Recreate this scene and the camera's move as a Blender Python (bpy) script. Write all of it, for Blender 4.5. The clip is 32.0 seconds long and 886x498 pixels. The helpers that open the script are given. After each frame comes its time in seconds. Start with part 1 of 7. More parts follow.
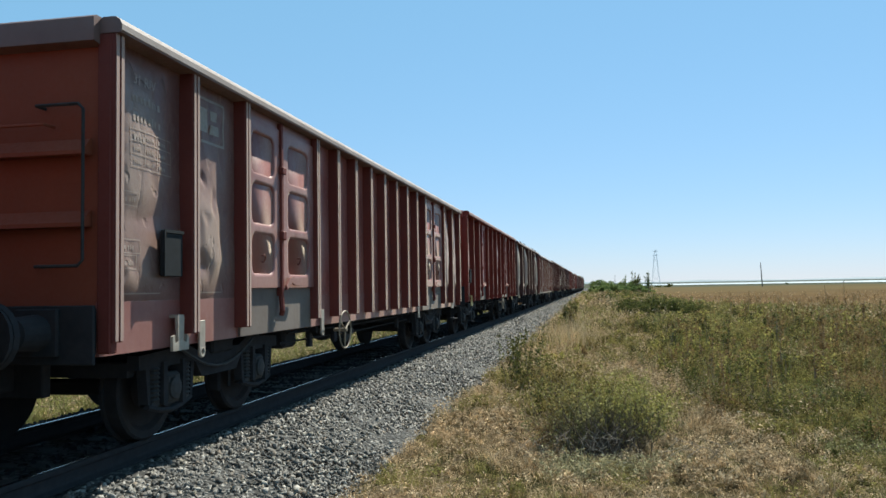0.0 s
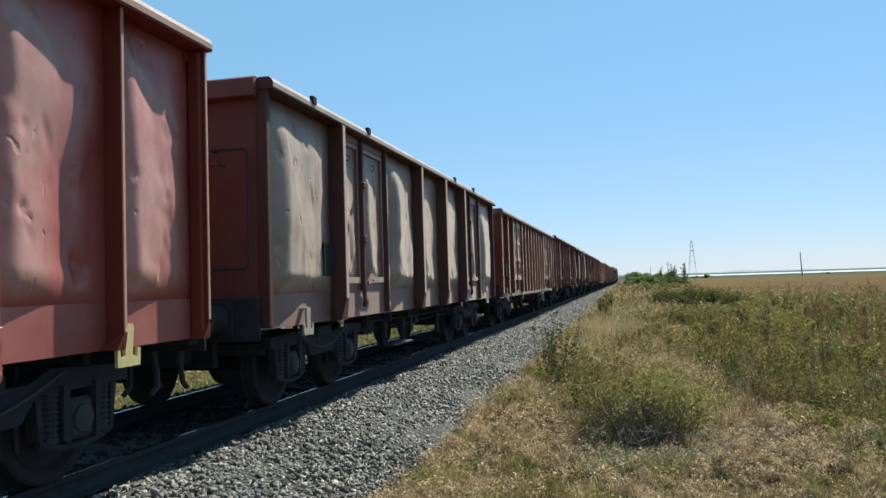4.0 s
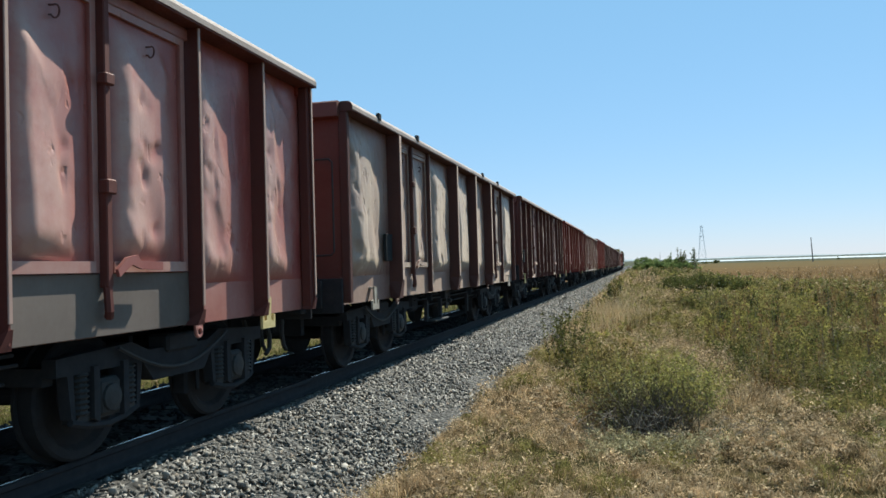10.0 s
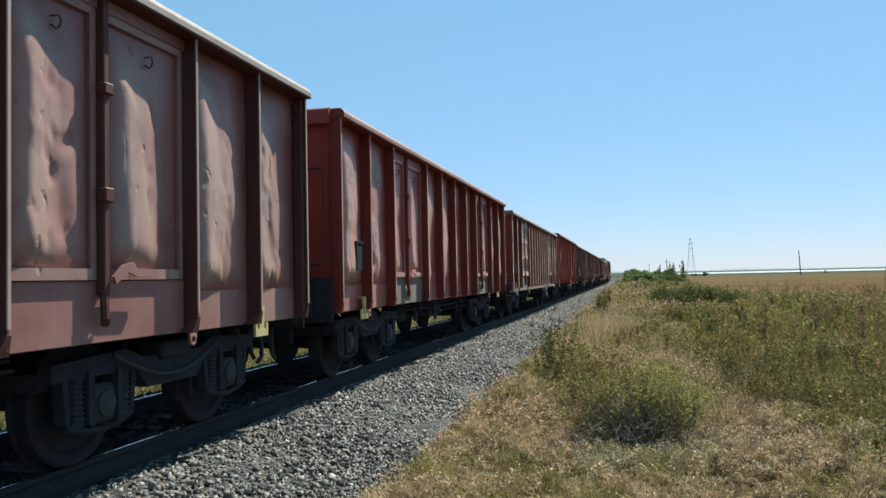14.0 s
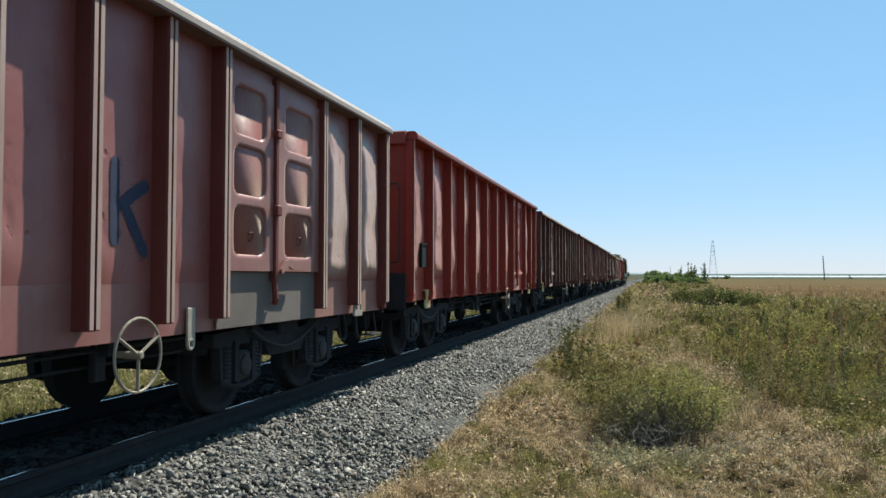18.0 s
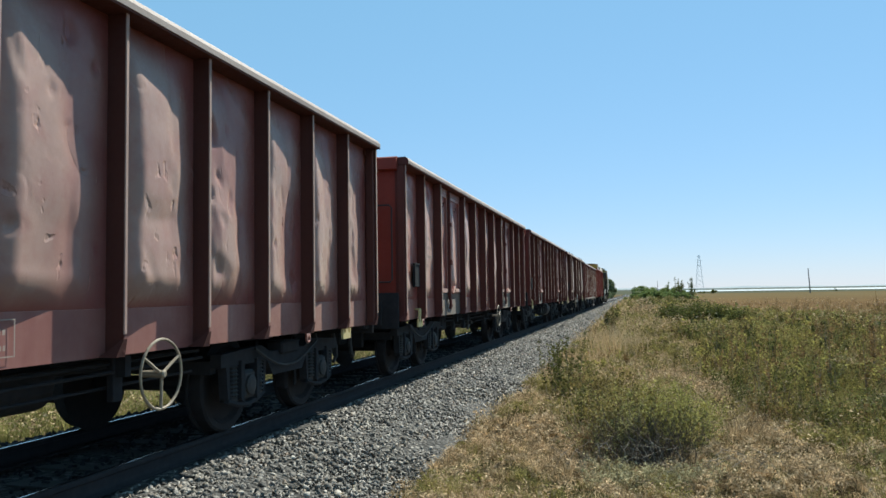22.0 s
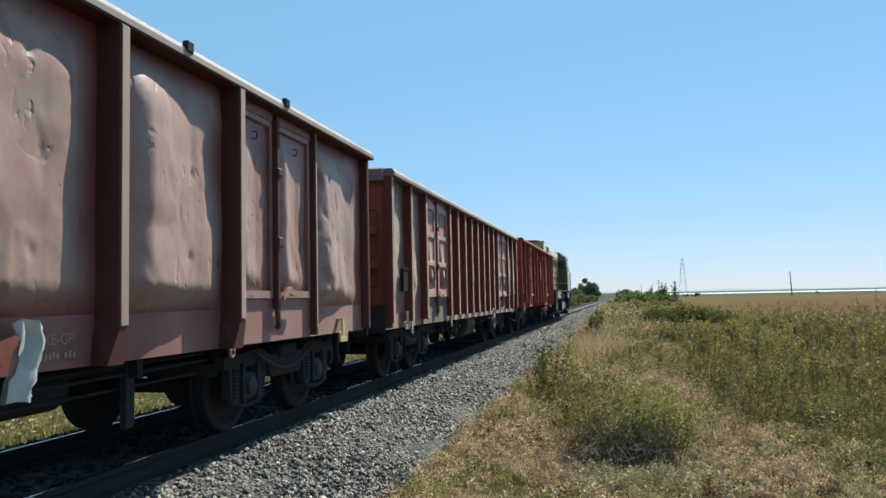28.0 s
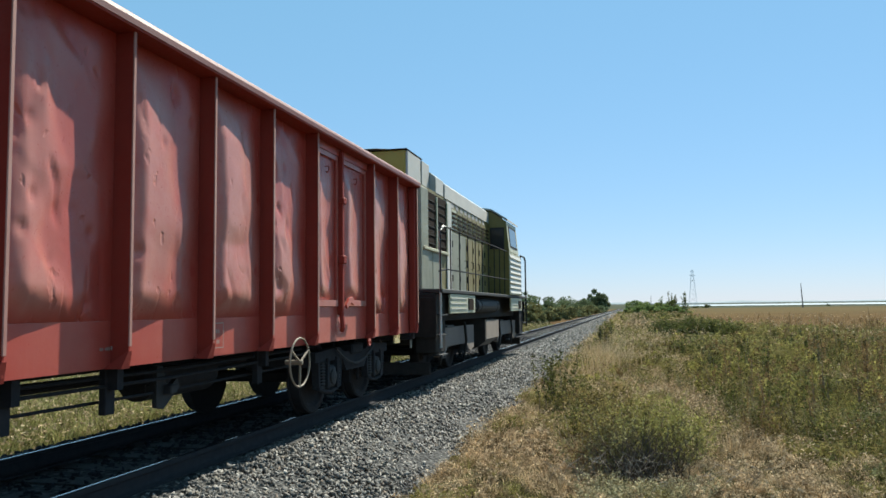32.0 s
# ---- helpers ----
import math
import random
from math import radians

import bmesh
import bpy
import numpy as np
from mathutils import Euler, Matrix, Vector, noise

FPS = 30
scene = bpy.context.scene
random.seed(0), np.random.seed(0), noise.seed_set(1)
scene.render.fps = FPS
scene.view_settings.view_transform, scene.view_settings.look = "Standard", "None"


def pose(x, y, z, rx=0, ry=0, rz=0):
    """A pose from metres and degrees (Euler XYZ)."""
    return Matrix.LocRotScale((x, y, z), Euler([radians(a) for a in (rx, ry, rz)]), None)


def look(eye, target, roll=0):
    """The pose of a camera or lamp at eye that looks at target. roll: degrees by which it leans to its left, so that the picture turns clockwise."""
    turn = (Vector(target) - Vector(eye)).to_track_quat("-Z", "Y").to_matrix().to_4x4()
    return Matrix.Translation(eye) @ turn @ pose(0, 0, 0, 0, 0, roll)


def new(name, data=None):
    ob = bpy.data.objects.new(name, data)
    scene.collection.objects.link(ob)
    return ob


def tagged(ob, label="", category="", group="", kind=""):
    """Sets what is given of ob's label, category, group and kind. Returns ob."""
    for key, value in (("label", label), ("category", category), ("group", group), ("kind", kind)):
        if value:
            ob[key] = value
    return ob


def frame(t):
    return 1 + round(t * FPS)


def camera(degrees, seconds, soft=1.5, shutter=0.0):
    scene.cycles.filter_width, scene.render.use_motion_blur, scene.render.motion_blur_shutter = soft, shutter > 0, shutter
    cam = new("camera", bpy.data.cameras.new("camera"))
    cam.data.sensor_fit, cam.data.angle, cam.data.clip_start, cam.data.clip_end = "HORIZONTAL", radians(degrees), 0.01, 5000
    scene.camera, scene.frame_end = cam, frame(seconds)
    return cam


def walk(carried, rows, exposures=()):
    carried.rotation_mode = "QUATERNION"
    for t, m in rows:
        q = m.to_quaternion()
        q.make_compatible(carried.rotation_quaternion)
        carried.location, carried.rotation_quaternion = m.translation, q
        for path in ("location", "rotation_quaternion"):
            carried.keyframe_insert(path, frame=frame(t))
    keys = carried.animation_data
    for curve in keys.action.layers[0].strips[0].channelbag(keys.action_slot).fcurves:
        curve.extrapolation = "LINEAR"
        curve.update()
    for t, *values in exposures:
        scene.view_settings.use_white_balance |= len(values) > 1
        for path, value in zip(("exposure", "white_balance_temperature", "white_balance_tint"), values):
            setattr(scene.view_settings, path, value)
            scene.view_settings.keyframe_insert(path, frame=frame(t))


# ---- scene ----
from mathutils.bvhtree import BVHTree
# One straight railway line beside a dry field. x: across the track, y: along it, z: up.
GRADE = 0.0039          # the line falls gently away from the camera
RAIL_Z = 0.45           # rail head beside the camera
TRACK_X = -4.748        # middle of the track
SPEED = 7.02            # metres a second, towards the camera
EYE = (0.0, 0.0, 1.75)

cam = camera(58.8, 32.0, soft=1.55)


def aim(yaw, pitch, roll):
    """The camera's pose: degrees to the left of the track, upwards, and of lean."""
    return Matrix.Translation(EYE) @ pose(0, 0, 0, 0, 0, yaw) @ pose(0, 0, 0, 90 + pitch) @ pose(0, 0, 0, 0, 0, roll)


walk(cam, [
    (0, aim(10.87, 2.63, -0.98)),
    (0.5, aim(10.93, 2.59, -0.96)),
    (1, aim(11.21, 2.49, -0.91)),
    (1.5, aim(11.49, 2.38, -1.00)),
    (2, aim(11.81, 2.30, -0.83)),
    (2.5, aim(12.12, 2.31, -1.01)),
    (3, aim(12.44, 2.29, -1.19)),
    (3.5, aim(12.87, 2.33, -1.56)),
    (5.5, aim(14.42, 1.90, -1.52)),
    (6, aim(14.63, 1.81, -1.35)),
    (6.5, aim(14.70, 1.63, -1.50)),
    (7, aim(14.65, 1.45, -1.56)),
    (7.5, aim(14.46, 1.45, -1.89)),
    (8, aim(14.40, 1.33, -1.80)),
    (8.5, aim(14.29, 1.33, -2.09)),
    (9, aim(14.20, 1.34, -2.13)),
    (9.5, aim(14.09, 1.33, -2.13)),
    (10, aim(13.99, 1.22, -1.74)),
    (10.5, aim(13.93, 1.13, -1.41)),
    (11, aim(13.89, 1.05, -1.19)),
    (11.5, aim(13.79, 1.03, -0.98)),
    (12, aim(13.68, 1.13, -0.92)),
    (12.5, aim(13.55, 1.20, -0.83)),
    (13, aim(13.43, 1.45, -0.90)),
    (13.5, aim(13.34, 1.70, -1.16)),
    (14, aim(13.24, 1.94, -1.26)),
    (14.5, aim(13.20, 2.08, -1.00)),
    (16.5, aim(13.88, 2.06, -0.23)),
    (17, aim(14.33, 2.01, 0.07)),
    (17.5, aim(14.63, 1.91, 0.04)),
    (18, aim(14.70, 1.74, 0.03)),
    (18.5, aim(14.68, 1.72, -0.17)),
    (19, aim(14.57, 1.72, -0.41)),
    (19.5, aim(14.49, 1.74, -0.42)),
    (20, aim(14.36, 1.91, -0.90)),
    (20.5, aim(14.25, 2.08, -0.98)),
    (21, aim(14.09, 2.35, -1.19)),
    (21.5, aim(13.91, 2.77, -1.10)),
    (22, aim(13.78, 3.11, -0.93)),
    (22.5, aim(13.62, 3.28, -1.11)),
    (23, aim(13.51, 3.32, -0.86)),
    (23.5, aim(13.41, 3.34, -1.04)),
    (24, aim(13.31, 3.34, -1.25)),
    (24.5, aim(13.19, 3.30, -1.36)),
    (25, aim(13.08, 3.28, -1.52)),
    (25.5, aim(12.97, 3.24, -1.37)),
    (27.5, aim(12.67, 3.24, -1.19)),
    (28, aim(12.66, 3.40, -1.21)),
    (28.5, aim(12.71, 3.58, -1.11)),
    (29, aim(12.77, 3.79, -1.08)),
    (29.5, aim(12.85, 3.99, -0.89)),
    (30, aim(12.92, 4.00, -0.72)),
    (30.5, aim(13.02, 4.05, -0.94)),
    (31, aim(13.18, 4.03, -0.81)),
    (31.5, aim(13.28, 4.02, -0.68)),
    (32, aim(13.32, 4.10, -0.74)),
], exposures=[(0.0, 0.3, 6250, 5), (32.0, 0.3, 6250, 5)])

# ---- light ----
SUN_AZ, SUN_EL = 17.0, 50.0      # degrees to the right of the track, and above the horizon
world = bpy.data.worlds.new("world")
scene.world = world
world.use_nodes = True
wn = world.node_tree.nodes
sky = wn.new("ShaderNodeTexSky")
sky.sky_type, sky.sun_disc = "NISHITA", False
sky.sun_elevation, sky.sun_rotation = radians(SUN_EL), radians(SUN_AZ)
sky.altitude, sky.air_density, sky.dust_density, sky.ozone_density = 0, 1.0, 0.0, 3.5
wn["Background"].inputs["Strength"].default_value = 0.105
# a thin even haze: it takes some of the sky's own light and adds its own pale blue
haze, veil = wn.new("ShaderNodeMix"), wn.new("ShaderNodeMix")
for node, mode, colour in ((haze, "MULTIPLY", (0.45, 0.345, 0.424, 1)), (veil, "ADD", (1.2, 2.9, 3.75, 1))):
    node.data_type, node.blend_type, node.clamp_result = "RGBA", mode, False
    node.inputs[0].default_value = 1.0
    node.inputs[7].default_value = colour
world.node_tree.links.new(sky.outputs[0], haze.inputs[6])
world.node_tree.links.new(haze.outputs[2], veil.inputs[6])
world.node_tree.links.new(veil.outputs[2], wn["Background"].inputs["Color"])
sun = new("sun", bpy.data.lights.new("sun", "SUN"))
sun.data.energy, sun.data.angle, sun.data.color = 7.6, radians(0.5), (1.0, 0.93, 0.80)
sun_way = Vector((math.sin(radians(SUN_AZ)) * math.cos(radians(SUN_EL)), math.cos(radians(SUN_AZ)) * math.cos(radians(SUN_EL)), math.sin(radians(SUN_EL))))
sun.matrix_world = look(sun_way * 300, (0, 0, 0))


# ---- materials ----
def nodes_of(name):
    m = bpy.data.materials.new(name)
    m.use_nodes = True
    t = m.node_tree
    return m, t, t.nodes["Principled BSDF"]


def mapped(t, per_object=True, scale=(1, 1, 1)):
    """Object coordinates, shifted by a random amount for each object."""
    co = t.nodes.new("ShaderNodeTexCoord")
    mp = t.nodes.new("ShaderNodeMapping")
    mp.inputs["Scale"].default_value = scale
    t.links.new(co.outputs["Object"], mp.inputs["Vector"])
    if per_object:
        info = t.nodes.new("ShaderNodeObjectInfo")
        mul = t.nodes.new("ShaderNodeMath")
        mul.operation = "MULTIPLY"
        mul.inputs[1].default_value = 37.0
        t.links.new(info.outputs["Random"], mul.inputs[0])
        t.links.new(mul.outputs[0], mp.inputs["Location"])
    return mp


def noise_tex(t, mp, scale, detail=5.0, rough=0.6, distort=0.0):
    n = t.nodes.new("ShaderNodeTexNoise")
    n.inputs["Scale"].default_value, n.inputs["Detail"].default_value = scale, detail
    n.inputs["Roughness"].default_value, n.inputs["Distortion"].default_value = rough, distort
    t.links.new(mp.outputs[0], n.inputs["Vector"])
    return n


def ramp(t, src, stops):
    r = t.nodes.new("ShaderNodeValToRGB")
    while len(r.color_ramp.elements) < len(stops):
        r.color_ramp.elements.new(0.5)
    for e, (at, c) in zip(r.color_ramp.elements, stops):
        e.position, e.color = at, (*c, 1) if len(c) == 3 else c
    t.links.new(src, r.inputs[0])
    return r


def mixed(t, fac, a, b, mode="MIX"):
    m = t.nodes.new("ShaderNodeMix")
    m.data_type, m.blend_type = "RGBA", mode
    for v, sock in ((fac, 0), (a, 6), (b, 7)):
        if isinstance(v, (int, float)):
            m.inputs[sock].default_value = v
        elif isinstance(v, tuple):
            m.inputs[sock].default_value = (*v, 1)
        else:
            t.links.new(v, m.inputs[sock])
    return m.outputs[2]


def bumped(t, bsdf, src, strength, dist=0.01):
    b = t.nodes.new("ShaderNodeBump")
    b.inputs["Strength"].default_value, b.inputs["Distance"].default_value = strength, dist
    t.links.new(src, b.inputs["Height"])
    t.links.new(b.outputs[0], bsdf.inputs["Normal"])


def wagon_paint(name, base, dust, amount, rough=0.62, film=0.4, spec=0.45, knocks=0.0, lit_tint=None):
    """Oxide paint under dust: fine grain, broad dusty clouds, run-off streaks and rust specks."""
    m, t, b = nodes_of(name)
    mp = mapped(t)
    broad = noise_tex(t, mp, 1.1, 4, 0.6)
    fine = noise_tex(t, mp, 26, 6, 0.7)
    st = mapped(t, True, (3, 9, 0.5))
    streak = noise_tex(t, st, 2.2, 5, 0.65)
    faded = mixed(t, broad.outputs[0], tuple(c * 0.78 for c in base), tuple(min(1, c * 1.22) for c in base))
    k = ramp(t, broad.outputs[0], [(0.62 - amount * 0.45, (0, 0, 0)), (0.95 - amount * 0.35, (1, 1, 1))])
    k2 = ramp(t, streak.outputs[0], [(0.36, (0.68, 0.68, 0.68)), (0.72, (1, 1, 1))])
    f = mixed(t, 1.0, k.outputs[0], k2.outputs[0], "MULTIPLY")
    f2 = mixed(t, 1.0, f, (amount, amount, amount), "MULTIPLY")
    dusty = mixed(t, f2, faded, dust)
    if lit_tint:
        # where the load has pressed the sheet out, a paler tint stands for sunlight on it
        co = t.nodes.new("ShaderNodeTexCoord")
        sep = t.nodes.new("ShaderNodeSeparateXYZ")
        t.links.new(co.outputs["Object"], sep.inputs[0])
        proud = t.nodes.new("ShaderNodeMapRange")
        proud.inputs["From Min"].default_value, proud.inputs["From Max"].default_value = 0.005, 0.07
        proud.inputs["To Max"].default_value = 0.72
        t.links.new(sep.outputs["X"], proud.inputs["Value"])
        # noise that makes the sunlit tint uneven
        worn = ramp(t, noise_tex(t, mp, 3.2, 5, 0.65).outputs[0], [(0.30, (0.5, 0.5, 0.5)), (0.55, (1, 1, 1))])
        dusty = mixed(t, mixed(t, 1.0, proud.outputs[0], worn.outputs[0], "MULTIPLY"), dusty, lit_tint)
    speck = ramp(t, fine.outputs[0], [(0.66, (0, 0, 0)), (0.78, (0.55, 0.55, 0.55))])
    col = mixed(t, speck.outputs[0], dusty, (0.10, 0.045, 0.025))
    t.links.new(col, b.inputs["Base Color"])
    rr = ramp(t, fine.outputs[0], [(0.3, (rough - 0.14,) * 3), (0.75, (min(1, rough + 0.12),) * 3)])
    b.inputs["Specular IOR Level"].default_value = spec
    # the film of dust brightens against the light
    b.inputs["Sheen Weight"].default_value, b.inputs["Sheen Roughness"].default_value = film * amount, 0.38
    b.inputs["Sheen Tint"].default_value = (1.0, 0.88, 0.72, 1)
    t.links.new(rr.outputs[0], b.inputs["Roughness"])
    if not knocks:
        bumped(t, b, fine.outputs[0], 0.25, 0.004)
        return m
    # uneven knocks and slanting creases in the sheet
    long_way = mapped(t, True, (1, 1.5, 0.8))
    warp = mixed(t, 0.5, long_way.outputs[0], noise_tex(t, mp, 3.1, 3).outputs["Color"], "ADD")
    spots = t.nodes.new("ShaderNodeTexVoronoi")
    spots.inputs["Scale"].default_value = 4.6
    t.links.new(warp, spots.inputs["Vector"])
    pit = ramp(t, spots.outputs["Distance"], [(0.0, (0, 0, 0)), (0.10, (0.6, 0.6, 0.6)), (0.26, (1, 1, 1))])
    some = ramp(t, spots.outputs["Color"], [(0.40, (0.2, 0.2, 0.2)), (0.66, (1, 1, 1))])
    pits = mixed(t, some.outputs[0], pit.outputs[0], (1, 1, 1))
    fold_map = mapped(t, True, (1, 1.7, 0.9))
    fold_map.inputs["Rotation"].default_value = (0.35, 0, 0)
    folds = noise_tex(t, fold_map, 1.5, 1, 0.4, 0.2)
    crease = ramp(t, folds.outputs[0], [(0.40, (1, 1, 1)), (0.48, (0.55, 0.55, 0.55)), (0.50, (0, 0, 0)), (0.56, (0.7, 0.7, 0.7)), (0.66, (1, 1, 1))])
    place = ramp(t, broad.outputs[0], [(0.40, (0.25, 0.25, 0.25)), (0.50, (1, 1, 1))])
    creases = mixed(t, place.outputs[0], crease.outputs[0], (1, 1, 1))
    relief = mixed(t, 0.28, pits, creases)
    relief = mixed(t, 0.05, relief, fine.outputs["Color"])
    bumped(t, b, relief, knocks, 0.05)
    return m


def plain(name, a, b2, scale=12.0, rough=0.7, metal=0.0, bump=0.2, per_object=True, spec=0.5):
    m, t, b = nodes_of(name)
    mp = mapped(t, per_object)
    n1, n2 = noise_tex(t, mp, scale, 6, 0.65), noise_tex(t, mp, scale * 0.13, 3, 0.5)
    c1 = ramp(t, n1.outputs[0], [(0.3, a), (0.72, b2)])
    col = mixed(t, 0.35, c1.outputs[0], mixed(t, n2.outputs[0], a, b2))
    t.links.new(col, b.inputs["Base Color"])
    b.inputs["Roughness"].default_value, b.inputs["Metallic"].default_value = rough, metal
    b.inputs["Specular IOR Level"].default_value = spec
    if bump:
        bumped(t, b, n1.outputs[0], bump, 0.005)
    return m


def leafy(name, dark, light, rough=0.65, thin=0.25, patch=None, clump=0.0):
    """Blades and leaves: colour from piece to piece and from patch to patch."""
    m, t, b = nodes_of(name)
    geo = t.nodes.new("ShaderNodeNewGeometry")
    co = t.nodes.new("ShaderNodeTexCoord")
    n = t.nodes.new("ShaderNodeTexNoise")
    n.inputs["Scale"].default_value, n.inputs["Detail"].default_value = 0.45, 4
    t.links.new(co.outputs["Object"], n.inputs["Vector"])
    r = ramp(t, geo.outputs["Random Per Island"], [(0.0, dark), (1.0, light)])
    col = r.outputs[0]
    if patch:
        k = ramp(t, n.outputs[0], [(0.42, (0, 0, 0)), (0.6, (0.75, 0.75, 0.75))])
        col = mixed(t, k.outputs[0], col, patch)
    if clump:
        # tone from tuft to tuft
        n2 = t.nodes.new("ShaderNodeTexNoise")
        n2.inputs["Scale"].default_value, n2.inputs["Detail"].default_value = clump, 2
        t.links.new(co.outputs["Object"], n2.inputs["Vector"])
        k2 = ramp(t, n2.outputs[0], [(0.34, (0.42, 0.40, 0.36)), (0.52, (0.95, 0.95, 0.95)), (0.68, (1.3, 1.27, 1.22))])
        col = mixed(t, 1.0, col, k2.outputs[0], "MULTIPLY")
    t.links.new(col, b.inputs["Base Color"])
    b.inputs["Roughness"].default_value = 0.95
    b.inputs["Specular IOR Level"].default_value = 0.04
    tr = t.nodes.new("ShaderNodeBsdfTranslucent")
    t.links.new(col, tr.inputs["Color"])
    mx = t.nodes.new("ShaderNodeMixShader")
    mx.inputs[0].default_value = thin * 0.7
    t.links.new(b.outputs[0], mx.inputs[1])
    t.links.new(tr.outputs[0], mx.inputs[2])
    t.links.new(mx.outputs[0], t.nodes["Material Output"].inputs["Surface"])
    return m


PAINTS = {
    "mauve": wagon_paint("mauve oxide paint", (0.19, 0.048, 0.042), (0.33, 0.183, 0.165), 0.68, 0.45, 0.3, 0.5),
    "red": wagon_paint("red oxide paint", (0.25, 0.041, 0.032), (0.38, 0.19, 0.168), 0.6, 0.45, 0.3, 0.5),
    "bright": wagon_paint("bright red paint", (0.37, 0.044, 0.029), (0.41, 0.165, 0.133), 0.45, 0.40, 0.3, 0.55),
    "dusty": wagon_paint("dust-covered brown paint", (0.110, 0.044, 0.040), (0.23, 0.138, 0.12), 0.65, 0.5, 0.4, 0.45),
    "brown": wagon_paint("brown oxide paint", (0.19, 0.052, 0.046), (0.34, 0.20, 0.178), 0.7, 0.48, 0.35, 0.45),
    "rose": wagon_paint("faded rose oxide paint", (0.24, 0.053, 0.046), (0.37, 0.215, 0.19), 0.68, 0.45, 0.3, 0.5),
    "end": wagon_paint("orange rust end wall paint", (0.22, 0.050, 0.024), (0.20, 0.085, 0.05), 0.3, 0.7, 0.0, 0.35),
    "end_red": wagon_paint("dark red end wall paint", (0.225, 0.034, 0.022), (0.18, 0.07, 0.05), 0.3, 0.7, 0.0, 0.35),
    "end_dark": wagon_paint("brown end wall paint", (0.125, 0.040, 0.032), (0.16, 0.08, 0.062), 0.4, 0.7, 0.0, 0.35),
}
# the side sheets and door leaves: the same paints, sunlit tint added where the sheet bulges
SHEET_PAINTS = {k: wagon_paint(k + " side sheet paint", base, dust, amount, rough, film, 0.5, knocks, lit_tint) for k, base, dust, amount, rough, film, knocks, lit_tint in (
    ("mauve", (0.21, 0.049, 0.042), (0.325, 0.164, 0.148), 0.53, 0.43, 0.3, 0.35, (0.38, 0.265, 0.235)),
    ("red", (0.27, 0.039, 0.032), (0.36, 0.155, 0.138), 0.36, 0.43, 0.2, 0.45, (0.41, 0.24, 0.205)),
    ("bright", (0.36, 0.043, 0.029), (0.38, 0.135, 0.110), 0.34, 0.38, 0.2, 0.4, (0.41, 0.185, 0.15)),
    ("dusty", (0.130, 0.050, 0.044), (0.225, 0.134, 0.118), 0.58, 0.50, 0.4, 0.6, (0.31, 0.24, 0.192)),
    ("brown", (0.20, 0.050, 0.045), (0.275, 0.142, 0.130), 0.48, 0.46, 0.3, 0.55, (0.33, 0.235, 0.198)),
    ("rose", (0.255, 0.051, 0.044), (0.34, 0.168, 0.150), 0.40, 0.43, 0.2, 0.45, (0.42, 0.29, 0.25)))}
# posts: less dust than the sheets, and darker to carry their near faces' shade
POST_PAINTS = {k: wagon_paint(k + " post paint", base, dust, 0.3, 0.7, 0.0, 0.3) for k, base, dust in (
    ("mauve", (0.135, 0.028, 0.021), (0.16, 0.065, 0.05)), ("red", (0.165, 0.023, 0.016), (0.16, 0.05, 0.037)), ("bright", (0.25, 0.030, 0.019), (0.21, 0.055, 0.04)),
    ("dusty", (0.075, 0.028, 0.023), (0.115, 0.058, 0.046)), ("brown", (0.082, 0.026, 0.021), (0.115, 0.055, 0.043)), ("rose", (0.10, 0.027, 0.022), (0.13, 0.06, 0.047)))}
# post edges: paler copies of the paint, for the sun on their outer faces
M_EDGE = wagon_paint("sun-paled post edge", (0.29, 0.17, 0.145), (0.42, 0.30, 0.26), 0.75, 0.7, 0.35, 0.6)
M_EDGE_RED = wagon_paint("sun-paled red post edge", (0.34, 0.13, 0.105), (0.46, 0.29, 0.245), 0.75, 0.7, 0.3, 0.5)
M_RIM = wagon_paint("dusty top rail", (0.24, 0.19, 0.175), (0.40, 0.345, 0.32), 0.9, 0.8, 0.0, 0.4)
M_RIM_ROSE = wagon_paint("rose-grey top rail", (0.22, 0.11, 0.095), (0.36, 0.27, 0.24), 0.8, 0.75, 0.0, 0.4)
M_RIM_RED = wagon_paint("dull red top rail", (0.17, 0.055, 0.048), (0.26, 0.15, 0.135), 0.6, 0.6, 0.0, 0.4)
M_ENDRAIL = wagon_paint("dusty brown end rail paint", (0.15, 0.088, 0.080), (0.22, 0.155, 0.142), 0.6, 0.6, 0.0, 0.4)
M_BARE = wagon_paint("bare grey sill plate", (0.105, 0.082, 0.074), (0.17, 0.142, 0.127), 0.8, 0.75, 0.1, 0.4)
M_UNDER = plain("black brake-dust steel", (0.018, 0.019, 0.023), (0.038, 0.038, 0.042), 9, 0.85, spec=0.15)
M_GREASE = plain("greasy grey steel", (0.019, 0.020, 0.023), (0.046, 0.045, 0.045), 11, 0.7, 0.1, spec=0.35)
M_WHEEL = plain("dark wheel steel", (0.018, 0.018, 0.021), (0.034, 0.032, 0.033), 8, 0.8, 0.0, spec=0.15)
M_TREAD = plain("polished steel", (0.55, 0.53, 0.50), (0.70, 0.68, 0.65), 30, 0.2, 1.0, 0.05)
M_PALE = plain("pale worn steel", (0.24, 0.205, 0.17), (0.42, 0.375, 0.32), 14, 0.6, 0.1)
M_HANDWHEEL = plain("worn ochre wheel paint", (0.16, 0.13, 0.095), (0.28, 0.235, 0.175), 14, 0.65)
M_OCHRE = plain("ochre hook paint", (0.42, 0.33, 0.13), (0.6, 0.5, 0.26), 16, 0.6)
M_PLATE = plain("dark label plate", (0.010, 0.012, 0.014), (0.022, 0.026, 0.03), 20, 0.8, spec=0.15)
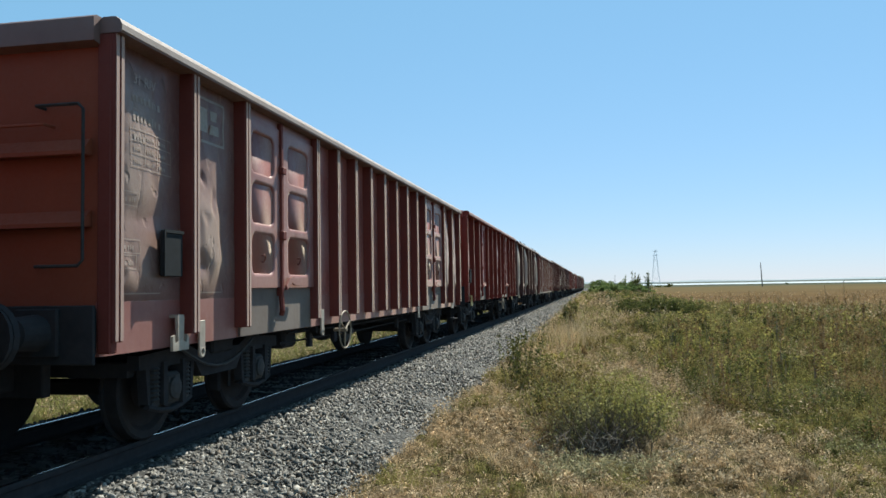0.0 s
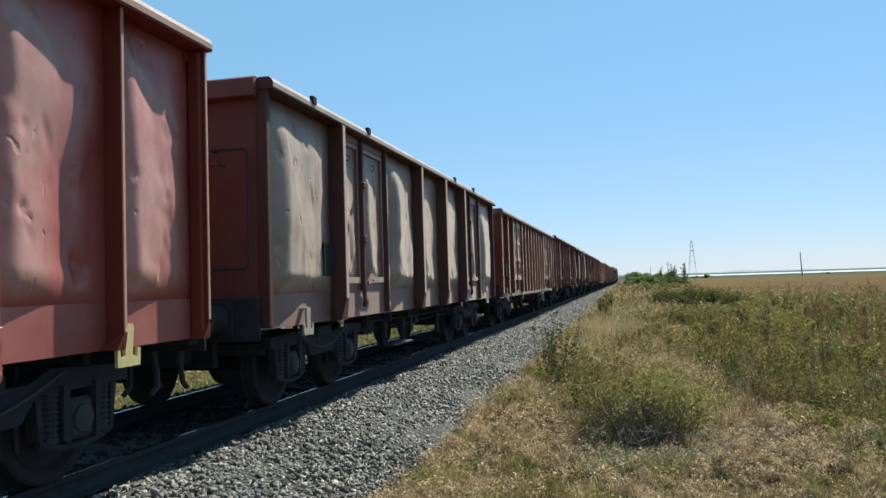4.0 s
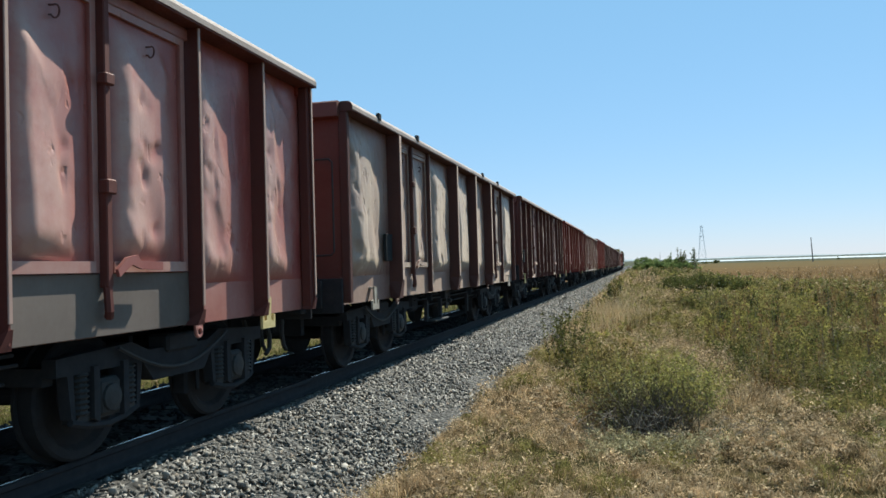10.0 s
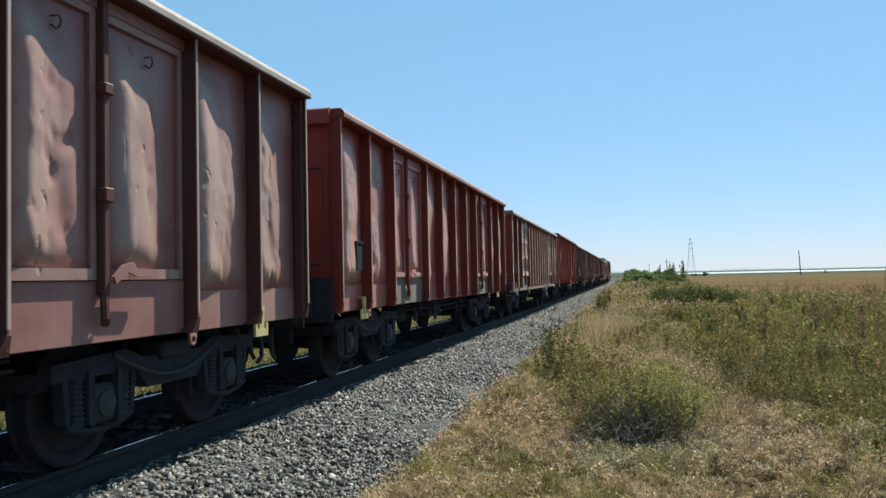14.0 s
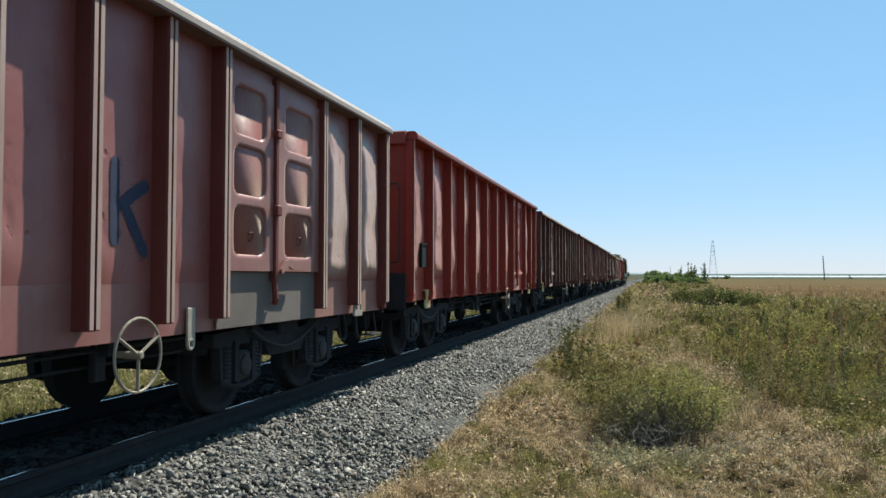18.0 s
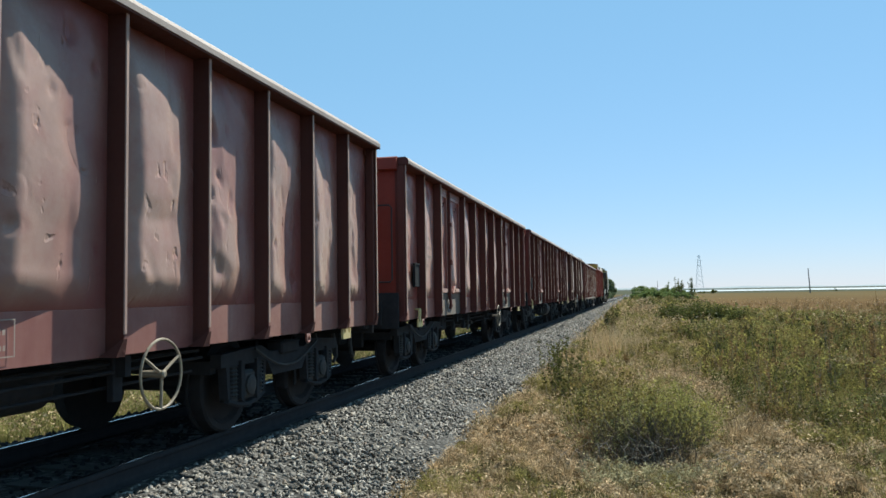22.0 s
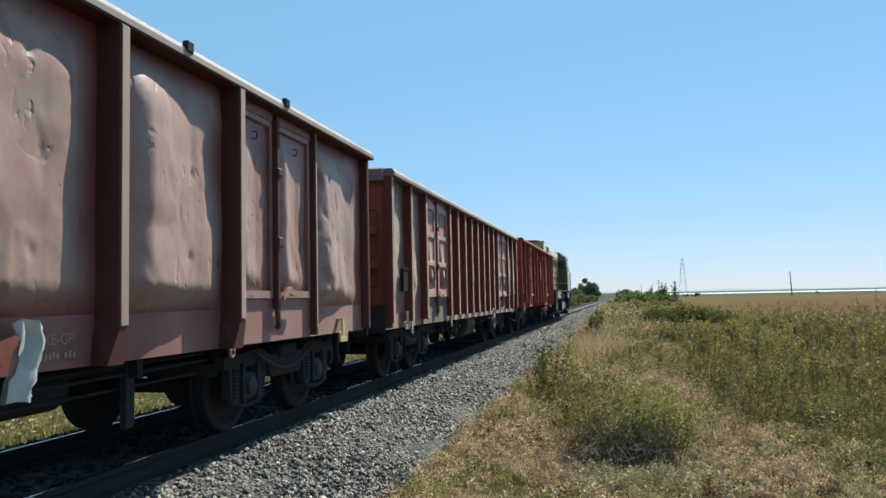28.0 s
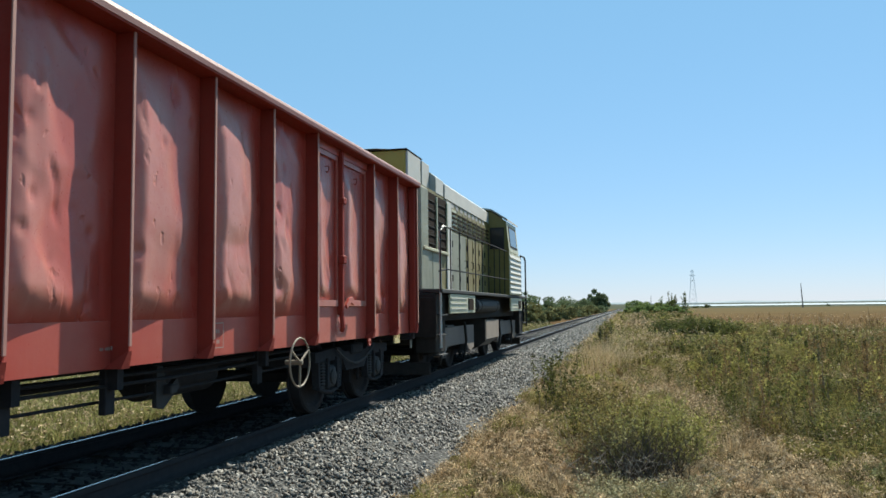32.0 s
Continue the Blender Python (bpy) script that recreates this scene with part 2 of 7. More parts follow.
M_WHITE = plain("chalky white lettering", (0.34, 0.31, 0.29), (0.52, 0.49, 0.46), 40, 0.8, 0, 0)
M_FAINT = plain("faded grey lettering", (0.25, 0.19, 0.165), (0.37, 0.30, 0.265), 40, 0.8, 0, 0)
M_EMBLEM = plain("worn pale emblem paint", (0.24, 0.21, 0.19), (0.40, 0.36, 0.33), 30, 0.85, 0, 0, spec=0.2)
M_SPRAY = plain("pale blue-grey spray paint", (0.20, 0.20, 0.27), (0.33, 0.33, 0.41), 25, 0.85, 0, 0, spec=0.15)
M_INK = plain("dark blue spray paint", (0.030, 0.040, 0.075), (0.060, 0.062, 0.095), 9, 0.85, 0, 0, spec=0.1)
M_CLOTH = plain("pale plastic sheet", (0.30, 0.30, 0.285), (0.48, 0.48, 0.46), 9, 0.5)


# ---- mesh tools ----
class Geo:
    """Collects solid pieces of one mesh."""

    def __init__(self):
        self.v, self.f = [], []

    def add(self, verts, faces):
        n = len(self.v)
        self.v += [tuple(p) for p in verts]
        self.f += [tuple(i + n for i in q) for q in faces]
        return self

    def box(self, x0, x1, y0, y1, z0, z1, c=0.0):
        """A box with its long edges cut by c."""
        if c <= 0:
            vs = [(x, y, z) for x in (x0, x1) for y in (y0, y1) for z in (z0, z1)]
            return self.add(vs, [(0, 1, 3, 2), (4, 6, 7, 5), (0, 4, 5, 1), (2, 3, 7, 6), (0, 2, 6, 4), (1, 5, 7, 3)])
        bm = bmesh.new()
        m = Matrix.Translation(((x0 + x1) / 2, (y0 + y1) / 2, (z0 + z1) / 2)) @ Matrix.Diagonal((x1 - x0, y1 - y0, z1 - z0, 1))
        bmesh.ops.create_cube(bm, size=1, matrix=m)
        bmesh.ops.bevel(bm, geom=bm.edges[:], offset=c, segments=1, affect="EDGES", profile=0.5)
        self.add([v.co[:] for v in bm.verts], [[v.index for v in f.verts] for f in bm.faces])
        bm.free()
        return self

    def prism(self, outline, axis, a, b):
        """An outline (two coordinates, counter-clockwise or not) pulled from a to b along an axis."""
        n = len(outline)

        def at(p, h):
            return {"x": (h, p[0], p[1]), "y": (p[0], h, p[1]), "z": (p[0], p[1], h)}[axis]
        vs = [at(p, a) for p in outline] + [at(p, b) for p in outline]
        fs = [(i, (i + 1) % n, n + (i + 1) % n, n + i) for i in range(n)] + [tuple(range(n))[::-1], tuple(range(n, 2 * n))]
        return self.add(vs, fs)

    def tube(self, points, r, n=7, radii=None):
        """A round bar through points."""
        pts = [Vector(p) for p in points]
        base, side = len(self.v), None
        for i, p in enumerate(pts):
            d = (pts[min(i + 1, len(pts) - 1)] - pts[max(i - 1, 0)]).normalized()
            if side is None:
                side = d.orthogonal().normalized()
            side = (side - d * side.dot(d)).normalized()
            up = d.cross(side)
            rr = radii[i] if radii else r
            self.v += [tuple(p + side * math.cos(2 * math.pi * k / n) * rr + up * math.sin(2 * math.pi * k / n) * rr) for k in range(n)]
        for i in range(len(pts) - 1):
            a, b = base + i * n, base + (i + 1) * n
            self.f += [(a + k, a + (k + 1) % n, b + (k + 1) % n, b + k) for k in range(n)]
        self.f += [tuple(base + k for k in range(n))[::-1], tuple(base + (len(pts) - 1) * n + k for k in range(n))]
        return self

    def lathe(self, profile, axis, at, n=20):
        """Turns (along, radius) pairs about an axis through the point at."""
        base = len(self.v)
        for h, r in profile:
            for k in range(n):
                c, s = math.cos(2 * math.pi * k / n) * r, math.sin(2 * math.pi * k / n) * r
                o = {"x": (h, c, s), "y": (c, h, s), "z": (c, s, h)}[axis]
                self.v.append((at[0] + o[0], at[1] + o[1], at[2] + o[2]))
        for i in range(len(profile) - 1):
            a, b = base + i * n, base + (i + 1) * n
            self.f += [(a + k, a + (k + 1) % n, b + (k + 1) % n, b + k) for k in range(n)]
        self.f += [tuple(base + k for k in range(n))[::-1], tuple(base + (len(profile) - 1) * n + k for k in range(n))]
        return self

    def mesh(self, name, smooth=False):
        me = bpy.data.meshes.new(name)
        me.from_pydata(self.v, [], self.f)
        bm = bmesh.new()
        bm.from_mesh(me)
        bmesh.ops.recalc_face_normals(bm, faces=bm.faces[:])
        bm.to_mesh(me)
        bm.free()
        if smooth:
            me.shade_smooth()
        return me


def np_mesh(name, verts, faces, smooth=False):
    """A mesh from arrays: faces all with the same number of corners."""
    me = bpy.data.meshes.new(name)
    verts, faces = np.asarray(verts, dtype=np.float32).reshape(-1, 3), np.asarray(faces, dtype=np.int32)
    k = faces.shape[1]
    me.vertices.add(len(verts))
    me.vertices.foreach_set("co", verts.ravel())
    me.loops.add(faces.size)
    me.loops.foreach_set("vertex_index", faces.ravel())
    me.polygons.add(len(faces))
    me.polygons.foreach_set("loop_start", np.arange(0, faces.size, k, dtype=np.int32))
    me.update(calc_edges=True)
    if smooth:
        me.shade_smooth()
    return me


STORE = {}


def kept(key, make):
    """The mesh under a key, made on first use, so that alike pieces share it."""
    if key not in STORE:
        STORE[key] = make()
    return STORE[key]


def part(name, mesh, material, parent, label="", at=(0, 0, 0)):
    """Links a mesh as one part under a thing or a part. The material sits on the object, so that meshes can be shared."""
    ob = new(name, mesh)
    if not mesh.materials:
        mesh.materials.append(material)
    if mesh.materials[0] != material:
        ob.material_slots[0].link = "OBJECT"
        ob.material_slots[0].material = material
    ob.location = at
    ob.parent = parent
    if label:
        tagged(ob, label)
    return ob


def setting(name, mesh, material, label, category):
    ob = new(name, mesh)
    mesh.materials.append(material)
    return tagged(ob, label, category, kind="structure")


def stuff(name, mesh, material, label, category):
    ob = new(name, mesh)
    mesh.materials.append(material)
    return tagged(ob, label, category, kind="stuff")


def fall(y):
    """Height of the land along the line: it falls with the track, then lies level."""
    return -GRADE * np.clip(y, -80, 330)


def smooth01(a, lo, hi):
    k = np.clip((a - lo) / (hi - lo), 0, 1)
    return k * k * (3 - 2 * k)


# ---- ground ----
rng = np.random.default_rng(7)


def bumps(x, y):
    """Gentle unevenness of the verge."""
    b = 0.05 * np.sin(x * 1.3 + 0.6 * np.sin(y * 0.7)) * np.sin(y * 0.9 + 1.0) + 0.03 * np.sin(x * 3.1 + y * 2.3)
    b = b + 0.10 * np.sin(x * 0.37 + 2) * np.sin(y * 0.21)
    b = b + 0.035 * np.sin(x * 8.3 + 1.7 * np.sin(y * 3.1)) * np.sin(y * 6.7 + 1.9 * np.sin(x * 2.7)) * (1 - smooth01(np.hypot(x, y), 14, 30))
    near_track = smooth01(x, -2.3, -1.2)
    return b * near_track * (1 - smooth01(np.hypot(x, y), 60, 120)) - 0.25 * (1 - smooth01(x, -2.5, -2.0)) * smooth01(x, -7.4, -6.9)


def ground_z(x, y):
    return fall(y) + bumps(x, y)


def spread(n, near, far):
    s = np.linspace(-1, 1, n)
    return np.sign(s) * (np.abs(s) * near + np.abs(s) ** 7 * (far - near))


gx, gy = spread(301, 36, 4800), spread(401, 56, 4800)
X, Y = np.meshgrid(gx, gy, indexing="ij")
Z = ground_z(X, Y)
idx = np.arange(X.size).reshape(X.shape)
quads = np.stack([idx[:-1, :-1], idx[1:, :-1], idx[1:, 1:], idx[:-1, 1:]], -1).reshape(-1, 4)

M_GROUND, t, b = nodes_of("dry verge soil and stubble field")
co = t.nodes.new("ShaderNodeTexCoord")
sep = t.nodes.new("ShaderNodeSeparateXYZ")
t.links.new(co.outputs["Object"], sep.inputs[0])
mp = mapped(t, False)
n1, n2, n3 = noise_tex(t, mp, 0.35, 5), noise_tex(t, mp, 9, 6, 0.7), noise_tex(t, mp, 60, 4, 0.7)
soil = ramp(t, n2.outputs[0], [(0.3, (0.03, 0.022, 0.012)), (0.55, (0.07, 0.05, 0.025)), (0.75, (0.14, 0.10, 0.05))])
green = ramp(t, n2.outputs[0], [(0.3, (0.03, 0.035, 0.014)), (0.75, (0.10, 0.095, 0.04))])
k = ramp(t, n1.outputs[0], [(0.42, (0, 0, 0)), (0.6, (1, 1, 1))])
verge = mixed(t, k.outputs[0], soil.outputs[0], green.outputs[0])
fmap = mapped(t, False, (0.12, 0.5, 1))
n4 = noise_tex(t, fmap, 0.22, 5, 0.6)
stubble = ramp(t, n4.outputs[0], [(0.3, (0.068, 0.041, 0.021)), (0.5, (0.098, 0.062, 0.030)), (0.7, (0.13, 0.088, 0.042))])
far_olive = ramp(t, n4.outputs[0], [(0.3, (0.078, 0.060, 0.030)), (0.7, (0.118, 0.088, 0.044))])
reach = t.nodes.new("ShaderNodeMapRange")
reach.inputs["From Min"].default_value, reach.inputs["From Max"].default_value = 110, 260
t.links.new(sep.outputs["Y"], reach.inputs["Value"])
field_colour = mixed(t, reach.outputs[0], stubble.outputs[0], far_olive.outputs[0])
edge = t.nodes.new("ShaderNodeMapRange")
edge.inputs["From Min"].default_value, edge.inputs["From Max"].default_value = 50, 75
t.links.new(sep.outputs["Y"], edge.inputs["Value"])
far_haze = t.nodes.new("ShaderNodeMapRange")
far_haze.inputs["From Min"].default_value, far_haze.inputs["From Max"].default_value = 900, 2600
t.links.new(sep.outputs["Y"], far_haze.inputs["Value"])
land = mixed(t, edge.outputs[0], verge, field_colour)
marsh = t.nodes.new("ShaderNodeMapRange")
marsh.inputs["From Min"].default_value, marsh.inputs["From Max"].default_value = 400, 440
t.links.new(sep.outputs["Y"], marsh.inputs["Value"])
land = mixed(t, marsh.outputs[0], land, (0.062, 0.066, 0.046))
# blue-grey haze of distance, mixed into the colour of the far land
land = mixed(t, far_haze.outputs[0], land, (0.11, 0.13, 0.14))
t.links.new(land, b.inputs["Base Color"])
b.inputs["Roughness"].default_value = 1.0
b.inputs["Specular IOR Level"].default_value = 0.01
bumped(t, b, n3.outputs[0], 0.6, 0.03)
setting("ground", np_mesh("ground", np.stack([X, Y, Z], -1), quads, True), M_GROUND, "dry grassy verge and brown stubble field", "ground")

# lagoon behind the field and the low shore behind it
M_WATER, t, b = nodes_of("pale lagoon water")
b.inputs["Base Color"].default_value = (0.22, 0.27, 0.31, 1)
b.inputs["Roughness"].default_value = 0.6
b.inputs["Specular IOR Level"].default_value = 0.25
mp = mapped(t, False, (0.02, 0.2, 1))
bumped(t, b, noise_tex(t, mp, 1.0, 4).outputs[0], 0.3, 0.2)
wz = float(fall(400)) + 0.25
g = Geo()
shore = [(70 - 40 + i * 60, 580 + 22 * math.sin(i * 1.7) + 14 * math.sin(i * 4.1) + i * 3.0) for i in range(0, 36)]
back = [(x * 2.1 - 40, 900 + 60 * math.sin(x * 0.004)) for x, _ in shore]
n = len(shore)
g.add([(x, y, wz) for x, y in shore] + [(x, y, wz) for x, y in back], [(i, i + 1, n + i + 1, n + i) for i in range(n - 1)])
setting("water", g.mesh("water"), M_WATER, "pale shining strips of lagoon water", "water")
# the shore's colour is paled and blued to carry the distance haze
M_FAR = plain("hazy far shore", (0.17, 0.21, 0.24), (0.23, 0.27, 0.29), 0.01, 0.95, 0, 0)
g = Geo()
for i in range(60):
    x0 = -1300 + i * 75
    h0, h1 = (3.0 + 2.2 * math.sin(q * 0.9) + 1.6 * math.sin(q * 2.3 + 1) for q in (i, i + 1))
    g.add([(x0, 2700, wz - 1), (x0 + 75, 2700, wz - 1), (x0 + 75, 2740, wz + h1), (x0, 2740, wz + h0), (x0, 3100, wz + h0), (x0 + 75, 3100, wz + h1)], [(0, 1, 2, 3), (3, 2, 5, 4)])
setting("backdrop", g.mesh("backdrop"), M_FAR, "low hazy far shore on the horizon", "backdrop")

# ---- track ----
SLOPE = pose(0, 0, 0, -math.degrees(math.atan(GRADE)))


def on_track(y, x=0.0, z=0.0):
    """A pose in the track's own frame: y along, x across from the middle, z above the rail heads."""
    return Matrix.Translation((TRACK_X, 0, RAIL_Z)) @ SLOPE @ Matrix.Translation((x, y, z))


M_BALLAST, t, b = nodes_of("crushed grey limestone")
mp = mapped(t, True)
info = t.nodes.new("ShaderNodeObjectInfo")
geo = t.nodes.new("ShaderNodeNewGeometry")
addn = t.nodes.new("ShaderNodeMath")
addn.operation = "ADD"
t.links.new(info.outputs["Random"], addn.inputs[0])
t.links.new(geo.outputs["Random Per Island"], addn.inputs[1])
frac = t.nodes.new("ShaderNodeMath")
frac.operation = "FRACT"
t.links.new(addn.outputs[0], frac.inputs[0])
tone = ramp(t, frac.outputs[0], [(0.0, (0.036, 0.032, 0.029)), (0.35, (0.096, 0.088, 0.080)), (0.62, (0.168, 0.154, 0.139)), (0.86, (0.36, 0.337, 0.305)), (0.93, (0.17, 0.155, 0.12)), (1.0, (0.17, 0.115, 0.08))])
nb = noise_tex(t, mp, 45, 5, 0.7)
col = mixed(t, 0.25, tone.outputs[0], mixed(t, nb.outputs[0], (0.08, 0.078, 0.072), (0.30, 0.295, 0.28)))
t.links.new(col, b.inputs["Base Color"])
b.inputs["Roughness"].default_value = 0.9
bumped(t, b, nb.outputs[0], 0.4, 0.006)

M_BED, t, b = nodes_of("ballast bed between stones")
mp = mapped(t, False)
vo = t.nodes.new("ShaderNodeTexVoronoi")
vo.inputs["Scale"].default_value = 17
t.links.new(mp.outputs[0], vo.inputs["Vector"])
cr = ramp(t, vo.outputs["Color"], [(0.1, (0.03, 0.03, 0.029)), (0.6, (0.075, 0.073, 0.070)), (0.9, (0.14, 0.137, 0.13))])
# darkens the colour towards each stone's rim, as shade in the gaps
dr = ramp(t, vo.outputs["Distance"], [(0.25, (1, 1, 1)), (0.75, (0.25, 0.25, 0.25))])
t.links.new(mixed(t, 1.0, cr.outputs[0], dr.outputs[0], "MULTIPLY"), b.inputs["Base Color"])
b.inputs["Roughness"].default_value = 0.95
bumped(t, b, dr.outputs[0], 1.0, 0.03)

M_OILY = plain("oil-blackened stone", (0.020, 0.021, 0.024), (0.044, 0.044, 0.048), 18, 0.95, spec=0.1)

# bed profile across the track, in the track's frame (x, z)
BED = [(-2.75, -0.62), (-2.65, -0.47), (-1.75, -0.22), (-1.0, -0.19), (1.0, -0.19), (1.55, -0.205), (2.65, -0.455), (2.80, -0.62)]
ys = np.concatenate([np.arange(-60, 60, 0.5), np.arange(60, 330, 3.0), np.array([330, 420])])
bx = np.concatenate([np.linspace(BED[i][0], BED[i + 1][0], 6, endpoint=False) for i in range(len(BED) - 1)] + [[BED[-1][0]]])
bz = np.interp(bx, [p[0] for p in BED], [p[1] for p in BED])
X, Y = np.meshgrid(bx, ys, indexing="ij")
Z = np.repeat(bz[:, None], len(ys), 1) + rng.normal(0, 0.012, X.shape)
X = X + (np.abs(X) > 1.6) * 0.10 * np.sin(Y * 1.7 + np.sin(Y * 0.6)) * (np.abs(X) - 1.6)
idx = np.arange(X.size).reshape(X.shape)
quads = np.stack([idx[:-1, :-1], idx[1:, :-1], idx[1:, 1:], idx[:-1, 1:]], -1).reshape(-1, 4)
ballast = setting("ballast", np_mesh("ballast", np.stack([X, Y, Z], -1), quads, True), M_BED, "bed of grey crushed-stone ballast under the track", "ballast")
ballast.matrix_world = on_track(0)


def stone_shapes(n, seed):
    """Broken stones: sharp lumps between a few corners."""
    r = np.random.default_rng(seed)
    out = []
    for _ in range(n):
        bm = bmesh.new()
        ax = r.uniform(0.42, 1.08, 3)
        for _ in range(7):
            d = r.normal(0, 1, 3)
            bm.verts.new(d / np.linalg.norm(d) * ax * r.uniform(0.85, 1.15))
        hull = bmesh.ops.convex_hull(bm, input=bm.verts[:])
        loose = [v for v in bm.verts if not v.link_faces]
        bmesh.ops.delete(bm, geom=loose, context="VERTS")
        bmesh.ops.triangulate(bm, faces=bm.faces[:])
        bm.verts.index_update()
        out.append((np.array([v.co[:] for v in bm.verts]), np.array([[v.index for v in f.verts] for f in bm.faces])))
        bm.free()
    return out


STONES = stone_shapes(20, 3)


def turns(n, r):
    q = r.normal(0, 1, (n, 4))
    q /= np.linalg.norm(q, axis=1)[:, None]
    w, x, y, z = q.T
    return np.stack([1 - 2 * (y * y + z * z), 2 * (x * y - z * w), 2 * (x * z + y * w), 2 * (x * y + z * w), 1 - 2 * (x * x + z * z), 2 * (y * z - x * w),
                     2 * (x * z - y * w), 2 * (y * z + x * w), 1 - 2 * (x * x + y * y)], -1).reshape(-1, 3, 3)


def stone_heap(x0, x1, y0, y1, count, size, r):
    px, py = r.uniform(x0, x1, count), r.uniform(y0, y1, count)
    # thin the stones out where the grass takes over
    keep = (px < 2.55) | (r.uniform(0, 1, count) < np.clip((2.85 - px) / 0.3, 0, 1))
    px, py = px[keep], py[keep]
    s = size * r.uniform(0.55, 1.35, len(px))
    pz = np.interp(px, [p[0] for p in BED], [p[1] for p in BED]) + s * 0.15
    R = turns(len(px), r)
    V, F, n = [], [], 0
    kind = r.integers(0, len(STONES), len(px))
    for k, (sv, sf) in enumerate(STONES):
        m = kind == k
        vv = np.einsum("nij,vj->nvi", R[m], sv) * s[m][:, None, None] + np.stack([px[m], py[m], pz[m]], -1)[:, None, :]
        ff = sf[None] + (np.arange(m.sum()) * len(sv))[:, None, None] + n
        V.append(vv.reshape(-1, 3)), F.append(ff.reshape(-1, 3))
        n += vv.shape[0] * vv.shape[1]
    return np.concatenate(V), np.concatenate(F)


r = np.random.default_rng(11)
for y0, y1, dens, size in ((3.0, 12.0, 680, 0.034), (12.0, 28.0, 380, 0.038), (28.0, 70.0, 110, 0.055), (70.0, 150.0, 24, 0.085)):
    V, F = stone_heap(0.86, 2.85, y0, y1, int(1.99 * (y1 - y0) * dens), size, r)
    ob = stuff("ballast_stones", np_mesh("ballast_stones", V, F), M_BALLAST, "loose grey crushed limestone on the ballast shoulder", "stones")
    ob.matrix_world = on_track(0)
V, F = stone_heap(-2.6, 0.66, -2.0, 40.0, 14000, 0.045, r)
stuff("ballast_stones", np_mesh("track_stones", V, F), M_OILY, "dark oily crushed stone between and behind the rails", "stones").matrix_world = on_track(0)

# the stones nearest the camera, one by one
r = np.random.default_rng(12)
shapes = []
for sv, sf in STONES:
    me = np_mesh("stone", sv, sf)
    me.materials.append(M_BALLAST)
    shapes.append(me)
for k in range(300):
    x, y = r.uniform(1.0, 2.5), r.uniform(4.6, 9.5)
    ob = new("stone", shapes[k % len(shapes)])
    ob.parent = ballast
    sc = r.uniform(0.028, 0.052)
    ob.location = (x, y, float(np.interp(x, [p[0] for p in BED], [p[1] for p in BED])) + sc * 0.75)
    ob.rotation_euler = tuple(r.uniform(0, 6.28, 3))
    ob.scale = (sc, sc, sc * 0.8)

RAIL = [(-0.062, -0.172), (0.062, -0.172), (0.062, -0.158), (0.018, -0.142), (0.010, -0.120), (0.010, -0.052), (0.036, -0.038), (0.036, -0.010), (0.026, 0.0),
        (-0.026, 0.0), (-0.036, -0.010), (-0.036, -0.038), (-0.010, -0.052), (-0.010, -0.120), (-0.018, -0.142), (-0.062, -0.158)]
M_RAIL = plain("dark rail side", (0.022, 0.022, 0.026), (0.042, 0.040, 0.042), 10, 0.9, spec=0.1)
for side in (-0.75, 0.75):
    rail = setting("rail", Geo().prism(RAIL, "y", -70, 420).mesh("rail"), M_RAIL, "steel running rail with a polished head", "rail")
    rail.matrix_world = on_track(0, side)
    part("rail_head", Geo().prism([(-0.013, 0.0005), (0.013, 0.0005), (0.010, 0.002), (-0.010, 0.002)], "y", -70, 420).mesh("rail_head"), M_TREAD, rail, "polished bright running surface")
M_SLEEPER = plain("oil-stained wooden sleeper", (0.022, 0.020, 0.018), (0.055, 0.050, 0.045), 14, 0.9)
sl = Geo().prism([(-0.14, -0.34), (0.14, -0.34), (0.11, -0.175), (-0.11, -0.175)], "x", -1.25, 1.12).mesh("sleeper")
sl.materials.append(M_SLEEPER)
for i in range(150):
    ob = new("sleeper", sl)
    ob.parent = ballast
    ob.location = (0, -9.5 + i * 0.6, 0)


# ---- wagons ----
SHEET, POST, RIM = 1.318, 1.405, 1.45      # half widths: side sheet, post faces, top rail
Z_SILL, Z_BOT, Z_TOP, Z_RIM = 1.24, 0.925, 3.25, 3.365


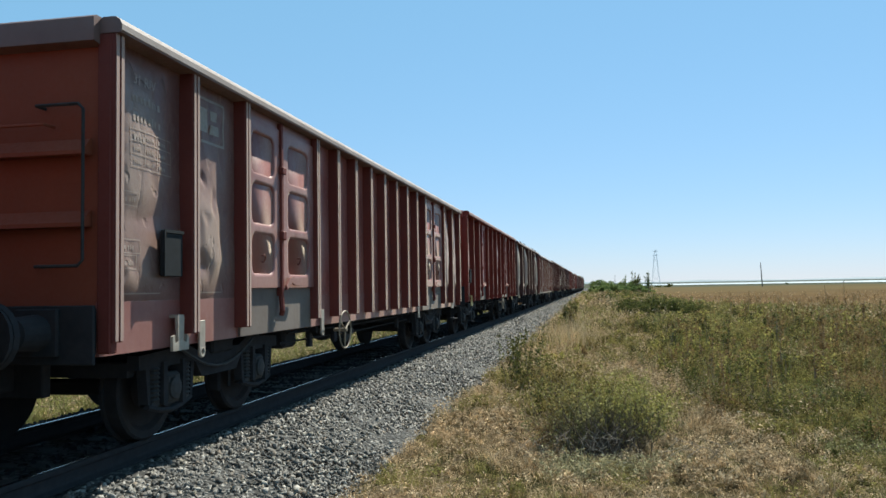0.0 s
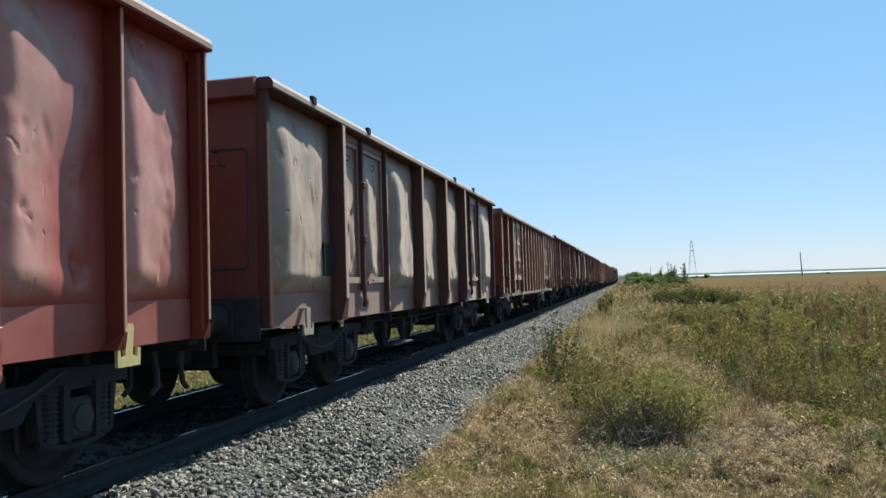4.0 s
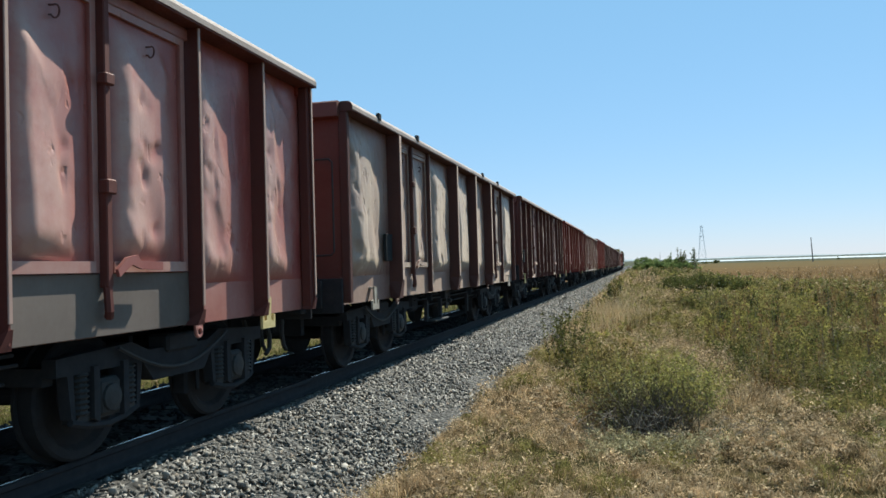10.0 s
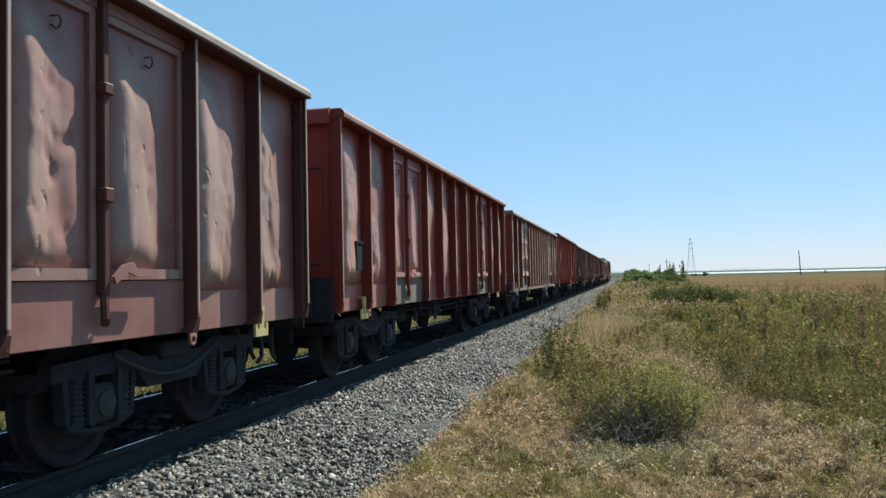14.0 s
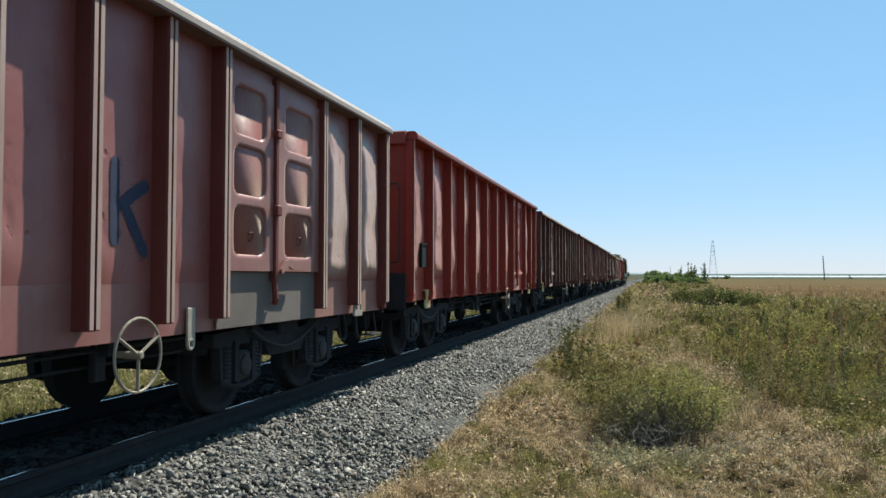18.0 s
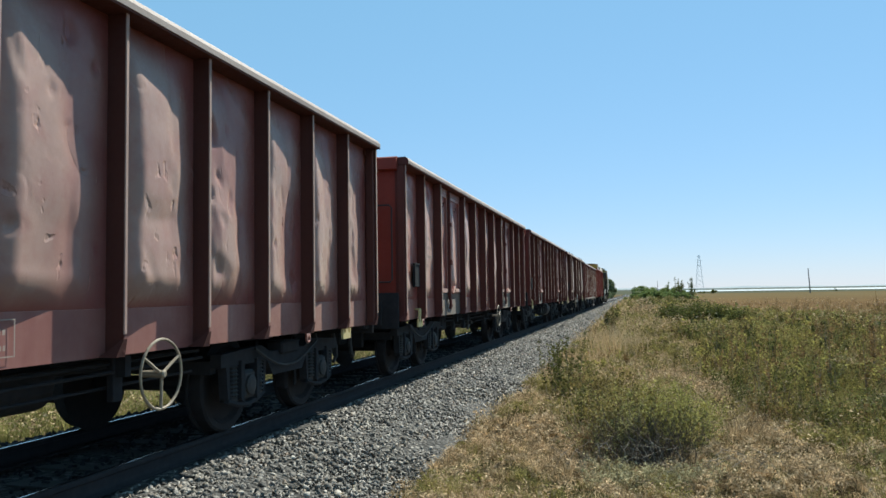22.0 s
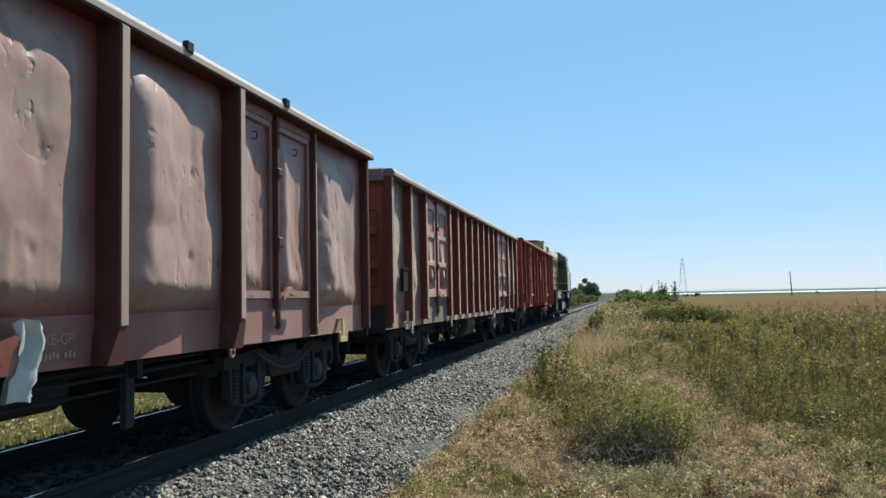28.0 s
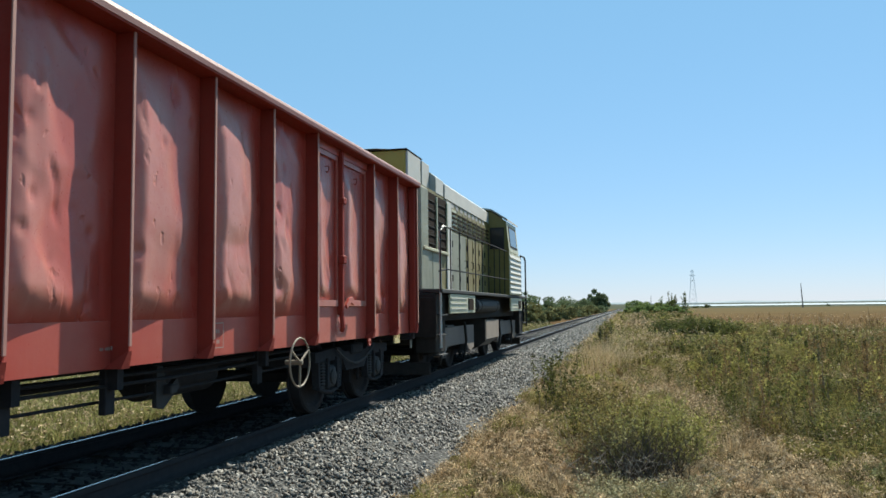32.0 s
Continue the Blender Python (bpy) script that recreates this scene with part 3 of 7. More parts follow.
def dent(y, z, w, h, seed, bulge):
    """How far a loaded side sheet stands out at (y, z) of a bay w wide and h high."""
    u, v = y / w, z / h
    rim = max(0.0, min(1.0, 7.0 * min(u, 1 - u) * w) * min(1.0, 4.0 * min(v, 1 - v) * h))
    # pressed out by the load: full soon behind the post and up to three quarters of the height
    drop = 0.44 if bulge > 0.14 else 0.56
    au = 0 if not 0 < u < 1 else math.sin(math.pi / 2 * u / 0.2) if u < 0.2 else 1 - drop * (u - 0.2) / 0.42 if u < 0.62 else (1 - drop) * math.cos(math.pi / 2 * (u - 0.62) / 0.38)
    if not 0 < v < 1:
        av = 0
    elif v < 0.12:
        av = math.sin(math.pi / 2 * v / 0.12)
    else:
        av = 1 - 0.15 * (v - 0.12) / 0.62 if v < 0.74 else 0.85 * math.cos(math.pi / 2 * (v - 0.74) / 0.26)
    broad = noise.noise(Vector((y * 1.5, z * 1.1, seed * 7.3))) * 0.026
    ripple = noise.noise(Vector((y * 4.0, z * 3.2, seed * 9.1))) * 0.004
    # the sheet buckles in flat fields with sharp creases between them
    near, cell = noise.voronoi(Vector((y * 2.1 + 0.5 * z + 0.25 * noise.noise(Vector((y * 3, z * 3, seed))), z * 1.35, seed * 5.1)))
    field = min(1.0, (near[1] - near[0]) * 2.4)
    buckle = field * (0.026 * noise.cell(cell[0] * 7.7) - 0.010) + 0.012 * (field - 1)
    # knocks from loading: small round ones, some deep
    near, cell = noise.voronoi(Vector((y * 5.2, z * 4.2, seed * 3.7)))
    deep = noise.cell(cell[0] * 9.3 + Vector((3.1, 1.7, 0.3)))
    knock = max(0.0, 1 - near[0] / 0.34) ** 1.5 * 0.030 * max(0.0, deep + 0.05) / 1.05
    wild = max(0.0, noise.noise(Vector((y * 1.4, z * 1.2, seed * 4.7))) + 0.35)
    gash = max(0.0, noise.noise(Vector((y * 8.0 + z * 2.0, z * 4.0 - y * 2.0, seed * 6.9))) - 0.36) * 0.09 * wild
    calm = 0.3 if seed >= 20 and bulge < 0.02 else 1.0
    return bulge * au * av + calm * rim * (broad + ripple + buckle * (0.5 + wild) - knock - gash)


def panel_mesh(w, h, seed, bulge):
    ny, nz = max(14, int(w * 36)), 76
    g = Geo()
    for i in range(ny + 1):
        for j in range(nz + 1):
            y, z = w * i / ny, h * j / nz
            g.v.append((dent(y, z, w, h, seed, bulge), y, z))
    for i in range(ny):
        for j in range(nz):
            a = i * (nz + 1) + j
            g.f.append((a, a + nz + 1, a + nz + 2, a + 1))
    # returned edges give the sheet its thickness
    n = len(g.v)
    g.v += [(-0.012, 0, 0), (-0.012, w, 0), (-0.012, w, h), (-0.012, 0, h)]
    g.f += [(n, n + 3, n + 2, n + 1)]
    me = bpy.data.meshes.new("side_panel")
    me.from_pydata(g.v, [], g.f)
    me.shade_smooth()
    return me


def bars_mesh(rows, dn, lift=0.004):
    """Rows of plain bars (y0, y1, z0, z1) that follow the sheet under them; dn gives the sheet's stand-off."""
    g = Geo()
    for y0, y1, z0, z1 in rows:
        ny, nz = max(1, int((y1 - y0) / 0.05)), max(1, int((z1 - z0) / 0.05))
        n = len(g.v)
        for i in range(ny + 1):
            for j in range(nz + 1):
                y, z = y0 + (y1 - y0) * i / ny, z0 + (z1 - z0) * j / nz
                g.v.append((dn(y, z) + lift, y, z))
        for i in range(ny):
            for j in range(nz):
                a = n + i * (nz + 1) + j
                g.f.append((a, a + nz + 1, a + nz + 2, a + 1))
    me = bpy.data.meshes.new("markings")
    me.from_pydata(g.v, [], g.f)
    return me


def frame_bars(y0, y1, z0, z1, t=0.012):
    t *= 0.7
    return [(y0, y1, z0, z0 + t), (y0, y1, z1 - t, z1), (y0, y0 + t, z0 + t, z1 - t), (y1 - t, y1, z0 + t, z1 - t)]


def text_bars(y, z, widths, size=0.085, gap=0.02):
    """Unreadable writing: a line of plain bars, one for each sign."""
    out = []
    for w in widths:
        n = max(1, round(w / (0.62 * size)))
        for k in range(n):
            out.append((y + w * k / n, y + w * (k + 0.62) / n, z, z + size * (0.62 if (k * 7 + n * 3) % 4 else 0.8)))
        y += w + gap
    return out


def post_mesh(kind):
    d = POST - SHEET
    g = Geo()
    if kind == "fin":          # thin plate with a splayed foot
        g.box(-0.02, d - 0.012, -0.008, 0.008, Z_BOT + 0.03, Z_TOP)
        g.add([(d - 0.012, -0.020, Z_BOT + 0.12), (d, -0.020, Z_BOT + 0.12), (d - 0.02, -0.075, Z_BOT), (0.0, -0.075, Z_BOT),
               (d - 0.012, 0.016, Z_BOT + 0.12), (d, 0.016, Z_BOT + 0.12), (d - 0.02, 0.02, Z_BOT), (0.0, 0.02, Z_BOT)],
              [(0, 1, 2, 3), (4, 7, 6, 5), (1, 5, 6, 2), (0, 3, 7, 4), (0, 4, 5, 1), (2, 6, 7, 3)])
    elif kind == "hat":        # pressed hat profile with a groove
        w = 0.050
        g.prism([(-0.01, -w - 0.004), (d - 0.02, -w), (d, -w + 0.010), (d, -0.016), (d - 0.012, -0.010), (d - 0.012, 0.010), (d, 0.016), (d, w - 0.010), (d - 0.02, w), (-0.01, w + 0.012)],
                "z", Z_BOT + 0.10, Z_TOP)
    elif kind == "slim":       # narrow plate post with a folded edge
        g.prism([(-0.01, -0.018), (d * 0.62, -0.018), (d * 0.62 + 0.012, -0.008), (d * 0.62 + 0.012, 0.03), (d * 0.62 - 0.01, 0.03), (-0.01, 0.02)], "z", Z_BOT + 0.02, Z_TOP)
    else:                      # wide channel that runs out over the sill in a slanted foot
        w = 0.05
        d += 0.03
        g.prism([(-0.01, -w), (d + 0.01, -w), (d + 0.02, -w + 0.01), (d + 0.02, w - 0.01), (d + 0.01, w), (-0.01, w)], "z", Z_SILL - 0.1, Z_TOP)
        g.add([(-0.01, -w, Z_SILL - 0.1), (d + 0.02, -w, Z_SILL - 0.1), (d + 0.02, w, Z_SILL - 0.1), (-0.01, w, Z_SILL - 0.1),
               (0.03, -w - 0.06, Z_BOT), (d + 0.0, -w - 0.1, Z_BOT), (d + 0.0, w - 0.02, Z_BOT), (0.03, w - 0.02, Z_BOT)],
              [(0, 1, 2, 3), (4, 7, 6, 5), (0, 4, 5, 1), (1, 5, 6, 2), (2, 6, 7, 3), (3, 7, 4, 0)])
    return g.mesh("post")


def flange_mesh(kind):
    """The outer edge of a post, its colour paled for the sun on it."""
    d = POST - SHEET
    if kind == "fin":
        return Geo().box(d - 0.012, d, -0.016, 0.016, Z_BOT + 0.15, Z_TOP, 0.004).mesh("flange")
    if kind == "hat":
        return Geo().box(d, d + 0.005, -0.048, -0.012, Z_BOT + 0.11, Z_TOP - 0.005).box(d, d + 0.005, 0.012, 0.048, Z_BOT + 0.11, Z_TOP - 0.005).mesh("flange")
    if kind == "slim":
        return Geo().box(d * 0.62 + 0.012, d * 0.62 + 0.017, -0.004, 0.028, Z_BOT + 0.1, Z_TOP - 0.01, 0.002).mesh("flange")
    return Geo().box(d + 0.05, d + 0.058, -0.042, 0.042, Z_SILL - 0.08, Z_TOP - 0.01, 0.003).mesh("flange")


def leaf_mesh(kind, w, h, seed):
    """One leaf of a side door: plain sheet in a frame, or pressed with three dished fields."""
    if kind == "plain":
        g = Geo()
        m = 0.055
        ny, nz = 26, 64
        n = 0
        for i in range(ny + 1):
            for j in range(nz + 1):
                y, z = m + (w - 2 * m) * i / ny, m + (h - 2 * m) * j / nz
                g.v.append((dent(y - m, z - m, w - 2 * m, h - 2 * m, seed, 0.10) + 0.012, y, z))
        for i in range(ny):
            for j in range(nz):
                a = i * (nz + 1) + j
                g.f.append((a, a + nz + 1, a + nz + 2, a + 1))
        g.box(0, 0.045, 0, m, 0, h), g.box(0, 0.045, w - m, w, 0, h)
        g.box(0, 0.045, m, w - m, h - m, h), g.box(0, 0.060, m, w - m, 0, 0.075)
        me = bpy.data.meshes.new("door_leaf")
        me.from_pydata(g.v, [], g.f)
        me.polygons.foreach_set("use_smooth", [k < ny * nz for k in range(len(me.polygons))])
        return me
    g = Geo()
    ny, nz = 34, 84
    r0 = 0.035

    def field(y, z):
        # rounded dished fields
        best = 0.0
        for k in range(3):
            cz, hz = h * (0.2 + 0.3 * k), h * 0.115
            cy, hy = w * 0.5, w * 0.31
            dy, dz = max(abs(y - cy) - hy + 0.08, 0), max(abs(z - cz) - hz + 0.08, 0)
            d = math.hypot(dy, dz) - 0.08
            best = max(best, min(1.0, max(0.0, -d / r0 + 0.5)))
        return best * best * (3 - 2 * best)
    for i in range(ny + 1):
        for j in range(nz + 1):
            y, z = w * i / ny, h * j / nz
            g.v.append((0.075 - 0.06 * field(y, z) + 0.3 * dent(y, z, w, h, seed, 0.0), y, z))
    for i in range(ny):
        for j in range(nz):
            a = i * (nz + 1) + j
            g.f.append((a, a + nz + 1, a + nz + 2, a + 1))
    g.box(0.0, 0.055, 0, w, 0, h)
    me = bpy.data.meshes.new("door_leaf")
    me.from_pydata(g.v, [], g.f)
    me.shade_smooth()
    return me


def ring(cy, cz, x, r, n=28, bar=0.013):
    """A closed round rim."""
    return [(x, cy + math.cos(2 * math.pi * k / n) * r, cz + math.sin(2 * math.pi * k / n) * r) for k in range(n + 1)]


def bogie_meshes():
    """Two-axle bogie: side beams with a horn yoke round each axle box, coil springs on both sides of the box."""
    fr = Geo()
    for s in (-1, 1):
        x0, x1 = (0.94, 1.05) if s > 0 else (-1.05, -0.94)
        fr.prism([(-1.42, 0.66), (-0.5, 0.66), (-0.36, 0.50), (0.36, 0.50), (0.5, 0.66), (1.42, 0.66), (1.42, 0.78), (0.62, 0.82), (0.42, 0.74), (-0.42, 0.74), (-0.62, 0.82), (-1.42, 0.78)], "x", x0, x1)
        fr.box(x0 - 0.05, x1 + 0.04, -0.22, 0.22, 0.70, 0.84, 0.02)
        for a in (-0.9, 0.9):
            # the yoke: two legs and a rounded keeper below
            for q in (-1, 1):
                fr.prism([(a + q * 0.13, 0.70), (a + q * 0.19, 0.70), (a + q * 0.19, 0.34), (a + q * 0.13, 0.31)], "x", x0 + 0.01, x1 + 0.03)
                fr.prism([(a + q * 0.35, 0.70), (a + q * 0.41, 0.70), (a + q * 0.37, 0.36), (a + q * 0.33, 0.36)], "x", x0 + 0.01, x1 - 0.01)
            fr.tube([(s * 1.02, a - 0.36, 0.34), (s * 1.03, a - 0.2, 0.295), (s * 1.03, a, 0.27), (s * 1.03, a + 0.2, 0.295), (s * 1.02, a + 0.36, 0.34)], 0.028, 6)
    fr.box(-0.96, 0.96, -0.25, 0.25, 0.52, 0.74, 0.03)
    fr.box(-0.94, 0.94, -1.42, -1.32, 0.60, 0.72), fr.box(-0.94, 0.94, 1.32, 1.42, 0.60, 0.72)
    ws = Geo()
    for s in (-1, 1):
        c = s * 0.75
        ws.lathe([(c - 0.062, 0.12), (c - 0.066, 0.44), (c - 0.066 if s > 0 else c - 0.05, 0.455), (c + 0.05, 0.46), (c + 0.066, 0.44), (c + 0.06, 0.38), (c + 0.02, 0.34), (c + 0.0, 0.17), (c + 0.06, 0.12)], "x", (0, 0, 0), 28)
        ws.lathe([((c - s * 0.05) - 0.014, 0.44), ((c - s * 0.05) - 0.012, 0.485), ((c - s * 0.05) + 0.012, 0.485), ((c - s * 0.05) + 0.014, 0.44)], "x", (-s * 0.03, 0, 0), 28)
    ws.lathe([(-1.02, 0.065), (-1.01, 0.075), (1.01, 0.075), (1.02, 0.065)], "x", (0, 0, 0), 10)
    box = Geo().box(0.90, 1.07, -0.125, 0.125, 0.33, 0.60, 0.03).lathe([(1.07, 0.10), (1.09, 0.095), (1.10, 0.05)], "x", (0, 0, 0.46), 12)
    box.prism([(-0.34, 0.325), (0.34, 0.325), (0.30, 0.37), (-0.30, 0.37)], "x", 0.93, 1.04)
    sp = Geo()
    prof = []
    for k in range(8):
        prof += [(0.37 + k * 0.037, 0.058), (0.386 + k * 0.037, 0.076), (0.402 + k * 0.037, 0.058)]
    sp.lathe(prof, "z", (1.0, 0, 0), 9)
    flip = lambda q: [(-x, y, z) for x, y, z in q]
    out = {"frame": fr.mesh("bogie"), "wheelset": ws.mesh("wheelset"), "box": box.mesh("axle_box"), "spring": sp.mesh("spring")}
    for nm, src in (("box_l", box), ("spring_l", sp)):
        gg = Geo()
        gg.v, gg.f = flip(src.v), src.f
        out[nm] = gg.mesh(nm)
    brake = Geo().box(0.68, 0.82, -0.46, -0.40, 0.25, 0.60, 0.02).tube([(0.9, -0.4, 0.85), (0.92, -0.45, 0.55), (0.9, -0.40, 0.3)], 0.02, 6)
    out["brake"] = brake.mesh("brake_block")
    hose = Geo().tube([(1.10, -0.85 + 0.17 * k, 0.80 - 0.22 * math.sin(math.pi * k / 9)) for k in range(10)], 0.014, 6)
    out["hose"] = hose.mesh("brake_hose")
    return out


BOGIE = bogie_meshes()
WHEELSETS = []


def add_bogie(parent, y):
    bg = part("bogie", BOGIE["frame"], M_UNDER, parent, "black greasy two-axle bogie frame", (0, y, 0))
    for a in (-0.9, 0.9):
        w = part("wheelset", BOGIE["wheelset"], M_WHEEL, bg, "dark greasy steel wheels on an axle", (0, a, 0.46))
        WHEELSETS.append((w, a))
        part("axle_box", BOGIE["box"], M_GREASE, bg, "", (0, a, 0))
        part("axle_box", BOGIE["box_l"], M_GREASE, bg, "", (0, a, 0))
        for dy in (-0.255, 0.255):
            part("spring", BOGIE["spring"], M_GREASE, bg, "", (0, a + dy, 0))
            part("spring", BOGIE["spring_l"], M_GREASE, bg, "", (0, a + dy, 0))
        part("brake_block", BOGIE["brake"], M_UNDER, bg, "", (0.0, a, 0) if a > 0 else (0, a + 0.86, 0))
    part("brake_hose", BOGIE["hose"], M_GREASE, bg)
    return bg


def buffer_mesh(s):
    """A side buffer, pointing along s."""
    g = Geo()
    g.box(-0.17, 0.17, -0.02, 0.02, -0.17, 0.17, 0.01)
    pr = [(0.0, 0.135), (0.03, 0.13), (0.26, 0.115), (0.27, 0.085), (0.44, 0.085), (0.45, 0.235), (0.49, 0.225), (0.50, 0.15)]
    g.lathe([(s * h, r) for h, r in pr], "y", (0, 0, 0), 18)
    return g.mesh("buffer")


def hose_mesh(s):
    g = Geo().tube([(0, 0, 0), (0, s * 0.12, 0.02), (0, s * 0.26, -0.12), (0.02, s * 0.32, -0.32), (0.03, s * 0.30, -0.46), (0.02, s * 0.22, -0.52)], 0.026, 8)
    return g.mesh("air_hose")


def hook_mesh():
    """A rope hook under the sill: a bent plate with a lip."""
    return Geo().prism([(-0.055, 0.20), (0.055, 0.20), (0.04, 0.0), (0.09, -0.02), (0.10, 0.05), (0.13, 0.04), (0.125, -0.08), (-0.125, -0.08), (-0.13, 0.04), (-0.10, 0.05), (-0.09, -0.02), (-0.04, 0.0)], "x", 0.0, 0.025).box(-0.11, 0.025, -0.045, 0.045, 0.19, 0.215).mesh("rope_hook")


def eye_mesh():
    """A hanging plate whose rounded end has a hole."""
    g = Geo().box(0.0, 0.02, -0.052, 0.052, 0.0, 0.23, 0.004)
    g.prism([(-0.052, 0.0), (0.052, 0.0), (0.05, -0.035), (0.024, -0.020), (-0.024, -0.020), (-0.05, -0.035)], "x", 0.0, 0.02)
    g.tube([(0.01, 0.037 * math.cos(a), -0.05 + 0.037 * math.sin(a)) for a in np.linspace(0, 2 * math.pi, 17)], 0.016, 6)
    return g.mesh("lifting_eye")


def handwheel_mesh():
    g = Geo().tube(ring(0, 0, 0, 0.25, 30), 0.011, 7)
    for k in range(3):
        a = 2 * math.pi * k / 3 + 0.5
        g.tube([(0, 0, 0), (0, math.cos(a) * 0.25, math.sin(a) * 0.25)], 0.012, 6)
    g.lathe([(-0.16, 0.025), (0.02, 0.03), (0.03, 0.02)], "x", (0, 0, 0), 10)
    return g.mesh("brake_handwheel")


def loop_mesh(w, h, out):
    """A grab rail: a bar bent at both ends, standing off the wall along y."""
    return Geo().tube([(0, 0, 0), (0, out, 0.02), (0, out, h - 0.02), (0, 0, h)] if w == 0 else [(0, 0, 0), (0, out, 0), (w, out, 0), (w, 0, 0)], 0.013, 6).mesh("grab_rail")


def ring_mesh():
    """A small open ring, bent like a C, with its foot on the sheet."""
    pts = [(0.012 + 0.010 * math.sin(a), 0.036 * math.cos(a), 0.040 * math.sin(a)) for a in np.linspace(-2.3, 2.3, 12)]
    return Geo().tube([(-0.01, pts[0][1] - 0.01, pts[0][2])] + pts + [(-0.01, pts[-1][1] - 0.01, pts[-1][2])], 0.0065, 6).mesh("tie_ring")


KINDS = {
    # length, post profile, post places, doors (start, middle, end), bogie places
    "fin": dict(L=12.92, post="fin", posts=(0.03, 1.13, 2.24, 4.22, 5.34, 6.46, 7.58, 8.70, 10.68, 11.79, 12.89), doors=((2.24, 3.16, 4.22), (8.70, 9.62, 10.68)), leaf="plain", bulge=0.112, bogies=(2.05, 10.87), z=(0.915, 3.39)),
    "one_door": dict(L=12.92, post="fin", posts=(0.03, 1.08, 2.28, 3.30, 4.32, 5.46, 6.57, 7.68, 8.86, 10.84, 11.92, 12.89), doors=((8.86, 9.80, 10.84),), leaf="plain", bulge=0.112, bogies=(2.05, 10.87), z=(0.915, 3.435)),
    "door_near": dict(L=12.92, post="fin", posts=(0.03, 1.13, 2.24, 4.22, 5.34, 6.46, 7.58, 8.66, 9.72, 10.78, 11.84, 12.89), doors=((2.24, 3.16, 4.22),), leaf="plain", bulge=0.115, bogies=(2.05, 10.87), z=(0.915, 3.38)),
    "wide": dict(L=13.0, post="wide", posts=(0.05, 1.92, 3.90, 5.60, 7.35, 9.08, 11.06, 12.95), doors=((1.92, 2.88, 3.90), (9.08, 10.06, 11.06)), leaf="plain", bulge=0.165, bogies=(2.1, 10.9), z=(0.90, 3.36)),
    "pressed": dict(L=14.72, post="hat", posts=(0.06, 1.18, 2.21, 4.23, 5.03, 5.83, 6.62, 7.42, 8.21, 9.0, 9.80, 10.58, 12.60, 13.62, 14.66), doors=((2.21, 3.16, 4.23), (10.58, 11.54, 12.60)), leaf="pressed", bulge=0.10, bogies=(2.3, 12.4), z=(0.85, 3.295)),
}


SHEETS = {"fin": 1.250, "wide": 1.260, "hat": 1.275}


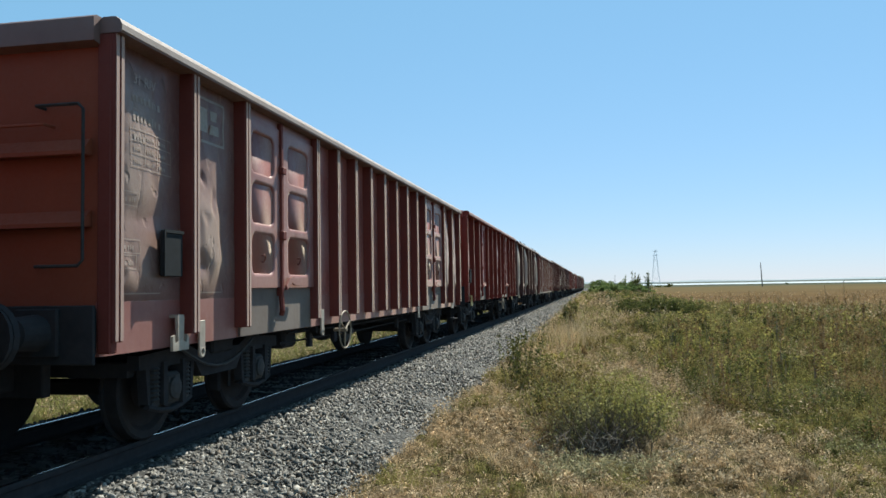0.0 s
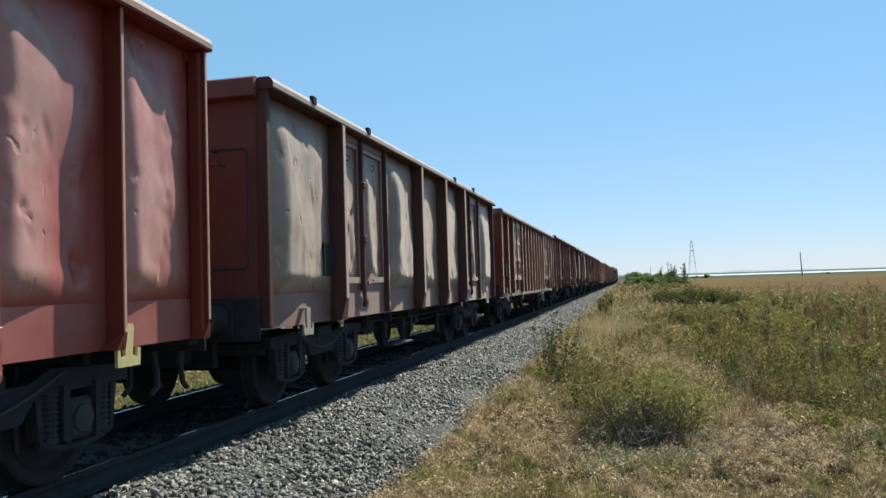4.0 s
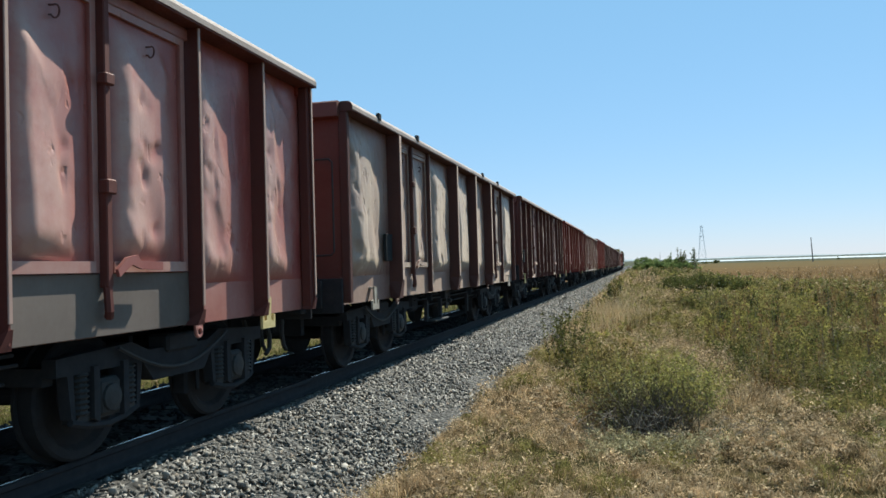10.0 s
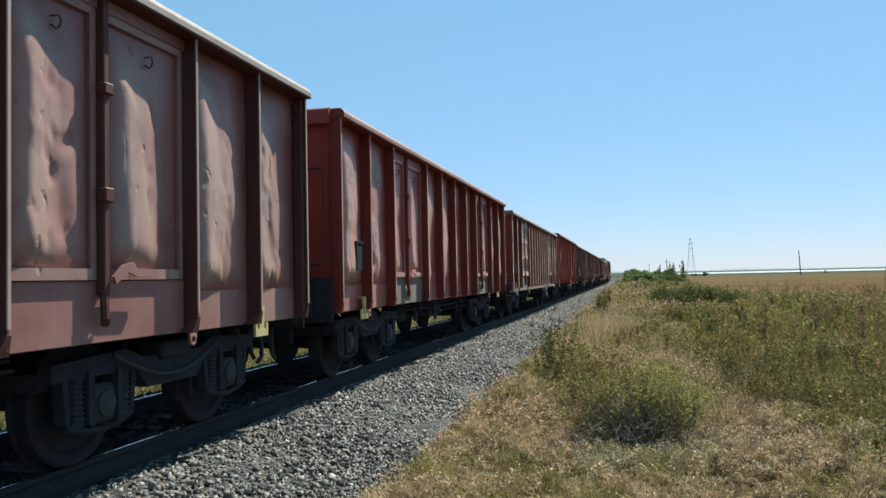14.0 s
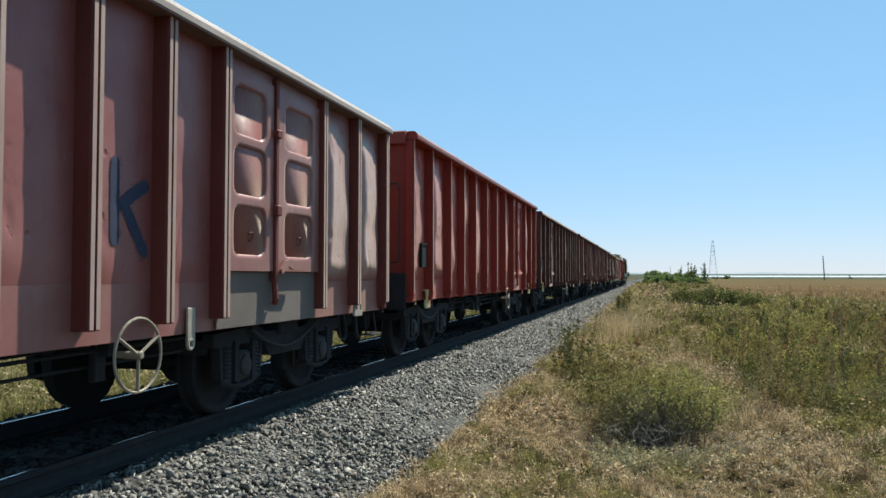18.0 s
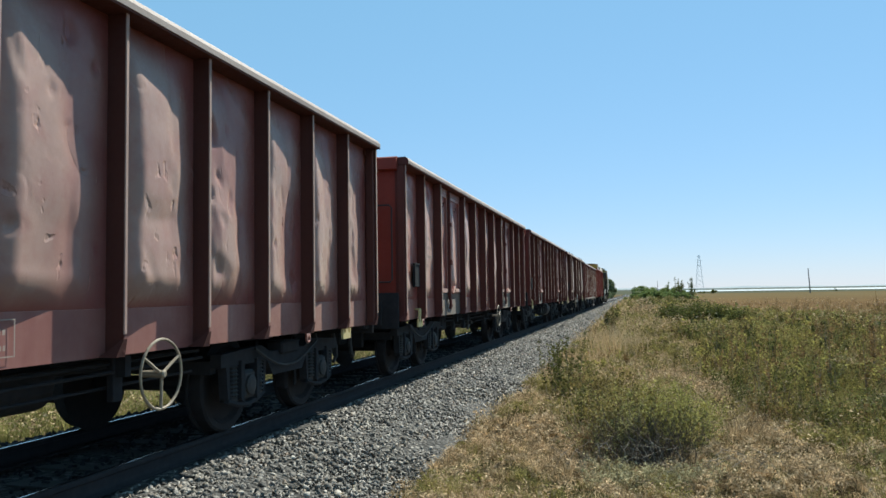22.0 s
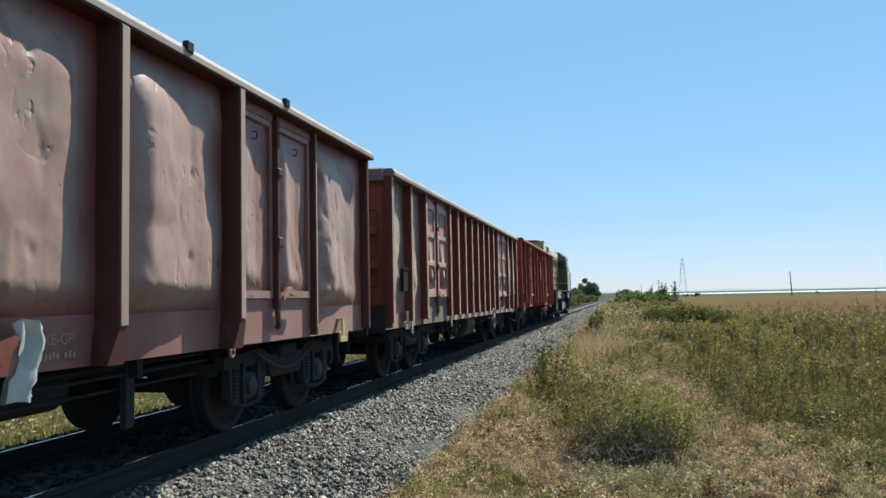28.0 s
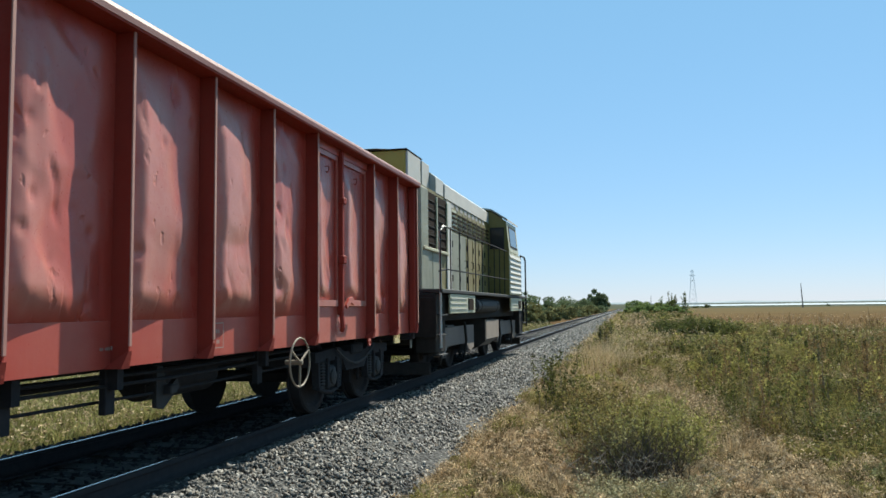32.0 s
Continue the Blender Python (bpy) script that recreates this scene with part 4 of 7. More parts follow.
def wagon(kind, paint, label, seed, marks="", wheel_at=8.0, end_paint="end", tank=False):
    global Z_BOT, Z_TOP, Z_RIM, SHEET
    K = KINDS[kind]
    Z_BOT, Z_RIM = K["z"]
    SHEET = SHEETS[K["post"]]
    Z_TOP = Z_RIM - 0.115

    def kp(key, make):
        return kept((kind, key), make)
    L, posts = K["L"], K["posts"]
    P, PE = PAINTS[paint], PAINTS[end_paint]
    top = tagged(new("freight_wagon"), label, "freight wagon", "wagons of the train")
    h = Z_TOP - Z_SILL
    # --- side towards the camera
    door_starts = {round(d[0], 2): d for d in K["doors"]}
    bay = 0
    for i in range(len(posts) - 1):
        a, b2 = posts[i], posts[i + 1]
        if round(a, 2) in door_starts:
            continue
        w = round(b2 - a, 2)
        s = (seed * 3 + bay) % 7
        deep = K["bulge"] * (0.8 + 0.5 * ((s * 5) % 4) / 3)
        if kind == "pressed" and 3.9 < a < 10.4:
            s, deep = s % 3 + 20, 0.012
        elif kind == "pressed":
            deep = 0.15 if a > 11 else 0.05
        me = kp(("panel", kind, w, s, deep), lambda: panel_mesh(w, h, s, deep))
        part("side_panel", me, SHEET_PAINTS["dusty" if kind == "pressed" and a < 2.2 else paint], top, "", (SHEET, a, Z_SILL))
        bay += 1
        dn = lambda y, z: dent(y, z, w, h, s, deep)
        if kind == "pressed" and 4.9 < a < 8.0:
            part("tie_ring", kp("ring", ring_mesh), POST_PAINTS[paint], top, "", (SHEET + 0.010, a + w * 0.42, 1.50))
        if marks and i < 2:
            side_marks(top, me, i, w, h, dn, marks, (SHEET, a, Z_SILL), kind)
    for k, y in enumerate(posts):
        pk = "slim" if kind == "wide" and (k in (0, len(posts) - 1) or any(abs(y - e) < 0.02 for _, _, e in K["doors"])) else K["post"]
        me = kp(("post", pk), lambda: post_mesh(pk))
        po = part("post", me, POST_PAINTS[paint], top, "", (SHEET, y, 0))
        part("flange", kp(("flange", pk), lambda: flange_mesh(pk)), M_EDGE_RED if paint in ("bright", "red") else M_EDGE, po)
    part("sill", kp(("sill", L), lambda: Geo().box(SHEET - 0.03, SHEET + 0.002, 0.02, L - 0.02, Z_BOT, Z_SILL - 0.001).mesh("sill")), P, top)
    for (a, mid, e) in K["doors"]:
        z0, hd = Z_SILL + 0.10, Z_TOP - Z_SILL - 0.20
        for q, (l0, l1) in enumerate(((a + 0.05, mid - 0.035), (mid + 0.035, e - 0.05))):
            w = round(l1 - l0, 2)
            s = (seed + q * 2) % 4
            lf = part("door_leaf", kp(("leaf", K["leaf"], w, s), lambda: leaf_mesh(K["leaf"], w, hd, s + 31)), P if kind == "pressed" else SHEET_PAINTS[paint], top, "", (SHEET, l0, z0))
            part("door_ring", kp("ring", ring_mesh), POST_PAINTS[paint], lf, "", (0.055, w * 0.52, hd - 0.22 if kind != "pressed" else 0.30))
        part("door_lintel", kp(("lintel", round(e - a, 2)), lambda: Geo().box(0.0, 0.05, 0, e - a, -0.095, 0, 0.006).mesh("lintel")), P, top, "", (SHEET, a, Z_TOP))
        own = kind == "wide" or paint in ("bright", "brown")
        part("door_sill_plate", kp(("dsill", round(e - a, 2)), lambda: Geo().box(0.0, 0.022, 0.02, e - a - 0.02, 0, Z_SILL - Z_BOT + 0.09, 0.004).mesh("door_sill_plate")), P if own else M_BARE, top, "dusty painted sill plate under the door" if own else "bare grey dirty sill plate under the door", (SHEET + 0.006, a, Z_BOT + 0.004))
        lock = part("lock_bar", kp("lock", lambda: Geo().box(0.03, 0.10, -0.03, 0.03, 0.0, Z_TOP - Z_SILL - 0.02, 0.008).box(0.05, 0.125, -0.05, 0.05, 0.62, 0.72, 0.01).box(0.05, 0.125, -0.05, 0.05, 1.35, 1.43, 0.01).tube([(0.07, 0, 0.05), (0.09, -0.01, -0.16), (0.07, 0.01, -0.20)], 0.03, 7).mesh("lock_bar")), POST_PAINTS[paint], top, "", (SHEET, mid, Z_SILL))
        part("lock_handle", kp("lockh", lambda: Geo().prism([(0.04, 0.10), (0.14, 0.18), (0.26, 0.20), (0.29, 0.16), (0.55, 0.15), (0.55, 0.09), (0.30, 0.10), (0.20, 0.13), (0.06, 0.05)], "x", 0.10, 0.125).mesh("lock_handle")), P, lock, "worn dusty door handle", (0, 0.0, 0.02))
    # --- far side, floor and ends
    part("side_wall", kp(("back", L), lambda: Geo().box(-1.33, -1.318, 0.02, L - 0.02, Z_BOT, Z_TOP).mesh("side_wall")), P, top)
    for y in posts[:: 2]:
        part("post", kp("bpost", lambda: Geo().box(-0.11, 0.0, -0.03, 0.03, Z_BOT, Z_TOP, 0.006).mesh("post")), P, top, "", (-1.33, y, 0))
    part("floor", kp(("floor", L), lambda: Geo().box(-1.316, 1.20, 0.06, L - 0.06, 1.16, 1.215).mesh("floor")), M_UNDER, top)
    under = Geo().box(-0.22, 0.22, -0.02, L + 0.02, 0.78, 1.155)
    for y in np.linspace(0.9, L - 0.9, 9):
        under.box(-1.24, 1.24, y - 0.05, y + 0.05, 0.92, 1.155)
    for y in (-0.05, L - 0.09):
        under.box(-1.25, 1.25, y, y + 0.14, 0.86, 1.20, 0.01)
    part("underframe", kp(("under", L), lambda: under.mesh("underframe")), M_UNDER, top, "black dirty steel underframe")
    for x, lab in ((RIM, "near"), (-RIM, "far")):
        s = 1 if x > 0 else -1
        prof = [(x - s * 0.004, Z_RIM - 0.115), (x, Z_RIM - 0.10), (x, Z_RIM - 0.055), (x - s * 0.016, Z_RIM - 0.024), (x - s * 0.048, Z_RIM), (x - s * 0.15, Z_RIM), (x - s * 0.20, Z_RIM - 0.04), (x - s * 0.20, Z_RIM - 0.115)]
        tr = part("top_rail", kp(("rim", L, s), lambda: Geo().prism(prof, "y", 0, L).mesh("top_rail")), M_ENDRAIL if kind == "pressed" else POST_PAINTS[paint] if s > 0 else P, top, "painted steel top rail")
        face = [(x + s * 0.005, Z_RIM - 0.098), (x + s * 0.005, Z_RIM - 0.053), (x - s * 0.012, Z_RIM - 0.019), (x - s * 0.046, Z_RIM + 0.006), (x - s * 0.15, Z_RIM + 0.006), (x - s * 0.15, Z_RIM + 0.001), (x - s * 0.047, Z_RIM + 0.001), (x - s * 0.015, Z_RIM - 0.022), (x + s * 0.001, Z_RIM - 0.054), (x + s * 0.001, Z_RIM - 0.098)]
        part("rail_edge", kp(("rimtop", L, s), lambda: Geo().prism(face, "y", 0.005, L - 0.005).mesh("rail_edge")), {"bright": M_RIM_RED, "red": M_RIM_ROSE}.get(paint, M_RIM), tr, "dust-whitened outer face of the rail")
        if s > 0 and kind == "wide":
            for a, mid, e in K["doors"]:
                for yy in (a - 0.9, mid):
                    part("rail_clip", kp("clip", lambda: Geo().box(-0.03, 0.02, -0.05, 0.05, -0.06, 0.03, 0.008).mesh("rail_clip")), M_UNDER, tr, "", (x, yy, Z_RIM))
    for s, y in ((-1, 0.0), (1, L)):
        yi = y - s * 0.04
        ew = Geo().box(-1.314, 1.314, min(yi, yi - s * 0.02), max(yi, yi - s * 0.02), 1.16, Z_TOP)
        part("end_wall", kp(("end", L, s), lambda: ew.mesh("end_wall")), PE, top, "rust-red end wall with stiffeners")
        part("end_rail", kp(("endrail", s, kind), lambda: Geo().prism([(0, -0.21), (s * 0.10, -0.19), (s * 0.10, -0.02), (s * 0.07, 0.0), (-s * 0.10, 0.0), (-s * 0.10, -0.21)], "x", -RIM + 0.17, RIM - 0.17).mesh("end_rail")), M_ENDRAIL if kind == "pressed" else PE, top, "", (0, y - s * 0.03, Z_RIM + 0.01))
        if kind == "pressed":
            for zz, wd in ((2.30, 0.9), (1.78, 0.9)):
                part("end_ledge", kp(("ledge", s), lambda: Geo().prism([(0, 0), (s * 0.10, 0), (s * 0.10, 0.03), (s * 0.02, 0.12), (0, 0.12)], "x", -1.2, 1.2).mesh("end_ledge")), PE, top, "", (0, y - s * 0.035, zz))
        else:
            for xx in (-0.45, 0.45):
                part("end_post", kp(("endpost", s), lambda: Geo().box(-0.05, 0.05, min(0, s * 0.10), max(0, s * 0.10), 1.17, Z_RIM - 0.215, 0.01).mesh("end_post")), PE, top, "", (xx, y - s * 0.035, 0))
        for xx in (-1.338, 1.338):
            part("corner_post", kp(("corner", s), lambda: Geo().box(-0.055, 0.055, min(0, -s * 0.09), max(0, -s * 0.09), Z_BOT + 0.02, Z_TOP, 0.012).mesh("corner_post")), POST_PAINTS[paint], top, "", (xx * 0.985, y - s * 0.002, 0))
        part("grab_rail", kp(("loopv", s), lambda: Geo().tube([(0.82, 0, 1.5), (0.82, s * 0.10, 1.5), (1.16, s * 0.10, 1.5), (1.20, s * 0.10, 1.54), (1.20, s * 0.10, 2.62), (1.16, s * 0.10, 2.66), (0.82, s * 0.10, 2.66), (0.82, 0, 2.66)], 0.013, 6).mesh("grab_rail")), M_GREASE, top, "thin rusty steel grab rail", (0, y - s * 0.03, 0))
        part("grab_rail", kp(("looph", s), lambda: loop_mesh(0.55, 0, s * 0.11)), PE, top, "", (0.35, y - s * 0.02, 2.52))
        part("buffer_beam", kp(("beam", s), lambda: Geo().box(-1.30, 1.30, min(0, s * 0.03), max(0, s * 0.03), 0.80, 1.34 if K["post"] == "fin" else 1.22, 0.008).mesh("buffer_beam")), M_UNDER, top, "", (0, y + s * 0.055, 0))
        for xx in (-0.875, 0.875):
            part("buffer", kp(("buffer", s), lambda: buffer_mesh(s)), M_UNDER, top, "black greasy round side buffer", (xx, y + s * 0.11, 1.03))
        part("coupling", kp(("coup", s), lambda: Geo().box(-0.04, 0.04, min(0, s * 0.3), max(0, s * 0.3), 0.98, 1.08, 0.01).tube([(-0.09, s * 0.25, 1.02), (-0.09, s * 0.5, 0.9), (0.0, s * 0.62, 0.85), (0.09, s * 0.5, 0.9), (0.09, s * 0.25, 1.02)], 0.025, 7).mesh("coupling")), M_UNDER, top, "", (0, y + s * 0.06, 0))
        for xx in (0.35, 0.62):
            part("air_hose", kp(("hose", s), lambda: hose_mesh(s)), M_GREASE, top, "", (xx, y + s * 0.06, 0.92))
        if kind != "pressed" or s < 0:
            continue
        st = Geo().tube([(1.16, y + s * 0.02, 0.92), (1.2, y + s * 0.06, 0.55), (1.2, y - s * 0.30, 0.55), (1.16, y - s * 0.30, 0.92)], 0.014, 6).box(1.12, 1.30, y - 0.32 if s > 0 else y - 0.04, y + 0.04 if s > 0 else y + 0.32, 0.53, 0.545)
        part("step", kp(("step", L, s), lambda: st.mesh("step")), M_UNDER, top, "", (0, 0, 0))
    # --- running gear and small fittings
    for y in K["bogies"]:
        add_bogie(top, y)
    for s, y in ((-1, 0.0), (1, L)):
        gear = Geo().box(-1.12, 0.55, -0.05, 0.05, 0.50, 1.0, 0.01).box(-1.22, -1.05, -0.35, 0.45, 0.42, 1.0, 0.02).box(-0.3, 0.3, -0.30, 0.30, 0.55, 0.9, 0.02)
        part("brake_gear", kp("gear", lambda: gear.mesh("brake_gear")), M_UNDER, top, "black brake rigging behind the headstock", (0, y - s * 0.42, 0))
    # brake gear between the bogies, piece by piece
    y0, y1 = K["bogies"][0] + 1.75, K["bogies"][1] - 1.75
    for x, z, rad in ((0.30, 0.72, 0.022), (0.75, 0.82, 0.016), (0.95, 0.66, 0.012), (1.02, 0.84, 0.014), (1.05, 0.78, 0.014), (-0.6, 0.80, 0.02), (-0.9, 0.70, 0.016)):
        part("brake_rod", kp(("rod", x), lambda: Geo().tube([(x, y0, z), (x, (y0 + y1) / 2, z - 0.02), (x, y1, z + 0.01)], rad, 6).mesh("brake_rod")), M_UNDER, top)
    low = 0.36 if kind == "wide" else 0.56
    for y in (y0 + 0.75, y0 + 1.75, y1 - 1.2):
        part("hanger", kp("hang", lambda: Geo().box(0.92, 0.98, 0, 0.11, low, 0.95, 0.006).box(0.98, 1.06, 0.02, 0.09, 0.74, 0.90).mesh("hanger")), M_UNDER, top, "", (0.08, y, 0))
        part("hanger", kp("hang2", lambda: Geo().box(-0.65, -0.58, 0, 0.05, 0.5, 0.95).mesh("hanger")), M_UNDER, top, "", (0, y + 0.4, 0))
    if kind == "wide":
        part("step", kp("midstep", lambda: Geo().box(0.94, 1.12, 0.0, 1.0, 0.36, 0.39, 0.006).mesh("step")), M_GREASE, top, "", (0.08, y0 + 0.80, 0))
    lv = Geo().prism([(0, 0.52), (0.10, 0.50), (0.34, 0.66), (0.30, 0.74), (0.16, 0.66), (0.08, 0.86), (0.0, 0.86)], "x", 0.84, 0.88).box(0.7, 0.95, 0.1, 0.2, 0.62, 0.70, 0.01)
    part("brake_lever", kp("lever", lambda: lv.mesh("brake_lever")), M_GREASE, top, "", (0.1, y0 + 2.5, 0))
    part("valve_box", kp("valve", lambda: Geo().box(0.5, 0.85, 0, 0.42, 0.58, 0.92, 0.04).lathe([(0.42, 0.09), (0.55, 0.08), (0.58, 0.04)], "y", (0.68, 0, 0.74), 12).mesh("valve_box")), M_UNDER, top, "", (0.1, y0 + 0.15, 0))
    part("brake_cylinder", kp("bcyl", lambda: Geo().lathe([(0, 0.1), (0.02, 0.17), (0.45, 0.17), (0.5, 0.12)], "y", (0, 0, 0), 16).mesh("brake_cylinder")), M_UNDER, top, "", (-0.35, 4.9, 0.75))
    part("air_tank", kp("atank", lambda: Geo().lathe([(0, 0.12), (0.05, 0.2), (1.1, 0.2), (1.15, 0.12)], "y", (0, 0, 0), 18).mesh("air_tank")), M_UNDER, top, "", (0.55, 6.6, 0.72))
    if tank:
        part("large_tank", kp("ltank", lambda: Geo().lathe([(0, 0.2), (0.05, 0.29), (1.05, 0.29), (1.1, 0.2)], "y", (0, 0, 0), 20).mesh("large_tank")), M_GREASE, top, "round grey tank under the floor", (0.85, 7.15, 0.66))
    if wheel_at:
        part("brake_handwheel", kp("wheel", handwheel_mesh), M_HANDWHEEL, top, "pale round three-spoke brake handwheel", (1.40, wheel_at, 0.76))
    for y in (1.0, L - 1.0):
        part("rope_hook", kp("hook", hook_mesh), M_OCHRE if paint in ("red", "bright", "brown", "rose") else M_PALE, top, "worn pale rope hook under the sill", (SHEET + 0.06, y, 0.90 if kind == "pressed" else 0.87))
    for y in ((posts[1] + 0.2, posts[-3] + 0.1) if kind != "pressed" else (1.45, 4.6, 10.22)):
        part("lifting_eye", kp("eye", eye_mesh), P if kind != "pressed" else M_PALE, top, "", (SHEET + 0.02, y, 0.82 if kind == "pressed" else 0.9))
    part("label_plate", kp("plate", lambda: Geo().box(0, 0.035, 0, 0.30, 0, 0.38, 0.008).box(0.035, 0.045, 0.0, 0.30, 0.355, 0.38).box(0.035, 0.045, 0, 0.02, 0.0, 0.355).mesh("label_plate")), M_PLATE, top, "black card holder plate", (SHEET + 0.055, posts[1] - 0.46, 1.43))
    return top


def side_marks(top, me, i, w, h, dn, marks, at, kind):
    """Painted writing on the first two bays, as plain bars, and the maker's frame as plain shapes."""
    faint = "f" in marks
    M = M_FAINT if faint or kind != "pressed" else M_WHITE
    rows = []
    num_bay = 0 if kind == "pressed" else 1
    if i == num_bay:
        if "n" in marks:
            y0, z0 = w * 0.26, (1.68 if kind == "pressed" else 0.98)
            for k, ws in enumerate(((0.09, 0.17), (0.09, 0.10, 0.22), (0.20, 0.16, 0.05), (0.16,))):
                if k or kind != "pressed":
                    rows += text_bars(y0, z0 - k * 0.15, ws, 0.085 if k < 3 else 0.06)
    if i == 1 - num_bay or kind == "pressed":
        if "t" in marks and i == 0:
            y0, z0 = w * 0.22, 1.02 if kind == "pressed" else 1.28
            rows += frame_bars(y0, y0 + 0.66, z0, z0 + 0.30, 0.011)
            rows += [(y0, y0 + 0.66, z0 + 0.10, z0 + 0.108), (y0, y0 + 0.66, z0 + 0.20, z0 + 0.208)]
            rows += [(y0 + 0.2 * q, y0 + 0.2 * q + 0.009, z0, z0 + 0.3) for q in (1, 2)]
            for q in range(3):
                rows += text_bars(y0 + 0.04, z0 + 0.03 + 0.10 * q, (0.11, 0.13, 0.12), 0.045, 0.08)
            for q, zz in enumerate((0.98, 0.70, 0.54, 0.38) if kind != "pressed" else (0.72, 0.36, 0.24)):
                rows += frame_bars(y0 - 0.12, y0 + 0.12 + 0.05 * (q % 2), zz, zz + 0.11, 0.010) + text_bars(y0 - 0.09, zz + 0.03, (0.07, 0.09), 0.05)
    if rows:
        tagged(part("number_marking", bars_mesh([r2 for r2 in rows if r2[1] < w - 0.05], dn), M, top, "", at), "plain painted bars in place of writing", kind="stuff")
    if "l" in marks and i == 1:
        y0, z0, a, bb = (0.22, 1.42, 0.66, 0.46) if kind != "pressed" else (0.12, 1.42, 0.62, 0.42)
        lg = frame_bars(y0, y0 + a, z0, z0 + bb, 0.035)
        lg += [(y0 + 0.10, y0 + 0.30, z0 + 0.10, z0 + bb - 0.10), (y0 + 0.37, y0 + a - 0.10, z0 + 0.10, z0 + bb / 2 - 0.02), (y0 + 0.37, y0 + a - 0.14, z0 + bb / 2 + 0.02, z0 + bb - 0.10)]
        part("emblem", bars_mesh(lg, dn, 0.005), M_EMBLEM, top, "faded pale framed emblem of plain shapes", at)
    part_low = [(0.18, 0.18 + 0.5 * w, 0.05, 0.062)]
    part("paint_line", bars_mesh(part_low, dn), M_FAINT, top, "", at)


# the train, from the camera outwards: kind, paint, start along the train, label, markings, handwheel
TRAIN = [
    ("fin", "brown", -9.1, "brown open steel freight wagon with dented sides", "n", 8.0, False),
    ("pressed", "mauve", 5.03, "dust-greyed open freight wagon with pressed door fields", "ntlf", 5.25, False),
    ("fin", "red", 21.0, "red open steel freight wagon with a framed emblem", "ntl", 8.0, False),
    ("wide", "dusty", 35.05, "dust-covered open freight wagon with wide bulging bays", "", 0, False),
    ("pressed", "mauve", 49.2, "dusty mauve open freight wagon with pressed doors", "ntlf", 9.7, False),
    ("fin", "rose", 65.1, "faded rose open freight wagon with dented side sheets", "ntl", 0, False),
    ("wide", "dusty", 79.1, "tan dust-covered open freight wagon with wide bays", "", 0, False),
    ("fin", "brown", 93.27, "dusty brown open freight wagon with narrow posts", "nf", 0, False),
    ("fin", "red", 107.2, "dull red open freight wagon with pale worn emblem", "ntlf", 0, False),
    ("pressed", "mauve", 121.55, "dusty mauve open freight wagon with sprayed letter", "ntlf", 9.45, False),
    ("one_door", "bright", 137.42, "bright red open freight wagon with one side door", "nt", 7.95, False),
    ("door_near", "brown", 151.5, "brown dented open steel freight wagon", "ntf", 8.0, False),
    ("fin", "rose", 165.75, "faded rose-brown open freight wagon with grey door sills", "ntf", 8.05, False),
    ("fin", "rose", 179.95, "brown-red open freight wagon with large round tank", "ntlf", 0, True),
    ("wide", "brown", 193.95, "dusty open freight wagon with a plastic sheet caught below", "", 5.1, False),
    ("pressed", "mauve", 207.95, "faded mauve open freight wagon with scrawled side", "ntl", 9.6, True),
    ("fin", "bright", 224.08, "red open freight wagon coupled to the locomotive", "ntl", 8.2, False),
]
MOVERS = []
for k, (kind, paint, u0, label, marks, hw, tank) in enumerate(TRAIN):
    wg = wagon(kind, paint, label, k, marks, hw, {"bright": "end_red", "red": "end_red", "rose": "end_red", "dusty": "end_dark", "brown": "end_dark"}.get(paint, "end"), tank)
    MOVERS.append((wg, u0))


def lettering(text, size, thick=0.0):
    """Flat letters in the built-in font, standing in the y-z plane and read from +x."""
    cu = bpy.data.curves.new("lettering", "FONT")
    cu.body, cu.size, cu.offset = text, size, thick
    ob = bpy.data.objects.new("lettering", cu)
    scene.collection.objects.link(ob)
    me = bpy.data.meshes.new_from_object(ob.evaluated_get(bpy.context.evaluated_depsgraph_get()))
    bpy.data.objects.remove(ob)
    me.transform(Matrix(((0, 0, 1, 0), (1, 0, 0, 0), (0, 1, 0, 0), (0, 0, 0, 1))))
    return me


# what sets single wagons apart
W_K, W_SHEET, W_SCRAWL = MOVERS[9][0], MOVERS[14][0], MOVERS[15][0]


